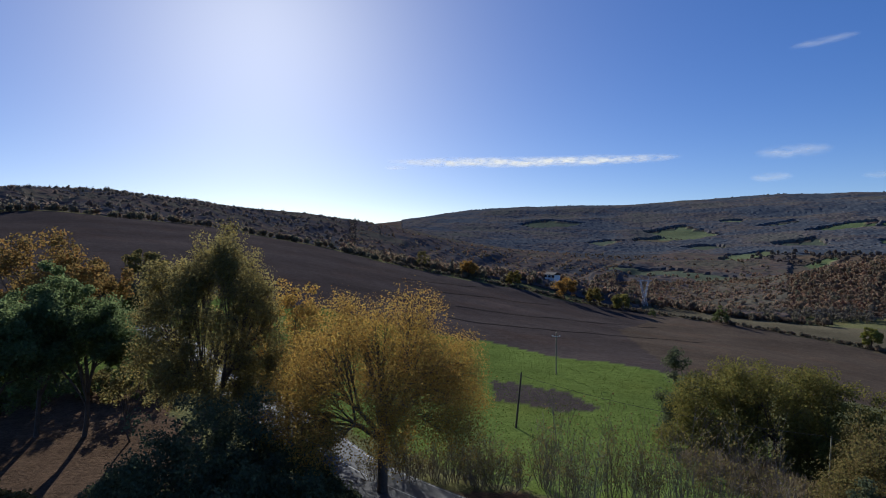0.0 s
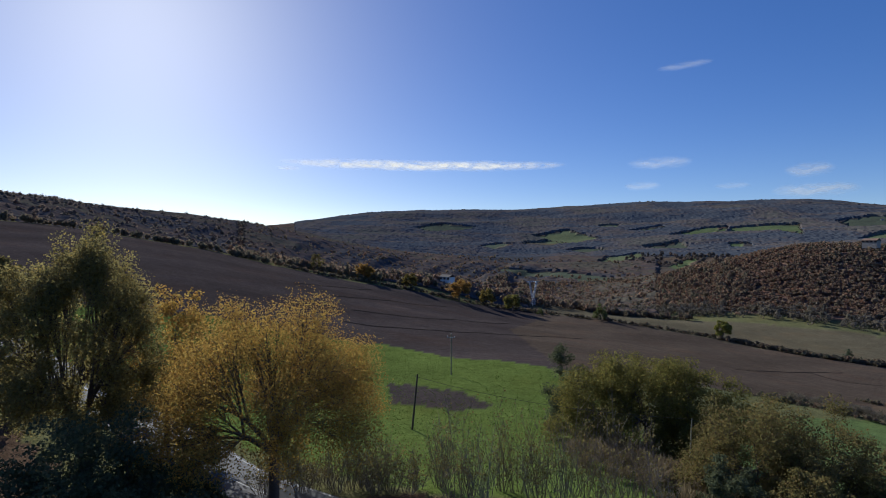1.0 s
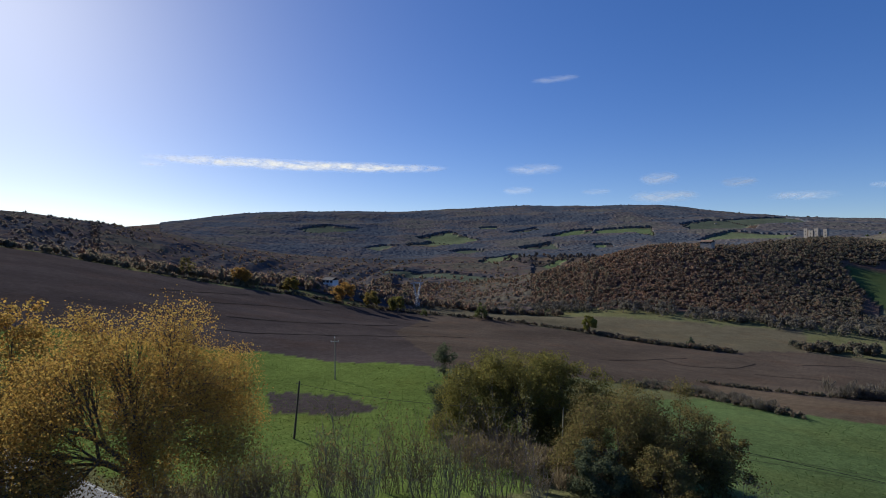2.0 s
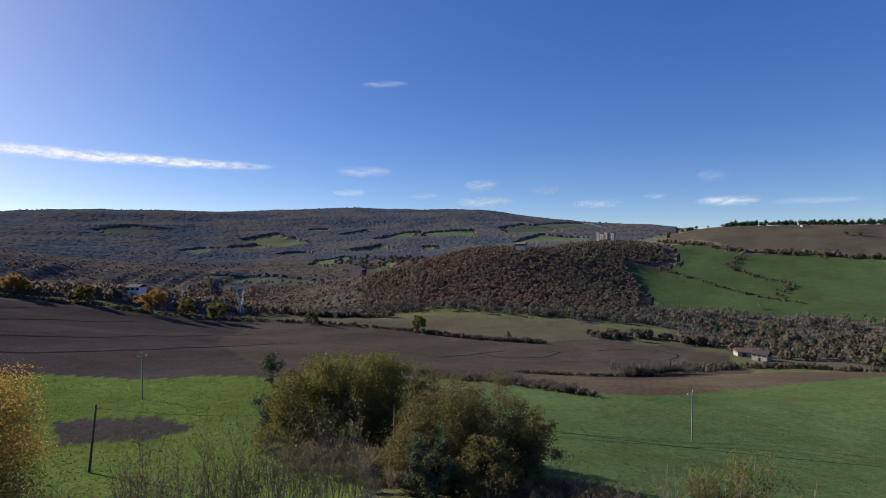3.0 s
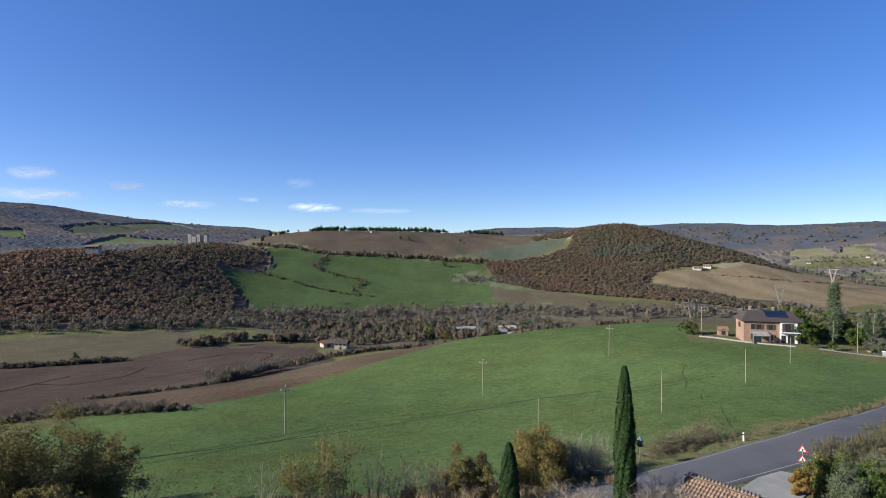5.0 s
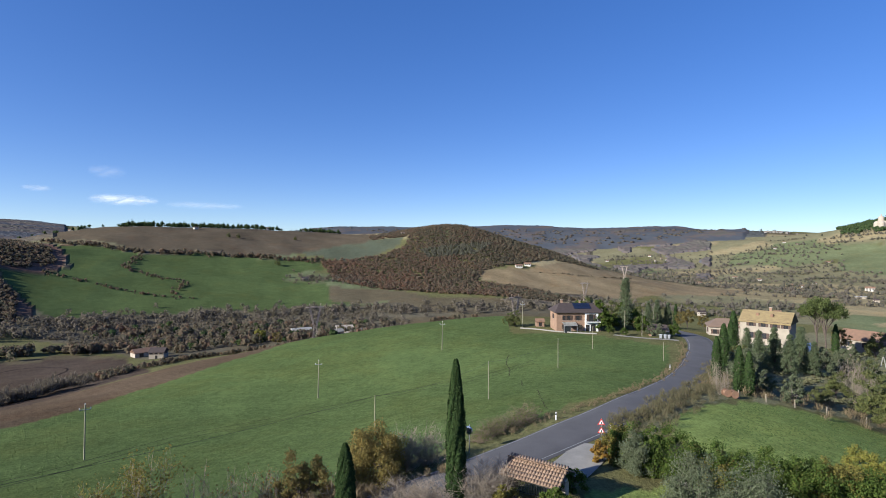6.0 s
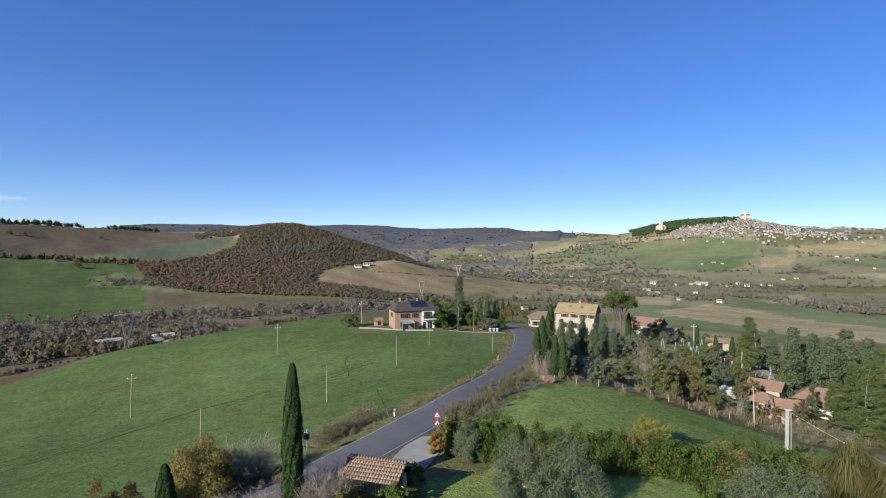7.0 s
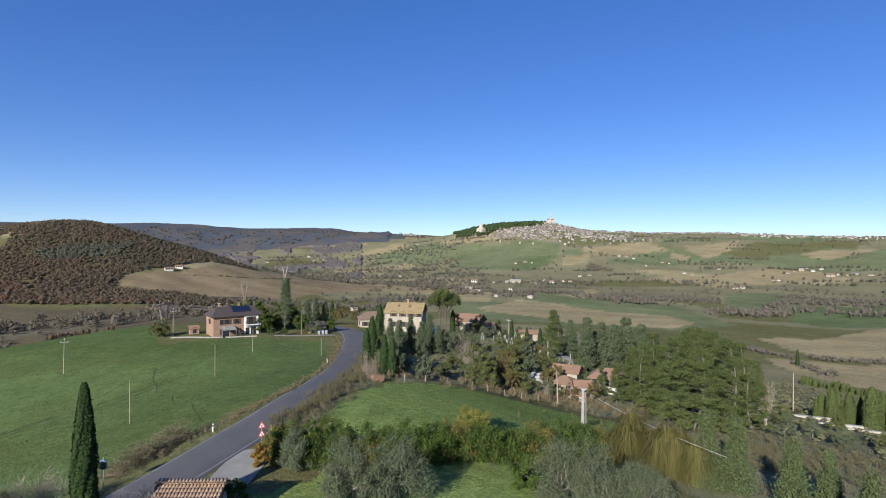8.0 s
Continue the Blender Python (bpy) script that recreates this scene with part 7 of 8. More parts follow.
    ob = house("knoll_villa", "pale stone villa on the wooded knoll", facing((49.9, 765), -25, 3.0), 14, 9, 8.0, 2.0, STONE, TERRACOTTA, [("front", x, 5.5, 1.4, 1.8, True) for x in (-6, -2, 2, 6)])
    for b, r, t in ((108.6, 884, 10), (109.5, 905, -8)):
        house("hill_farmhouse", "pale farmhouse above the stubble field", facing((b, r), t), 11, 7, 3.8, 1.6, PLASTER, TERRACOTTA, [("front", x, 1.6, 1.2, 1.4, True) for x in (-3.4, 0, 3.4)], group="farmhouses above the stubble")
    house("hillside_ruin", "small dark stone ruin in the thicket", facing((86.0, 798), 10), 9, 6, 3.5, 1.5, STONE, BROWN_TILE, [("front", -2, 0.2, 1.4, 2, False), ("front", 2, 0.2, 1.4, 2, False)], category="ruin")
    house("white_farmhouse", "white farmhouse beyond the ploughed slope", facing((11.6, 462), -40), 10, 8, 8.5, 1.6, WHITEWASH, BROWN_TILE, [("front", x, 6, 1.3, 1.6, True) for x in (-4, 0, 4)])
    house("white_columned_house", "house with three white gables on the slope", facing((-8.7, 620), 0, 2), 26, 9, 7, 2, CREAM, BROWN_TILE, [("front", x, 1, 3.0, 5.5, False) for x in (-10, 0, 10)])


build_brick_house()
build_other_houses()


def build_far_houses():
    """Farmhouses over the far slopes, the town with its churches."""
    g = np.random.default_rng(17)
    plans = []
    for k, (w, d, h, rise, wall_mat, roof_mat) in enumerate([(14, 9, 6, 2.6, PLASTER, TERRACOTTA), (18, 9, 5, 2.4, CREAM, TERRACOTTA), (26, 14, 6, 2.0, CREAM, CONCRETE), (11, 9, 7.5, 2.2, STONE, BROWN_TILE)]):
        plans.append(house("farmhouse", ("white farmhouse with a terracotta roof", "cream farmhouse with a terracotta roof", "long white shed with a grey roof", "stone farmhouse with a brown roof")[k],
                           facing(((139.2, 1255), (171.8, 1565), (143.6, 1262), (169.7, 1668))[k], (5, 20, -10, 15)[k]), w, d, h, rise, wall_mat, roof_mat,
                           [("front", x * w / 3.2, h * 0.55, 1.5, 1.7, k != 2) for x in (-1, 0, 1)] + [("front", 0, 0.1, 1.4, 2.2, False), ("left", 0, h * 0.55, 1.4, 1.6, False)], group="farmhouses over the far slopes"))
    spots = [(172.4, 1590, 0), (173.1, 1580, 1), (173.6, 1600, 2), (170.6, 1650, 0), (169.2, 1640, 1), (171.2, 1690, 0), (168.6, 1600, 1), (170.1, 1700, 3), (174.6, 1585, 1), (167.6, 1480, 1), (168.1, 1470, 0),
             (142.8, 1270, 2), (144.9, 1298, 1), (145.9, 1268, 2), (146.6, 1335, 0), (147.4, 1285, 0), (148.6, 1330, 0), (149.3, 1320, 1), (141.2, 1245, 0), (138.6, 1050, 2), (139.6, 930, 3), (145.2, 800, 3), (141.6, 820, 3), (143.1, 1000, 0),
             (150.2, 1480, 0), (151.2, 1500, 1), (158.2, 1760, 1), (158.8, 1740, 3), (160.2, 1560, 0), (160.9, 1540, 1), (165.2, 1300, 0), (164.6, 1290, 1), (134.6, 1320, 0), (133.6, 1340, 1), (135.4, 1420, 0), (131.2, 1500, 0), (129.2, 1600, 1), (127.2, 1500, 0), (126.2, 1300, 1), (124.6, 1280, 3),
             (122.2, 2100, 0), (122.8, 2150, 1), (123.2, 2120, 0), (121.7, 2200, 0), (125.2, 2300, 1), (119.8, 1900, 0), (116.2, 1700, 0), (116.7, 1720, 1), (117.6, 2100, 0), (133.1, 2320, 0), (134.1, 2250, 1), (132.4, 2200, 0), (136.3, 1900, 1), (143.6, 1760, 0), (144.6, 1790, 1), (145.3, 1770, 0),
             (154.1, 1900, 0), (154.9, 1880, 1), (155.5, 1850, 0), (156.7, 1700, 3), (163.2, 1650, 1), (126.4, 640, 3), (132.6, 700, 0), (129.6, 560, 1),
             (37.4, 1440, 0), (36.2, 1480, 3), (18.2, 1150, 1), (19.4, 1160, 0), (16.5, 1180, 1), (42.2, 2500, 0), (43.6, 2550, 1), (45.2, 2520, 0), (47.4, 2500, 0), (48.6, 2520, 1), (50.6, 2450, 0), (46.3, 2560, 3), (40.6, 2480, 0),
             (-26.2, 1150, 0), (-24.2, 1050, 0), (-22.4, 1120, 1), (-21.0, 1200, 0), (-19.3, 1000, 0), (-17.8, 1100, 1), (-15.2, 980, 0), (-14.2, 1010, 1), (-23.1, 900, 0), (-18.9, 920, 3), (-27.8, 1220, 1), (-30.4, 1300, 0), (-20.2, 1280, 0), (-13.4, 900, 0), (-25.0, 1250, 3),
             (62.7, 1500, 0), (65.6, 1310, 1), (75.6, 1215, 0), (96.2, 1090, 0), (82.4, 1290, 0), (69.6, 1265, 3)]
    for b, r, k in spots:
        m = facing((b, r), g.uniform(-35, 35), 0.3)
        copy_thing(plans[k], m @ Matrix.Scale(g.uniform(0.42, 0.72), 4))

    # the town: tier upon tier of joined houses
    v, f, tint = [], [], []
    rv, rf = [], []

    def block(b, r, w, d, h, rise):
        x, y = at(b, r)
        a = radians(-b + g.uniform(-25, 25))
        c, s = math.cos(a), math.sin(a)
        z = ground(x, y)
        base = np.array([(-w, -d, -4), (w, -d, -4), (w, d, -4), (-w, d, -4), (-w, -d, h), (w, -d, h), (w, d, h), (-w, d, h)]) * [0.5, 0.5, 1]
        roof = np.array([(-w * 1.06, -d * 1.08, h), (w * 1.06, -d * 1.08, h), (w * 1.06, d * 1.08, h), (-w * 1.06, d * 1.08, h), (-w * 1.06, 0, h + rise), (w * 1.06, 0, h + rise)]) * [0.5, 0.5, 1]
        turn = np.array([[c, s, 0], [-s, c, 0], [0, 0, 1]])
        k = len(v) * 8
        v.append(base @ turn + [x, y, z])
        f.extend([[k, k + 1, k + 5, k + 4], [k + 1, k + 2, k + 6, k + 5], [k + 2, k + 3, k + 7, k + 6], [k + 3, k, k + 4, k + 7]])
        tint.append(np.full(8, g.random()))
        q = len(rv) * 6
        rv.append(roof @ turn + [x, y, z])
        rf.extend([[q, q + 1, q + 5, q + 4], [q + 2, q + 3, q + 4, q + 5], [q + 3, q, q + 4, q + 4], [q + 1, q + 2, q + 5, q + 5]])

    for n, (b0, b1, r0, r1) in ((150, (141.3, 147.0, 2230, 2390)), (150, (145.6, 151.5, 2330, 2600)), (150, (144.5, 155.0, 2180, 2430)), (24, (140.0, 158.0, 2080, 2300)), (90, (150.5, 166.0, 2560, 2640)), (60, (165.0, 177.5, 2420, 2620)), (14, (131.6, 134.2, 2830, 2900)), (16, (141.0, 144.5, 2440, 2520))):
        for i in range(int(n * 1.8)):
            block(g.uniform(b0, b1), g.uniform(r0, r1), g.uniform(4.5, 9), g.uniform(4.5, 7), g.uniform(3.5, 6.5), g.uniform(1.0, 1.8))
    m, t, bs, node, link = nodes_of("town_plaster")
    att = node("ShaderNodeAttribute")
    att.attribute_name = "tint"
    ramp = node("ShaderNodeValToRGB")
    ramp.color_ramp.elements[0].color, ramp.color_ramp.elements[1].color = (0.12, 0.11, 0.10, 1), (0.33, 0.305, 0.275, 1)
    link(att.outputs["Fac"], ramp.inputs["Fac"])
    link(ramp.outputs["Color"], bs.inputs["Base Color"])
    bs.inputs["Roughness"].default_value = 0.9
    town = tagged(new("hill_town", mesh_of("hill_town", np.concatenate(v), f, m, False, np.concatenate(tint))), "hill town of pale stone houses in tiers", "town", kind="stuff")
    tagged(new("town_roofs", mesh_of("town_roofs", np.concatenate(rv), rf, TOWN_TILE, False)), "terracotta roofs of the hill town", "roofs", kind="stuff")

    # domed pilgrimage church
    ob = thing("domed_church", facing((139.9, 2330), 8, -2), "pale stone domed church with four apses", "church")
    part("nave", boxed(-12, 12, -12, 12, -4, 28, bevel=0.4), STONE, ob)

    def drum(name, x, y, r, z0, z1, mat, dome=True):
        bm = bmesh.new()
        bmesh.ops.create_cone(bm, cap_ends=True, segments=20, radius1=r, radius2=r, depth=z1 - z0, matrix=Matrix.Translation((x, y, (z0 + z1) / 2)))
        p = part(name, bm, mat, ob)
        if dome:
            bm = bmesh.new()
            bmesh.ops.create_uvsphere(bm, u_segments=20, v_segments=10, radius=r * 1.02, matrix=Matrix.Translation((x, y, z1 - 0.1)))
            bmesh.ops.delete(bm, geom=[q for q in bm.verts if q.co.z < z1 - 0.3], context="VERTS")
            part("dome", bm, STONE, p)

    for x, y in ((-12, 0), (12, 0), (0, -12), (0, 12)):
        drum("apse", x, y, 8.5, -4, 19, STONE)
    drum("dome_drum", 0, 0, 9.0, 27.8, 36, STONE)
    drum("lantern", 0, 0, 2.0, 44, 49, STONE)
    ob = thing("cathedral", facing((147.2, 2590), 5, 0), "stone cathedral with a pointed bell tower", "church")
    part("nave", walls_mesh(34, 16, 17, 6, True, True), STONE, ob)
    part("roof", roof_mesh(34, 16, 17, 6, 0.6, 0, 0), TERRACOTTA, ob)
    tower = part("bell_tower", boxed(-5, 3, -12, -4.2, -2, 30, bevel=0.2), STONE, ob)
    bm = bmesh.new()
    bmesh.ops.create_cone(bm, cap_ends=True, segments=8, radius1=5.0, radius2=0.2, depth=22, matrix=Matrix.Translation((-1, -8.1, 40.9)))
    part("spire", bm, STONE, tower)


build_far_houses()

# ---- poles, pylons, signs, gate ----
def tube_mesh(name, points, radius, material, sides=6, taper=1.0):
    """One closed tube along a line of points."""
    p = np.array(points, float)
    r = np.linspace(radius, radius * taper, len(p))
    d = np.gradient(p, axis=0)
    d /= np.linalg.norm(d, axis=1, keepdims=True)
    up = np.array([1.0, 0, 0]) if abs(d[0, 2]) > 0.8 else np.array([0, 0, 1.0])
    u = np.cross(d, up)
    u /= np.linalg.norm(u, axis=1, keepdims=True)
    w = np.cross(d, u)
    ang = np.arange(sides) * 2 * math.pi / sides
    v = p[:, None] + (u[:, None] * np.cos(ang)[None, :, None] + w[:, None] * np.sin(ang)[None, :, None]) * r[:, None, None]
    i, j = np.meshgrid(np.arange(len(p) - 1), np.arange(sides), indexing="ij")
    f = np.stack([i * sides + j, i * sides + (j + 1) % sides, (i + 1) * sides + (j + 1) % sides, (i + 1) * sides + j], -1).reshape(-1, 4)
    return mesh_of(name, v.reshape(-1, 3), f, material, True)


def utility_pole(name, label, spot, high, lean=0.0, arms=2, material=None, thick=0.12, group="field power poles"):
    ob = thing(name, facing(spot) @ pose(0, 0, 0, 0, lean, 0), label, "pole", group)
    part("shaft", tube_mesh("shaft", [(0, 0, -0.6), (0, 0, high * 0.5), (0, 0, high)], thick, material or GREY_POLE, 8, 0.7), parent=ob)
    if arms:
        arm = part("crossarm", boxed(-0.75, 0.75, -0.05, 0.05, high - 0.75, high - 0.65), STEEL, ob)
        for x in (-0.7, 0.7, 0.0)[:arms + 1]:
            z = high - 0.65 if x else high
            bm = bmesh.new()
            bmesh.ops.create_cone(bm, cap_ends=True, segments=8, radius1=0.07, radius2=0.05, depth=0.22, matrix=Matrix.Translation((x, 0, z + 0.14)))
            part("insulator", bm, SIGN_WHITE, arm)
    return ob


def build_poles():
    for spot, high, lean in (((12.0, 106), 8.1, 0), ((66.5, 94.5), 8.1, 1.0), ((87.3, 119.5), 8.1, 1.2), ((100.4, 154), 8.1, 1.0), ((109.0, 181), 8.3, 0)):
        utility_pole("power_pole", "slim grey-green power pole with white insulators", spot, high, lean)
    utility_pole("field_pole", "bare dark wooden pole leaning in the grass", (7.8, 68.5), 7.2, 5.5, 0, BARK, 0.14, "bare field poles")
    for spot, high, lean in (((93.2, 76), 5.4, 0.5), ((105.4, 87), 6.2, 0), ((112.7, 114), 6.3, 0), ((116.2, 141), 5.8, 0.5), ((36.0, 55), 6.5, 2), ((123.0, 128), 4.2, 0), ((121.0, 168), 7.4, 0), ((119.3, 168), 7.6, 1), ((122.0, 200), 8.0, 3)):
        utility_pole("telephone_pole", "thin pale telephone pole standing in the field", spot, high, lean, 0, GREY_POLE, 0.08, "telephone poles")
    utility_pole("wooden_pole", "tall timber pole at the meadow's edge", (148.05, 110), 6.6, -2.0, 0, TIMBER, 0.15, "wooden poles on the slope")
    utility_pole("wooden_pole", "tall timber pole above the wall", (169.2, 160), 9.5, 0, 0, TIMBER, 0.16, "wooden poles on the slope")
    utility_pole("wooden_pole", "timber pole beside the vineyard lane", (142.9, 178), 7.0, 0, 1, TIMBER, 0.15, "wooden poles on the slope")
    utility_pole("wooden_pole", "timber pole beside the vineyard lane", (147.0, 152), 5.6, 0, 0, TIMBER, 0.16, "wooden poles on the slope")
    # concrete pole with a strut
    ob = thing("concrete_pole", facing((150.6, 80)), "pale square concrete pole with a steel strut", "pole")
    bm = boxed(-0.24, 0.24, -0.2, 0.2, -0.6, 5.6)
    for v in bm.verts:
        if v.co.z > 3:
            v.co.x *= 0.72
            v.co.y *= 0.72
    part("shaft", bm, PAVING, ob)
    part("strut", tube_mesh("strut", [(0.45, 0, -0.6), (0.42, 0, 5.3)], 0.07, STEEL), parent=ob)
    part("cap_plate", boxed(-0.3, 0.5, -0.12, 0.12, 5.6, 5.75), STEEL, ob)

    def cable(name, label, ends, sag, radius, material):
        p, q = np.array(ends[0], float), np.array(ends[1], float)
        t = np.linspace(0, 1, 25)[:, None]
        c = p + (q - p) * t
        c[:, 2] -= sag * 4 * t[:, 0] * (1 - t[:, 0])
        tagged(new(name, tube_mesh(name, c, radius, material, 4)), label, "cable", "overhead cables")

    def tip(spot, high):
        x, y = at(*spot)
        return x, y, ground(x, y) + high

    cable("overhead_cable", "pale overhead cable from the concrete pole", (tip((150.6, 80), 5.6), tip((164.0, 52), 4.6)), 0.5, 0.014, SIGN_WHITE)
    spans = [((7.8, 68.5), 7.0), ((36.0, 55), 6.4), ((93.2, 76), 5.3), ((105.4, 87), 6.1), ((112.7, 114), 6.2), ((116.2, 141), 5.7)]
    for (s0, h0), (s1, h1) in zip(spans, spans[1:]):
        cable("telephone_cable", "thin dark telephone cable over the field", (tip(s0, h0), tip(s1, h1)), 0.9, 0.018, BLACK)


GALVANISED = surface("galvanised_steel", (0.52, 0.53, 0.54), (0.40, 0.41, 0.42), 0.6, metal=0.3, scale=0.6, fine=9.0)


def build_pylon(spot, turn, high=27.0, steel=RUSTY, label="rusty lattice steel pylon with a crossbar"):
    """Lattice pylon: a narrow tower that opens into a V and carries one crossbar."""
    waist, head = high * 0.3, high * 0.88
    segs = []

    def line(p, q, r=0.15):
        segs.append([*p, *q, r, r])

    def lattice(c0, c1, n):
        """Four-legged lattice between two rectangles."""
        c0, c1 = np.array(c0, float), np.array(c1, float)
        for i in range(n):
            a, b = c0 + (c1 - c0) * i / n, c0 + (c1 - c0) * (i + 1) / n
            for k in range(4):
                j = (k + 1) % 4
                line(a[k], b[k], 0.17)
                line(a[k], b[j], 0.085)
                line(a[j], b[k], 0.085)
                line(b[k], b[j], 0.085)

    def rect(x, w, d, z):
        return [(x - w, -d, z), (x + w, -d, z), (x + w, d, z), (x - w, d, z)]

    lattice(rect(0, 1.9, 1.9, 0), rect(0, 1.1, 1.1, waist), 4)
    lattice(rect(-0.6, 0.5, 0.7, waist), rect(-4.0, 0.45, 0.45, head), 8)
    lattice(rect(0.6, 0.5, 0.7, waist), rect(4.0, 0.45, 0.45, head), 8)
    ob = thing("pylon", facing(spot, turn), label, "pylon", "pylons in the valley")
    part("tower", mesh_of("tower", *tubes(segs, 3), steel), parent=ob)
    segs.clear()
    lattice([(-7, -0.4, head), (-7, 0.4, head), (-7, 0.4, head + 0.3), (-7, -0.4, head + 0.3)], [(0, -0.4, head), (0, 0.4, head), (0, 0.4, head + 0.9), (0, -0.4, head + 0.9)], 6)
    lattice([(7, -0.4, head), (7, 0.4, head), (7, 0.4, head + 0.3), (7, -0.4, head + 0.3)], [(0, -0.4, head), (0, 0.4, head), (0, 0.4, head + 0.9), (0, -0.4, head + 0.9)], 6)
    part("crossbar", mesh_of("crossbar", *tubes(segs, 3), steel), parent=ob)
    for x in (-4.4, 4.4):
        part("earth_peak", tube_mesh("earth_peak", [(x * 0.8, 0, head), (x, 0, high)], 0.12, steel, 4), parent=ob)
    for x in (-6.6, 0.0, 6.6):
        part("insulator_string", tube_mesh("insulator_string", [(x, 0, head), (x, 0, head - 1.9)], 0.12, GLASS, 5), parent=ob)


MIRROR = surface("mirror_glass", (0.55, 0.57, 0.6), (0.5, 0.52, 0.55), 0.06, metal=1.0, bump=0)


def build_road_furniture():
    # warning signs
    ob = thing("warning_sign", facing((117.1, 56.6), 8), "two red-bordered warning triangles on one post", "road sign")
    part("post", tube_mesh("post", [(0, 0.05, -0.4), (0, 0.05, 2.75)], 0.03, STEEL, 8), parent=ob)

    def triangle(z, s, mat, y, name, parent):
        bm = bmesh.new()
        bmesh.ops.create_cone(bm, cap_ends=True, segments=3, radius1=s, radius2=s, depth=0.015, matrix=Matrix.Translation((0, y, z)) @ pose(0, 0, 0, 90))
        return part(name, bm, mat, parent)

    for z in (2.3, 1.45):
        plate = triangle(z, 0.44, SIGN_RED, 0.0, "sign_plate", ob)
        triangle(z, 0.28, SIGN_WHITE, -0.015, "sign_face", plate)
        part("sign_symbol", boxed(-0.05, 0.06, -0.034, -0.024, z - 0.1, z + 0.09), BLACK, plate)
    for spot in ((118.0, 61), (112.5, 66.4), (123.6, 116), (110.0, 48.0)):
        ob = thing("delineator_post", facing(spot), "white roadside post with a black band", "road post", "roadside posts")
        part("post", boxed(-0.08, 0.08, -0.05, 0.05, -0.3, 0.95, bevel=0.02), SIGN_WHITE, ob)
        part("band", boxed(-0.085, 0.085, -0.055, 0.055, 0.62, 0.82, bevel=0.02), BLACK, ob)
    # traffic mirror
    ob = thing("traffic_mirror", facing((103.3, 55.5), -30), "round traffic mirror on a grey post", "mirror")
    part("post", tube_mesh("post", [(0, 0.1, -0.4), (0, 0.1, 3.0)], 0.04, STEEL, 8), parent=ob)
    bm = bmesh.new()
    bmesh.ops.create_uvsphere(bm, u_segments=20, v_segments=10, radius=0.45, matrix=Matrix.Translation((0, 0, 2.4)) @ Matrix.Diagonal((1, 0.25, 1, 1)))
    part("mirror_shell", bm, MIRROR, ob)
    # garden post
    ob = thing("garden_pillar", facing((125.0, 46.5)), "short pale concrete garden pillar", "pillar")
    part("shaft", boxed(-0.3, 0.3, -0.3, 0.3, -0.2, 1.0, bevel=0.03), CONCRETE, ob)
    part("capstone", boxed(-0.38, 0.38, -0.38, 0.38, 1.0, 1.1, bevel=0.02), STONE, ob)
    # cable drums at the meadow's end
    for b in (128.55, 129.15):
        ob = thing("cable_drum", facing((b, 91), 30), "weathered round wooden drum on its rim", "cable drum", "drums at the meadow's end")
        for y in (-0.45, 0.45):
            bm = bmesh.new()
            bmesh.ops.create_cone(bm, cap_ends=True, segments=20, radius1=0.56, radius2=0.56, depth=0.1, matrix=Matrix.Translation((0, y, 0.62)) @ pose(0, 0, 0, 90))
            part("flange", bm, RUST_WOOD, ob)
        bm = bmesh.new()
        bmesh.ops.create_cone(bm, cap_ends=True, segments=16, radius1=0.35, radius2=0.35, depth=0.85, matrix=Matrix.Translation((0, 0, 0.62)) @ pose(0, 0, 0, 90))
        part("core", bm, RUST_WOOD, ob)
    # fence posts along the meadow's end
    g = np.random.default_rng(8)
    line = smooth_line([at(*p) for p in [(129.6, 92), (134, 96), (139, 100), (146, 108)]], 3.2)
    for x, y in line:
        ob = thing("fence_post", pose(x, y, ground(x, y), g.uniform(-4, 4), g.uniform(-4, 4), g.uniform(0, 90)), "weathered wooden fence post in grass", "fence post", "meadow fence posts")
        part("stake", boxed(-0.06, 0.06, -0.06, 0.06, -0.3, 1.25, bevel=0.01), TIMBER, ob)
    # vineyard end posts: leaning pairs
    for b, r in [(140.1, 168), (141.9, 176), (142.5, 170), (142.7, 160), (143.2, 166), (144.2, 160), (144.6, 166), (145.2, 156), (146.2, 154), (147.2, 150), (148.2, 148), (149.2, 146), (150.2, 142), (143.6, 182)]:
        ob = thing("vine_post", facing((b, r), g.uniform(-40, 40)), "pale leaning pair of vineyard end posts", "vine post", "vineyard end posts")
        for x in (-0.55, 0.55):
            part("stake", tube_mesh("stake", [(x, 0, -0.3), (x * 0.1, 0, 2.5)], 0.1, CONCRETE, 5), parent=ob)
    # low retaining wall and statue pedestal by the thujas
    for spot, w, t in (((170.3, 147), 9, 12), ((172.6, 142), 8, 14), ((174.7, 140), 8, 14)):
        ob = thing("retaining_wall", facing(spot, t), "low pale stone retaining wall on the slope", "wall", "retaining walls")
        part("coursed_face", boxed(-w / 2, w / 2, -0.3, 0.3, -0.8, 0.6, bevel=0.05), STONE, ob)
        part("coping", boxed(-w / 2 - 0.05, w / 2 + 0.05, -0.36, 0.36, 0.6, 0.68, bevel=0.02), CONCRETE, ob)
    ob = thing("pedestal", facing((167.0, 112)), "small ochre masonry pedestal in shrubs", "pedestal")
    part("shaft", boxed(-0.35, 0.35, -0.35, 0.35, -0.3, 1.7, bevel=0.04), CREAM, ob)
    part("capstone", boxed(-0.45, 0.45, -0.45, 0.45, 1.7, 1.85, bevel=0.03), STONE, ob)


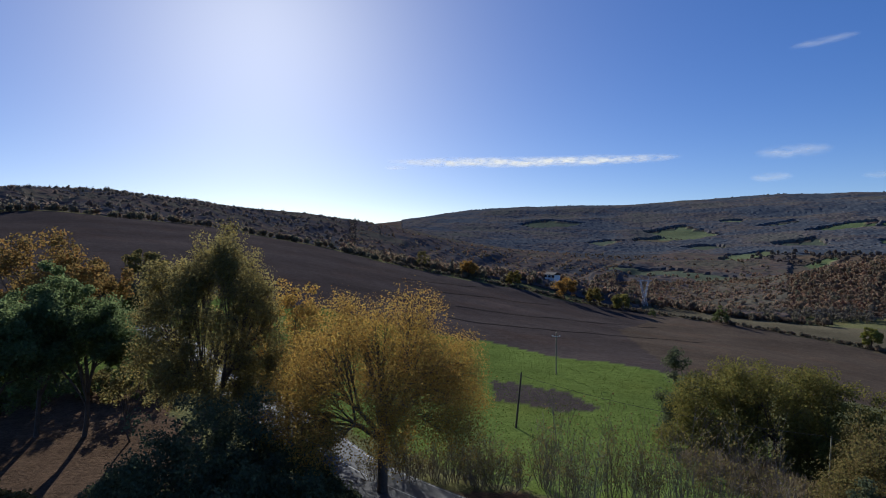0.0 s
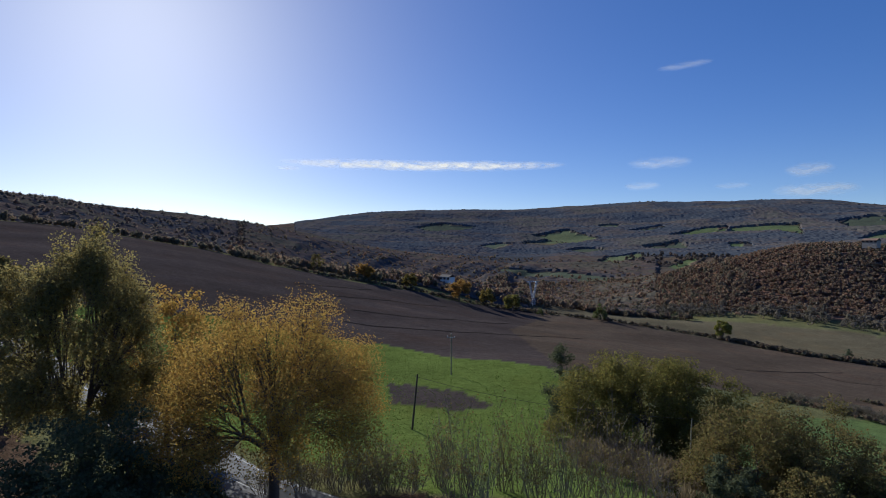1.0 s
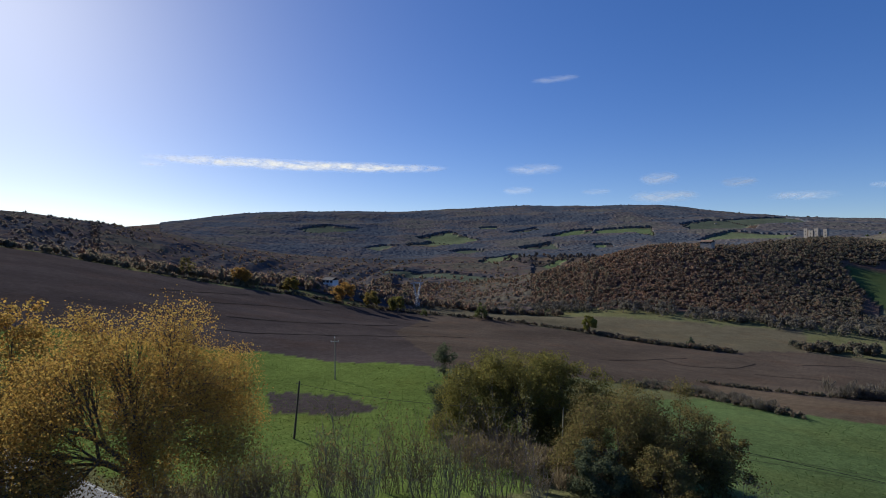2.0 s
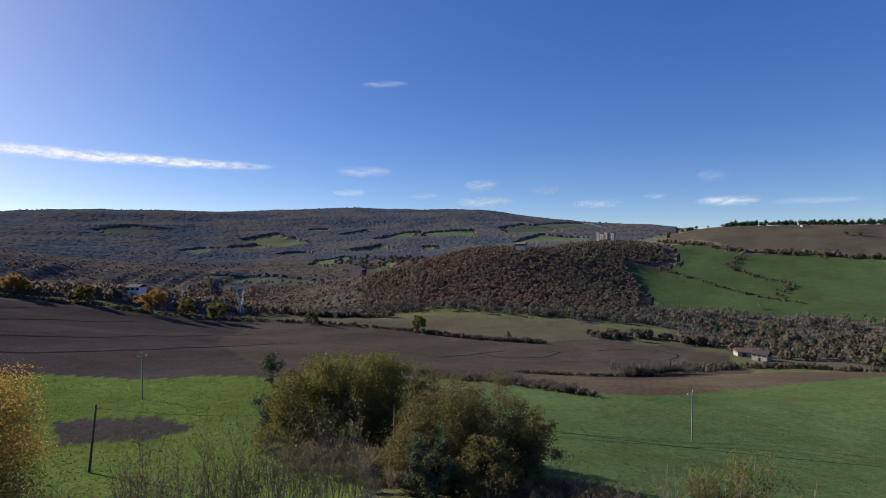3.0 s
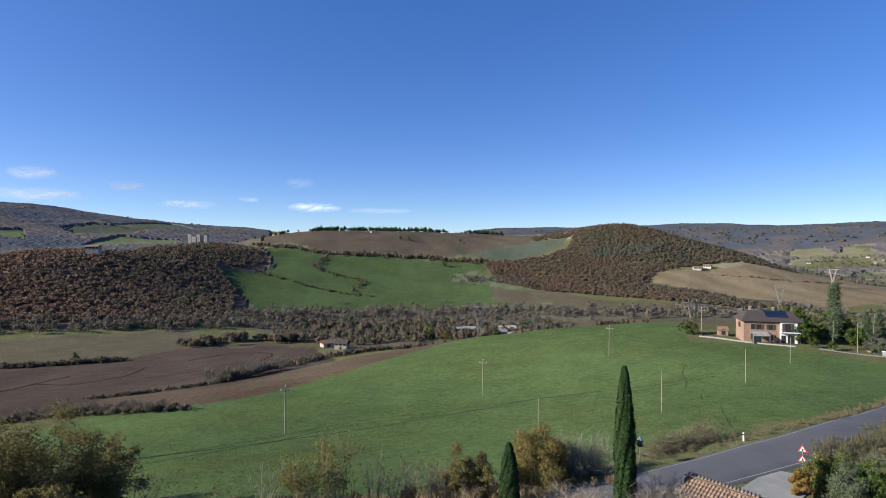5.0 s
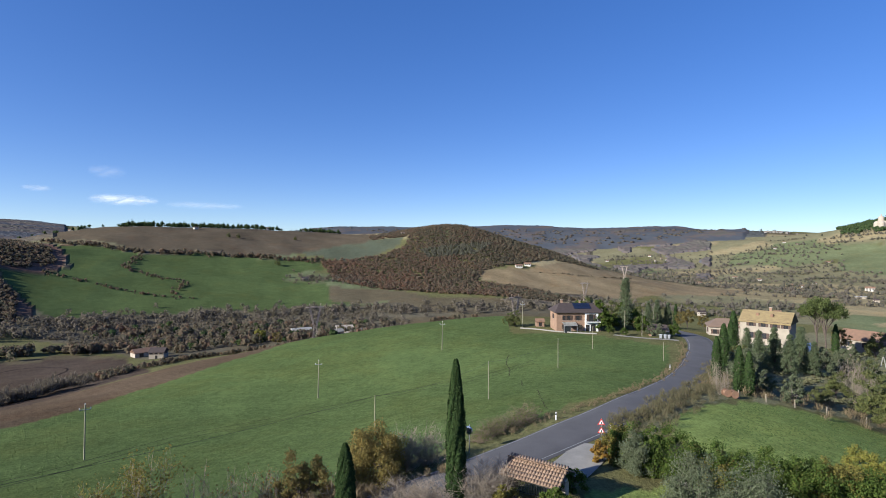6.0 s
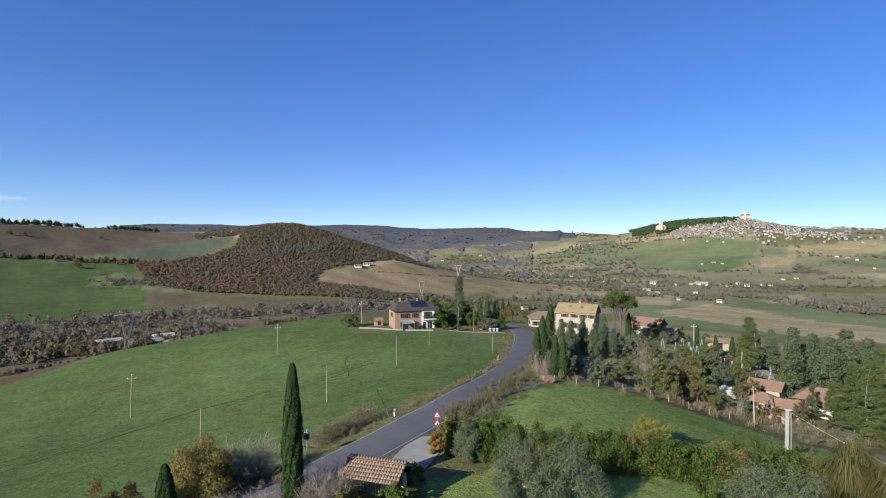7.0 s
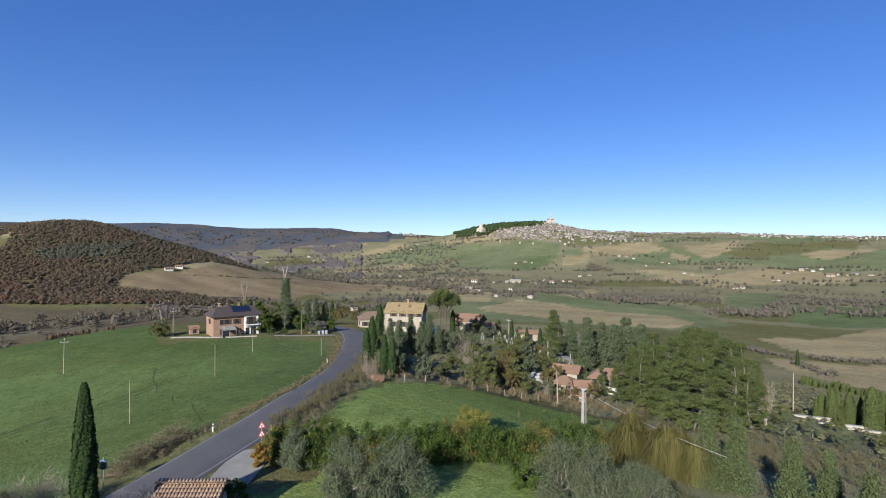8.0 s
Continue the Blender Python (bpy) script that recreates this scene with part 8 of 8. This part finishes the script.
def build_gate():
    """Gateway with a little pitched roof of curved tiles."""
    length, run, rise, high = 4.9, 1.75, 0.8, 1.9
    ob = thing("gateway", facing((110.6, 41.8), -24), "masonry gateway under a small terracotta tiled roof", "gateway")
    for x in (-length / 2 + 0.35, length / 2 - 0.35):
        pier = part("pier", boxed(x - 0.3, x + 0.3, -0.35, 0.35, -0.6, high - 0.1, bevel=0.02), STONE, ob)
    part("lintel", boxed(-length / 2 + 0.1, length / 2 - 0.1, -0.3, 0.3, high - 0.1, high + 0.16), TIMBER, ob)
    gate = part("iron_gate", boxed(-length / 2 + 0.65, length / 2 - 0.65, -0.02, 0.02, 1.0, 1.05), BLACK, ob)
    for z in (0.15, 1.85):
        part("gate_rail", boxed(-length / 2 + 0.65, length / 2 - 0.65, -0.02, 0.02, z, z + 0.05), BLACK, gate)
    bar = part("gate_bar", boxed(-0.015, 0.015, -0.015, 0.015, 0.1, 1.9), BLACK, gate)
    for i in range(26):
        rod = bar if i == 0 else part("gate_bar", bar.data, None, gate)
        rod.matrix_basis = pose(-length / 2 + 0.75 + i * (length - 1.5) / 25, 0, 0)
    deck = bmesh.new()
    v = [deck.verts.new(p) for p in ((-length / 2, -run, high), (length / 2, -run, high), (length / 2, 0, high + rise), (-length / 2, 0, high + rise), (length / 2, run, high), (-length / 2, run, high))]
    faces = [deck.faces.new((v[0], v[1], v[2], v[3])), deck.faces.new((v[3], v[2], v[4], v[5]))]
    bmesh.ops.solidify(deck, geom=faces, thickness=0.1)
    roof = part("tiled_roof", deck, TIMBER, ob)
    # one curved tile, shared by all
    n, ln = 7, 0.46
    ang = np.linspace(0, math.pi, n)
    prof = []
    for y, r in ((0, 0.115), (ln, 0.09)):
        for rr in (r, r - 0.016):
            prof.append(np.stack([np.cos(ang) * rr, np.full(n, y), np.sin(ang) * rr * 0.85], 1))
    verts = np.concatenate(prof)
    quads = []
    for i in range(n - 1):
        for a, b in ((0, 2), (3, 1), (1, 0), (2, 3)):
            quads.append([a * n + i, a * n + i + 1, b * n + i + 1, b * n + i])
    m, t, bs, node, link = nodes_of("curved_tile_clay")
    info = node("ShaderNodeObjectInfo")
    ramp = node("ShaderNodeValToRGB")
    ramp.color_ramp.elements[0].color, ramp.color_ramp.elements[1].color = (0.15, 0.10, 0.07, 1), (0.33, 0.225, 0.15, 1)
    tc, nz = node("ShaderNodeTexCoord"), node("ShaderNodeTexNoise", Scale=7.0, Detail=4.0)
    mx = node("ShaderNodeMath")
    mx.operation = "MULTIPLY_ADD"
    mx.inputs[1].default_value = 0.5
    link(info.outputs["Random"], mx.inputs[0])
    half = node("ShaderNodeMath")
    half.operation = "MULTIPLY"
    half.inputs[1].default_value = 0.5
    link(tc.outputs["Object"], nz.inputs["Vector"])
    link(nz.outputs["Fac"], half.inputs[0])
    link(half.outputs[0], mx.inputs[2])
    link(mx.outputs[0], ramp.inputs["Fac"])
    link(ramp.outputs["Color"], bs.inputs["Base Color"])
    bs.inputs["Roughness"].default_value = 0.95
    tile = mesh_of("roof_tile", verts, quads, m, True)
    slope = math.degrees(math.atan2(rise, run))
    g = np.random.default_rng(9)
    cols, rows = 20, 6
    for side in (-1, 1):
        for i in range(cols):
            for j in range(rows):
                p = new("roof_tile", tile)
                p.parent = roof
                y = -run - 0.05 + j * 0.35
                z = high + (y + run) * rise / run + 0.03 + (0.0 if j == 0 else 0.008)
                base = pose(-length / 2 + 0.12 + i * (length - 0.24) / (cols - 1) + g.uniform(-0.01, 0.01), y, z, slope + 1.5 + g.uniform(-1, 1), 0, g.uniform(-1.5, 1.5))
                p.matrix_basis = (pose(0, 0, 0, 0, 0, 180) if side > 0 else Matrix()) @ base
    for i in range(11):
        p = new("ridge_tile", tile)
        p.parent = roof
        p.matrix_basis = pose(-length / 2 + i * 0.45, 0, high + rise + 0.03, 2, 0, -90) @ Matrix.Diagonal((1.25, 1.05, 1.1, 1))


build_poles()
for row in (((87.0, 412), 12), ((108.2, 478), 40, 31.0), ((20.7, 466), 40, 23.0, GALVANISED, "pale galvanised lattice steel pylon with a crossbar"), ((119.3, 925), 10), ((115.4, 704), 30)):
    build_pylon(*row)
build_road_furniture()
build_gate()


def build_vineyard():
    """Leaning concrete vineyard posts in rows beside the lane."""
    g = np.random.default_rng(95)
    first = None
    for b0, r0, b1, r1, n in ((141.2, 168, 150.0, 148, 7), (146.2, 186, 151.6, 143, 8)):
        for k in range(n):
            t = k / (n - 1)
            x, y = at(b0 + (b1 - b0) * t + g.uniform(-0.1, 0.1), r0 + (r1 - r0) * t)
            m = pose(x, y, ground(x, y), g.uniform(-6, 6), g.uniform(-9, 9), 0)
            if first is None:
                first = tagged(part("vineyard_post", boxed(-0.08, 0.08, -0.08, 0.08, -0.4, 2.1, bevel=0.02), CONCRETE), "leaning pale concrete vineyard post", "post", "vineyard posts")
                first.matrix_basis = m
            else:
                copy_thing(first, m)


build_vineyard()


VERGE = foliage("faded_verge_grass", [(0.15, 0.13, 0.075), (0.125, 0.12, 0.062), (0.18, 0.15, 0.09), (0.11, 0.115, 0.055)], 0.3, by_tint=True, spread=0.5)


def build_verges():
    g = np.random.default_rng(91)

    def bank(name, label, line, count, wide, low, high, shapes, material, seed, mean=0.5, **more):
        s = along(line, count, wide, g)
        planted(name, label, s, g.uniform(low, high, count), shapes, material, np.clip(g.normal(mean, 0.25, count), 0, 1), seed, category="verge", **more)

    bank("verge_grass", "dry brown grass along the road's upper edge", [(106.5, 60.5), (110, 65), (114, 70), (118.5, 80.5), (121.8, 96), (123.7, 112), (124.6, 132), (124.9, 148), (124.6, 160)], 380, 0.6, 0.15, 0.36, BRUSH_FAR, STRAW, 81, 0.7, sink=0)
    bank("verge_scrub", "brown scrub along the road's lower edge", [(119.2, 62.5), (123.2, 74), (126.0, 90), (127.6, 106), (128.4, 128), (128.6, 142)], 1150, 1.5, 0.25, 0.6, BRUSH_FAR, VERGE, 82, 0.5, sink=0.15)
    bank("hedge_line_scrub", "dry undergrowth below the oak hedge", [(27, 62), (31, 58), (35, 54), (39, 50), (43, 46)], 150, 2.4, 0.5, 1.3, BRUSH, STRAW, 84, 0.4, sink=0)
    bank("field_margin", "rough brown growth below the green field", [(50, 48), (60, 44), (75, 43), (88, 45), (97, 49)], 260, 2.0, 0.35, 0.9, BRUSH, STRAW, 85, 0.5, sink=0)
    bank("slope_scrub", "brown and green scrub over the slope", [(128.5, 105), (134, 104), (140, 106), (146, 114), (151, 112), (156, 104)], 260, 4.0, 0.4, 1.0, BRUSH_FAR, STRAW, 86, 0.75)
    bank("lower_scrub", "rough growth on the slope below the pines", [(158, 76), (163, 78), (168, 84), (173, 90), (178, 90)], 1500, 8.0, 0.2, 0.55, BRUSH_FAR, VERGE, 87, 0.8, sink=0.1)
    s = scattered([(163, 112), (168, 96), (178, 88), (182, 120), (181, 300), (172, 312), (166, 340), (161, 300), (161, 170)], 1900, g)
    planted("hillside_scrub", "grey-green bushes and coarse grass on the hillside", s, g.uniform(0.35, 1.15, len(s)), LEAFY_FINE, SCRUBWOOD, g.random(len(s)), 88, category="scrub", squash=g.uniform(0.45, 0.85, len(s)))
    s = scattered([(129.5, 112), (136, 108), (144, 118), (150, 128), (158, 130), (160, 190), (148, 205), (138, 205), (130, 160)], 1300, g)
    planted("garden_scrub", "light green bushes and coarse grass among the gardens", s, g.uniform(0.3, 0.9, len(s)), LEAFY_FINE, SCRUBWOOD, np.clip(g.normal(0.75, 0.2, len(s)), 0, 1), 89, category="scrub", squash=g.uniform(0.4, 0.75, len(s)))
    # tufts in the fields
    for name, label, corners, n, size, mat, seed in (
            ("wheat_tufts", "short green wheat blades over the field", [(44, 60), (70, 50), (90, 54), (104, 64), (118, 86), (123.6, 120), (123, 150), (108, 170), (96, 200), (80, 180), (60, 128)], 16000, 0.13, "wheat", 5),
            ("grass_tufts", "yellow-green grass tufts over the pasture", [(-12, 64), (10, 46), (30, 46), (34, 60), (22, 114), (4, 140), (-10, 146)], 15000, 0.13, "grass", 6),
            ("meadow_tufts", "green grass tufts over the meadow", [(127, 60), (139, 60), (148, 66), (155, 86), (153, 97), (142, 100), (129.6, 90)], 8000, 0.11, "wheat", 7)):
        h = np.random.default_rng(seed)
        s = scattered(corners, n, h)
        p = np.c_[s, land(s[:, 0], s[:, 1]) + 0.05]
        m = TUFTS[mat]
        tagged(new(name, mesh_of(name, *cards(p, size, h, flat=0.6, long=1.6), m)), label, "grass", kind="stuff")


SCRUBWOOD = foliage("grey_green_scrub", [(0.16, 0.135, 0.085), (0.14, 0.14, 0.075), (0.17, 0.165, 0.09), (0.115, 0.135, 0.06)], 0.3, by_tint=True, spread=0.4)
TUFTS = {"wheat": foliage("wheat_blades", [(0.075, 0.115, 0.034), (0.10, 0.145, 0.044), (0.085, 0.13, 0.036), (0.115, 0.14, 0.05)], 0.4),
         "grass": foliage("pasture_blades", [(0.07, 0.11, 0.02), (0.10, 0.145, 0.028), (0.12, 0.14, 0.035), (0.06, 0.09, 0.02)], 0.35)}
build_verges()


def build_clouds():
    """Thin fair-weather clouds far off, lit by the sun from behind."""
    m, t, b, node, link = nodes_of("thin_cloud")
    uv = node("ShaderNodeTexCoord")
    n = node("ShaderNodeTexNoise", Scale=0.9, Detail=7.0, Roughness=0.55)
    stretch = node("ShaderNodeMapping")
    stretch.inputs["Scale"].default_value = (1.0, 1.0, 3.0)
    link(uv.outputs["Object"], stretch.inputs["Vector"])
    link(stretch.outputs[0], n.inputs["Vector"])
    att = node("ShaderNodeAttribute")
    att.attribute_name = "tint"
    mul = node("ShaderNodeMath")
    mul.operation = "MULTIPLY"
    link(att.outputs["Fac"], mul.inputs[0])
    lift = node("ShaderNodeMapRange", From_Min=0.3, From_Max=0.62, To_Min=0.0, To_Max=1.0)
    link(n.outputs["Fac"], lift.inputs["Value"])
    link(lift.outputs[0], mul.inputs[1])
    tr, df, clear_ = node("ShaderNodeBsdfTranslucent"), node("ShaderNodeBsdfDiffuse"), node("ShaderNodeBsdfTransparent")
    tr.inputs["Color"].default_value = df.inputs["Color"].default_value = (0.92, 0.93, 0.96, 1)
    body, veil = node("ShaderNodeMixShader"), node("ShaderNodeMixShader")
    body.inputs[0].default_value = 0.5
    # light scatters through a cloud whichever way its sheet is turned
    way = node("ShaderNodeCombineXYZ", X=math.sin(radians(SUN_BEARING)) * math.cos(radians(SUN_HEIGHT)), Y=math.cos(radians(SUN_BEARING)) * math.cos(radians(SUN_HEIGHT)), Z=math.sin(radians(SUN_HEIGHT)))
    link(way.outputs[0], tr.inputs["Normal"])
    link(way.outputs[0], df.inputs["Normal"])
    link(tr.outputs[0], body.inputs[1])
    link(df.outputs[0], body.inputs[2])
    link(mul.outputs[0], veil.inputs[0])
    link(clear_.outputs[0], veil.inputs[1])
    link(body.outputs[0], veil.inputs[2])
    link(veil.outputs[0], t.nodes["Material Output"].inputs["Surface"])
    far = 4700.0
    # bearing, height and size in degrees, density, lean
    for bearing, height, wide, tall, dense, lean in ((9.2, 8.4, 30.0, 1.5, 1.0, -0.004), (-5.0, 7.9, 2.4, 0.7, 0.35, 0), (33.2, 8.1, 6.0, 1.6, 0.3, 0.0), (31.6, 5.9, 3.4, 1.1, 0.28, 0), (45.6, 6.7, 3.8, 1.7, 0.42, 0), (46.0, 4.9, 6.6, 1.6, 0.5, 0),
                                                     (52.6, 6.0, 3.2, 1.2, 0.4, 0), (57.6, 4.5, 5.6, 1.1, 0.42, 0), (69.6, 4.4, 5.6, 1.3, 0.6, 0), (63.2, 5.1, 2.2, 0.7, 0.25, 0), (35.4, 17.0, 5.0, 0.9, 0.22, 0.02), (76.5, 4.1, 7.0, 0.9, 0.16, 0), (39.6, 5.6, 3.0, 0.8, 0.2, 0), (68.3, 6.9, 3.0, 1.6, 0.12, 0)):
        nx, nz = 40, 12
        u, w = np.meshgrid(np.linspace(-1, 1, nx), np.linspace(-1, 1, nz))
        bs = np.radians(bearing + u * wide / 2)
        hs = np.radians(height + w * tall / 2 + lean * u * wide)
        rough = 0.25 * np.sin(u * 9 + height) + 0.15 * np.sin(u * 23)
        edge = np.clip(1.1 - np.abs(u) ** 3 - (np.abs(w + 0.1 * rough) * (1.3 + 0.5 * np.abs(rough))) ** 1.6, 0, 1)
        away = far - (0.8 * u * radians(wide) / 2 * far if bearing > 55 else 0 * u)
        v = np.stack([np.sin(bs) * away, np.cos(bs) * away, np.tan(hs) * away], -1)
        mid = np.array([math.sin(radians(bearing)) * far, math.cos(radians(bearing)) * far, math.tan(radians(height)) * far])
        v = (v - mid) / 100.0
        i, j = np.meshgrid(np.arange(nz - 1), np.arange(nx - 1), indexing="ij")
        f = np.stack([i * nx + j, i * nx + j + 1, (i + 1) * nx + j + 1, (i + 1) * nx + j], -1).reshape(-1, 4)
        ob = new("cloud", mesh_of("cloud", v.reshape(-1, 3), f, m, True, (edge * dense).ravel()))
        ob.matrix_basis = Matrix.Translation(mid) @ Matrix.Scale(100.0, 4)
        ob.visible_shadow = False
        tagged(ob, "thin white streak of fair-weather cloud", "cloud", kind="structure")


build_clouds()
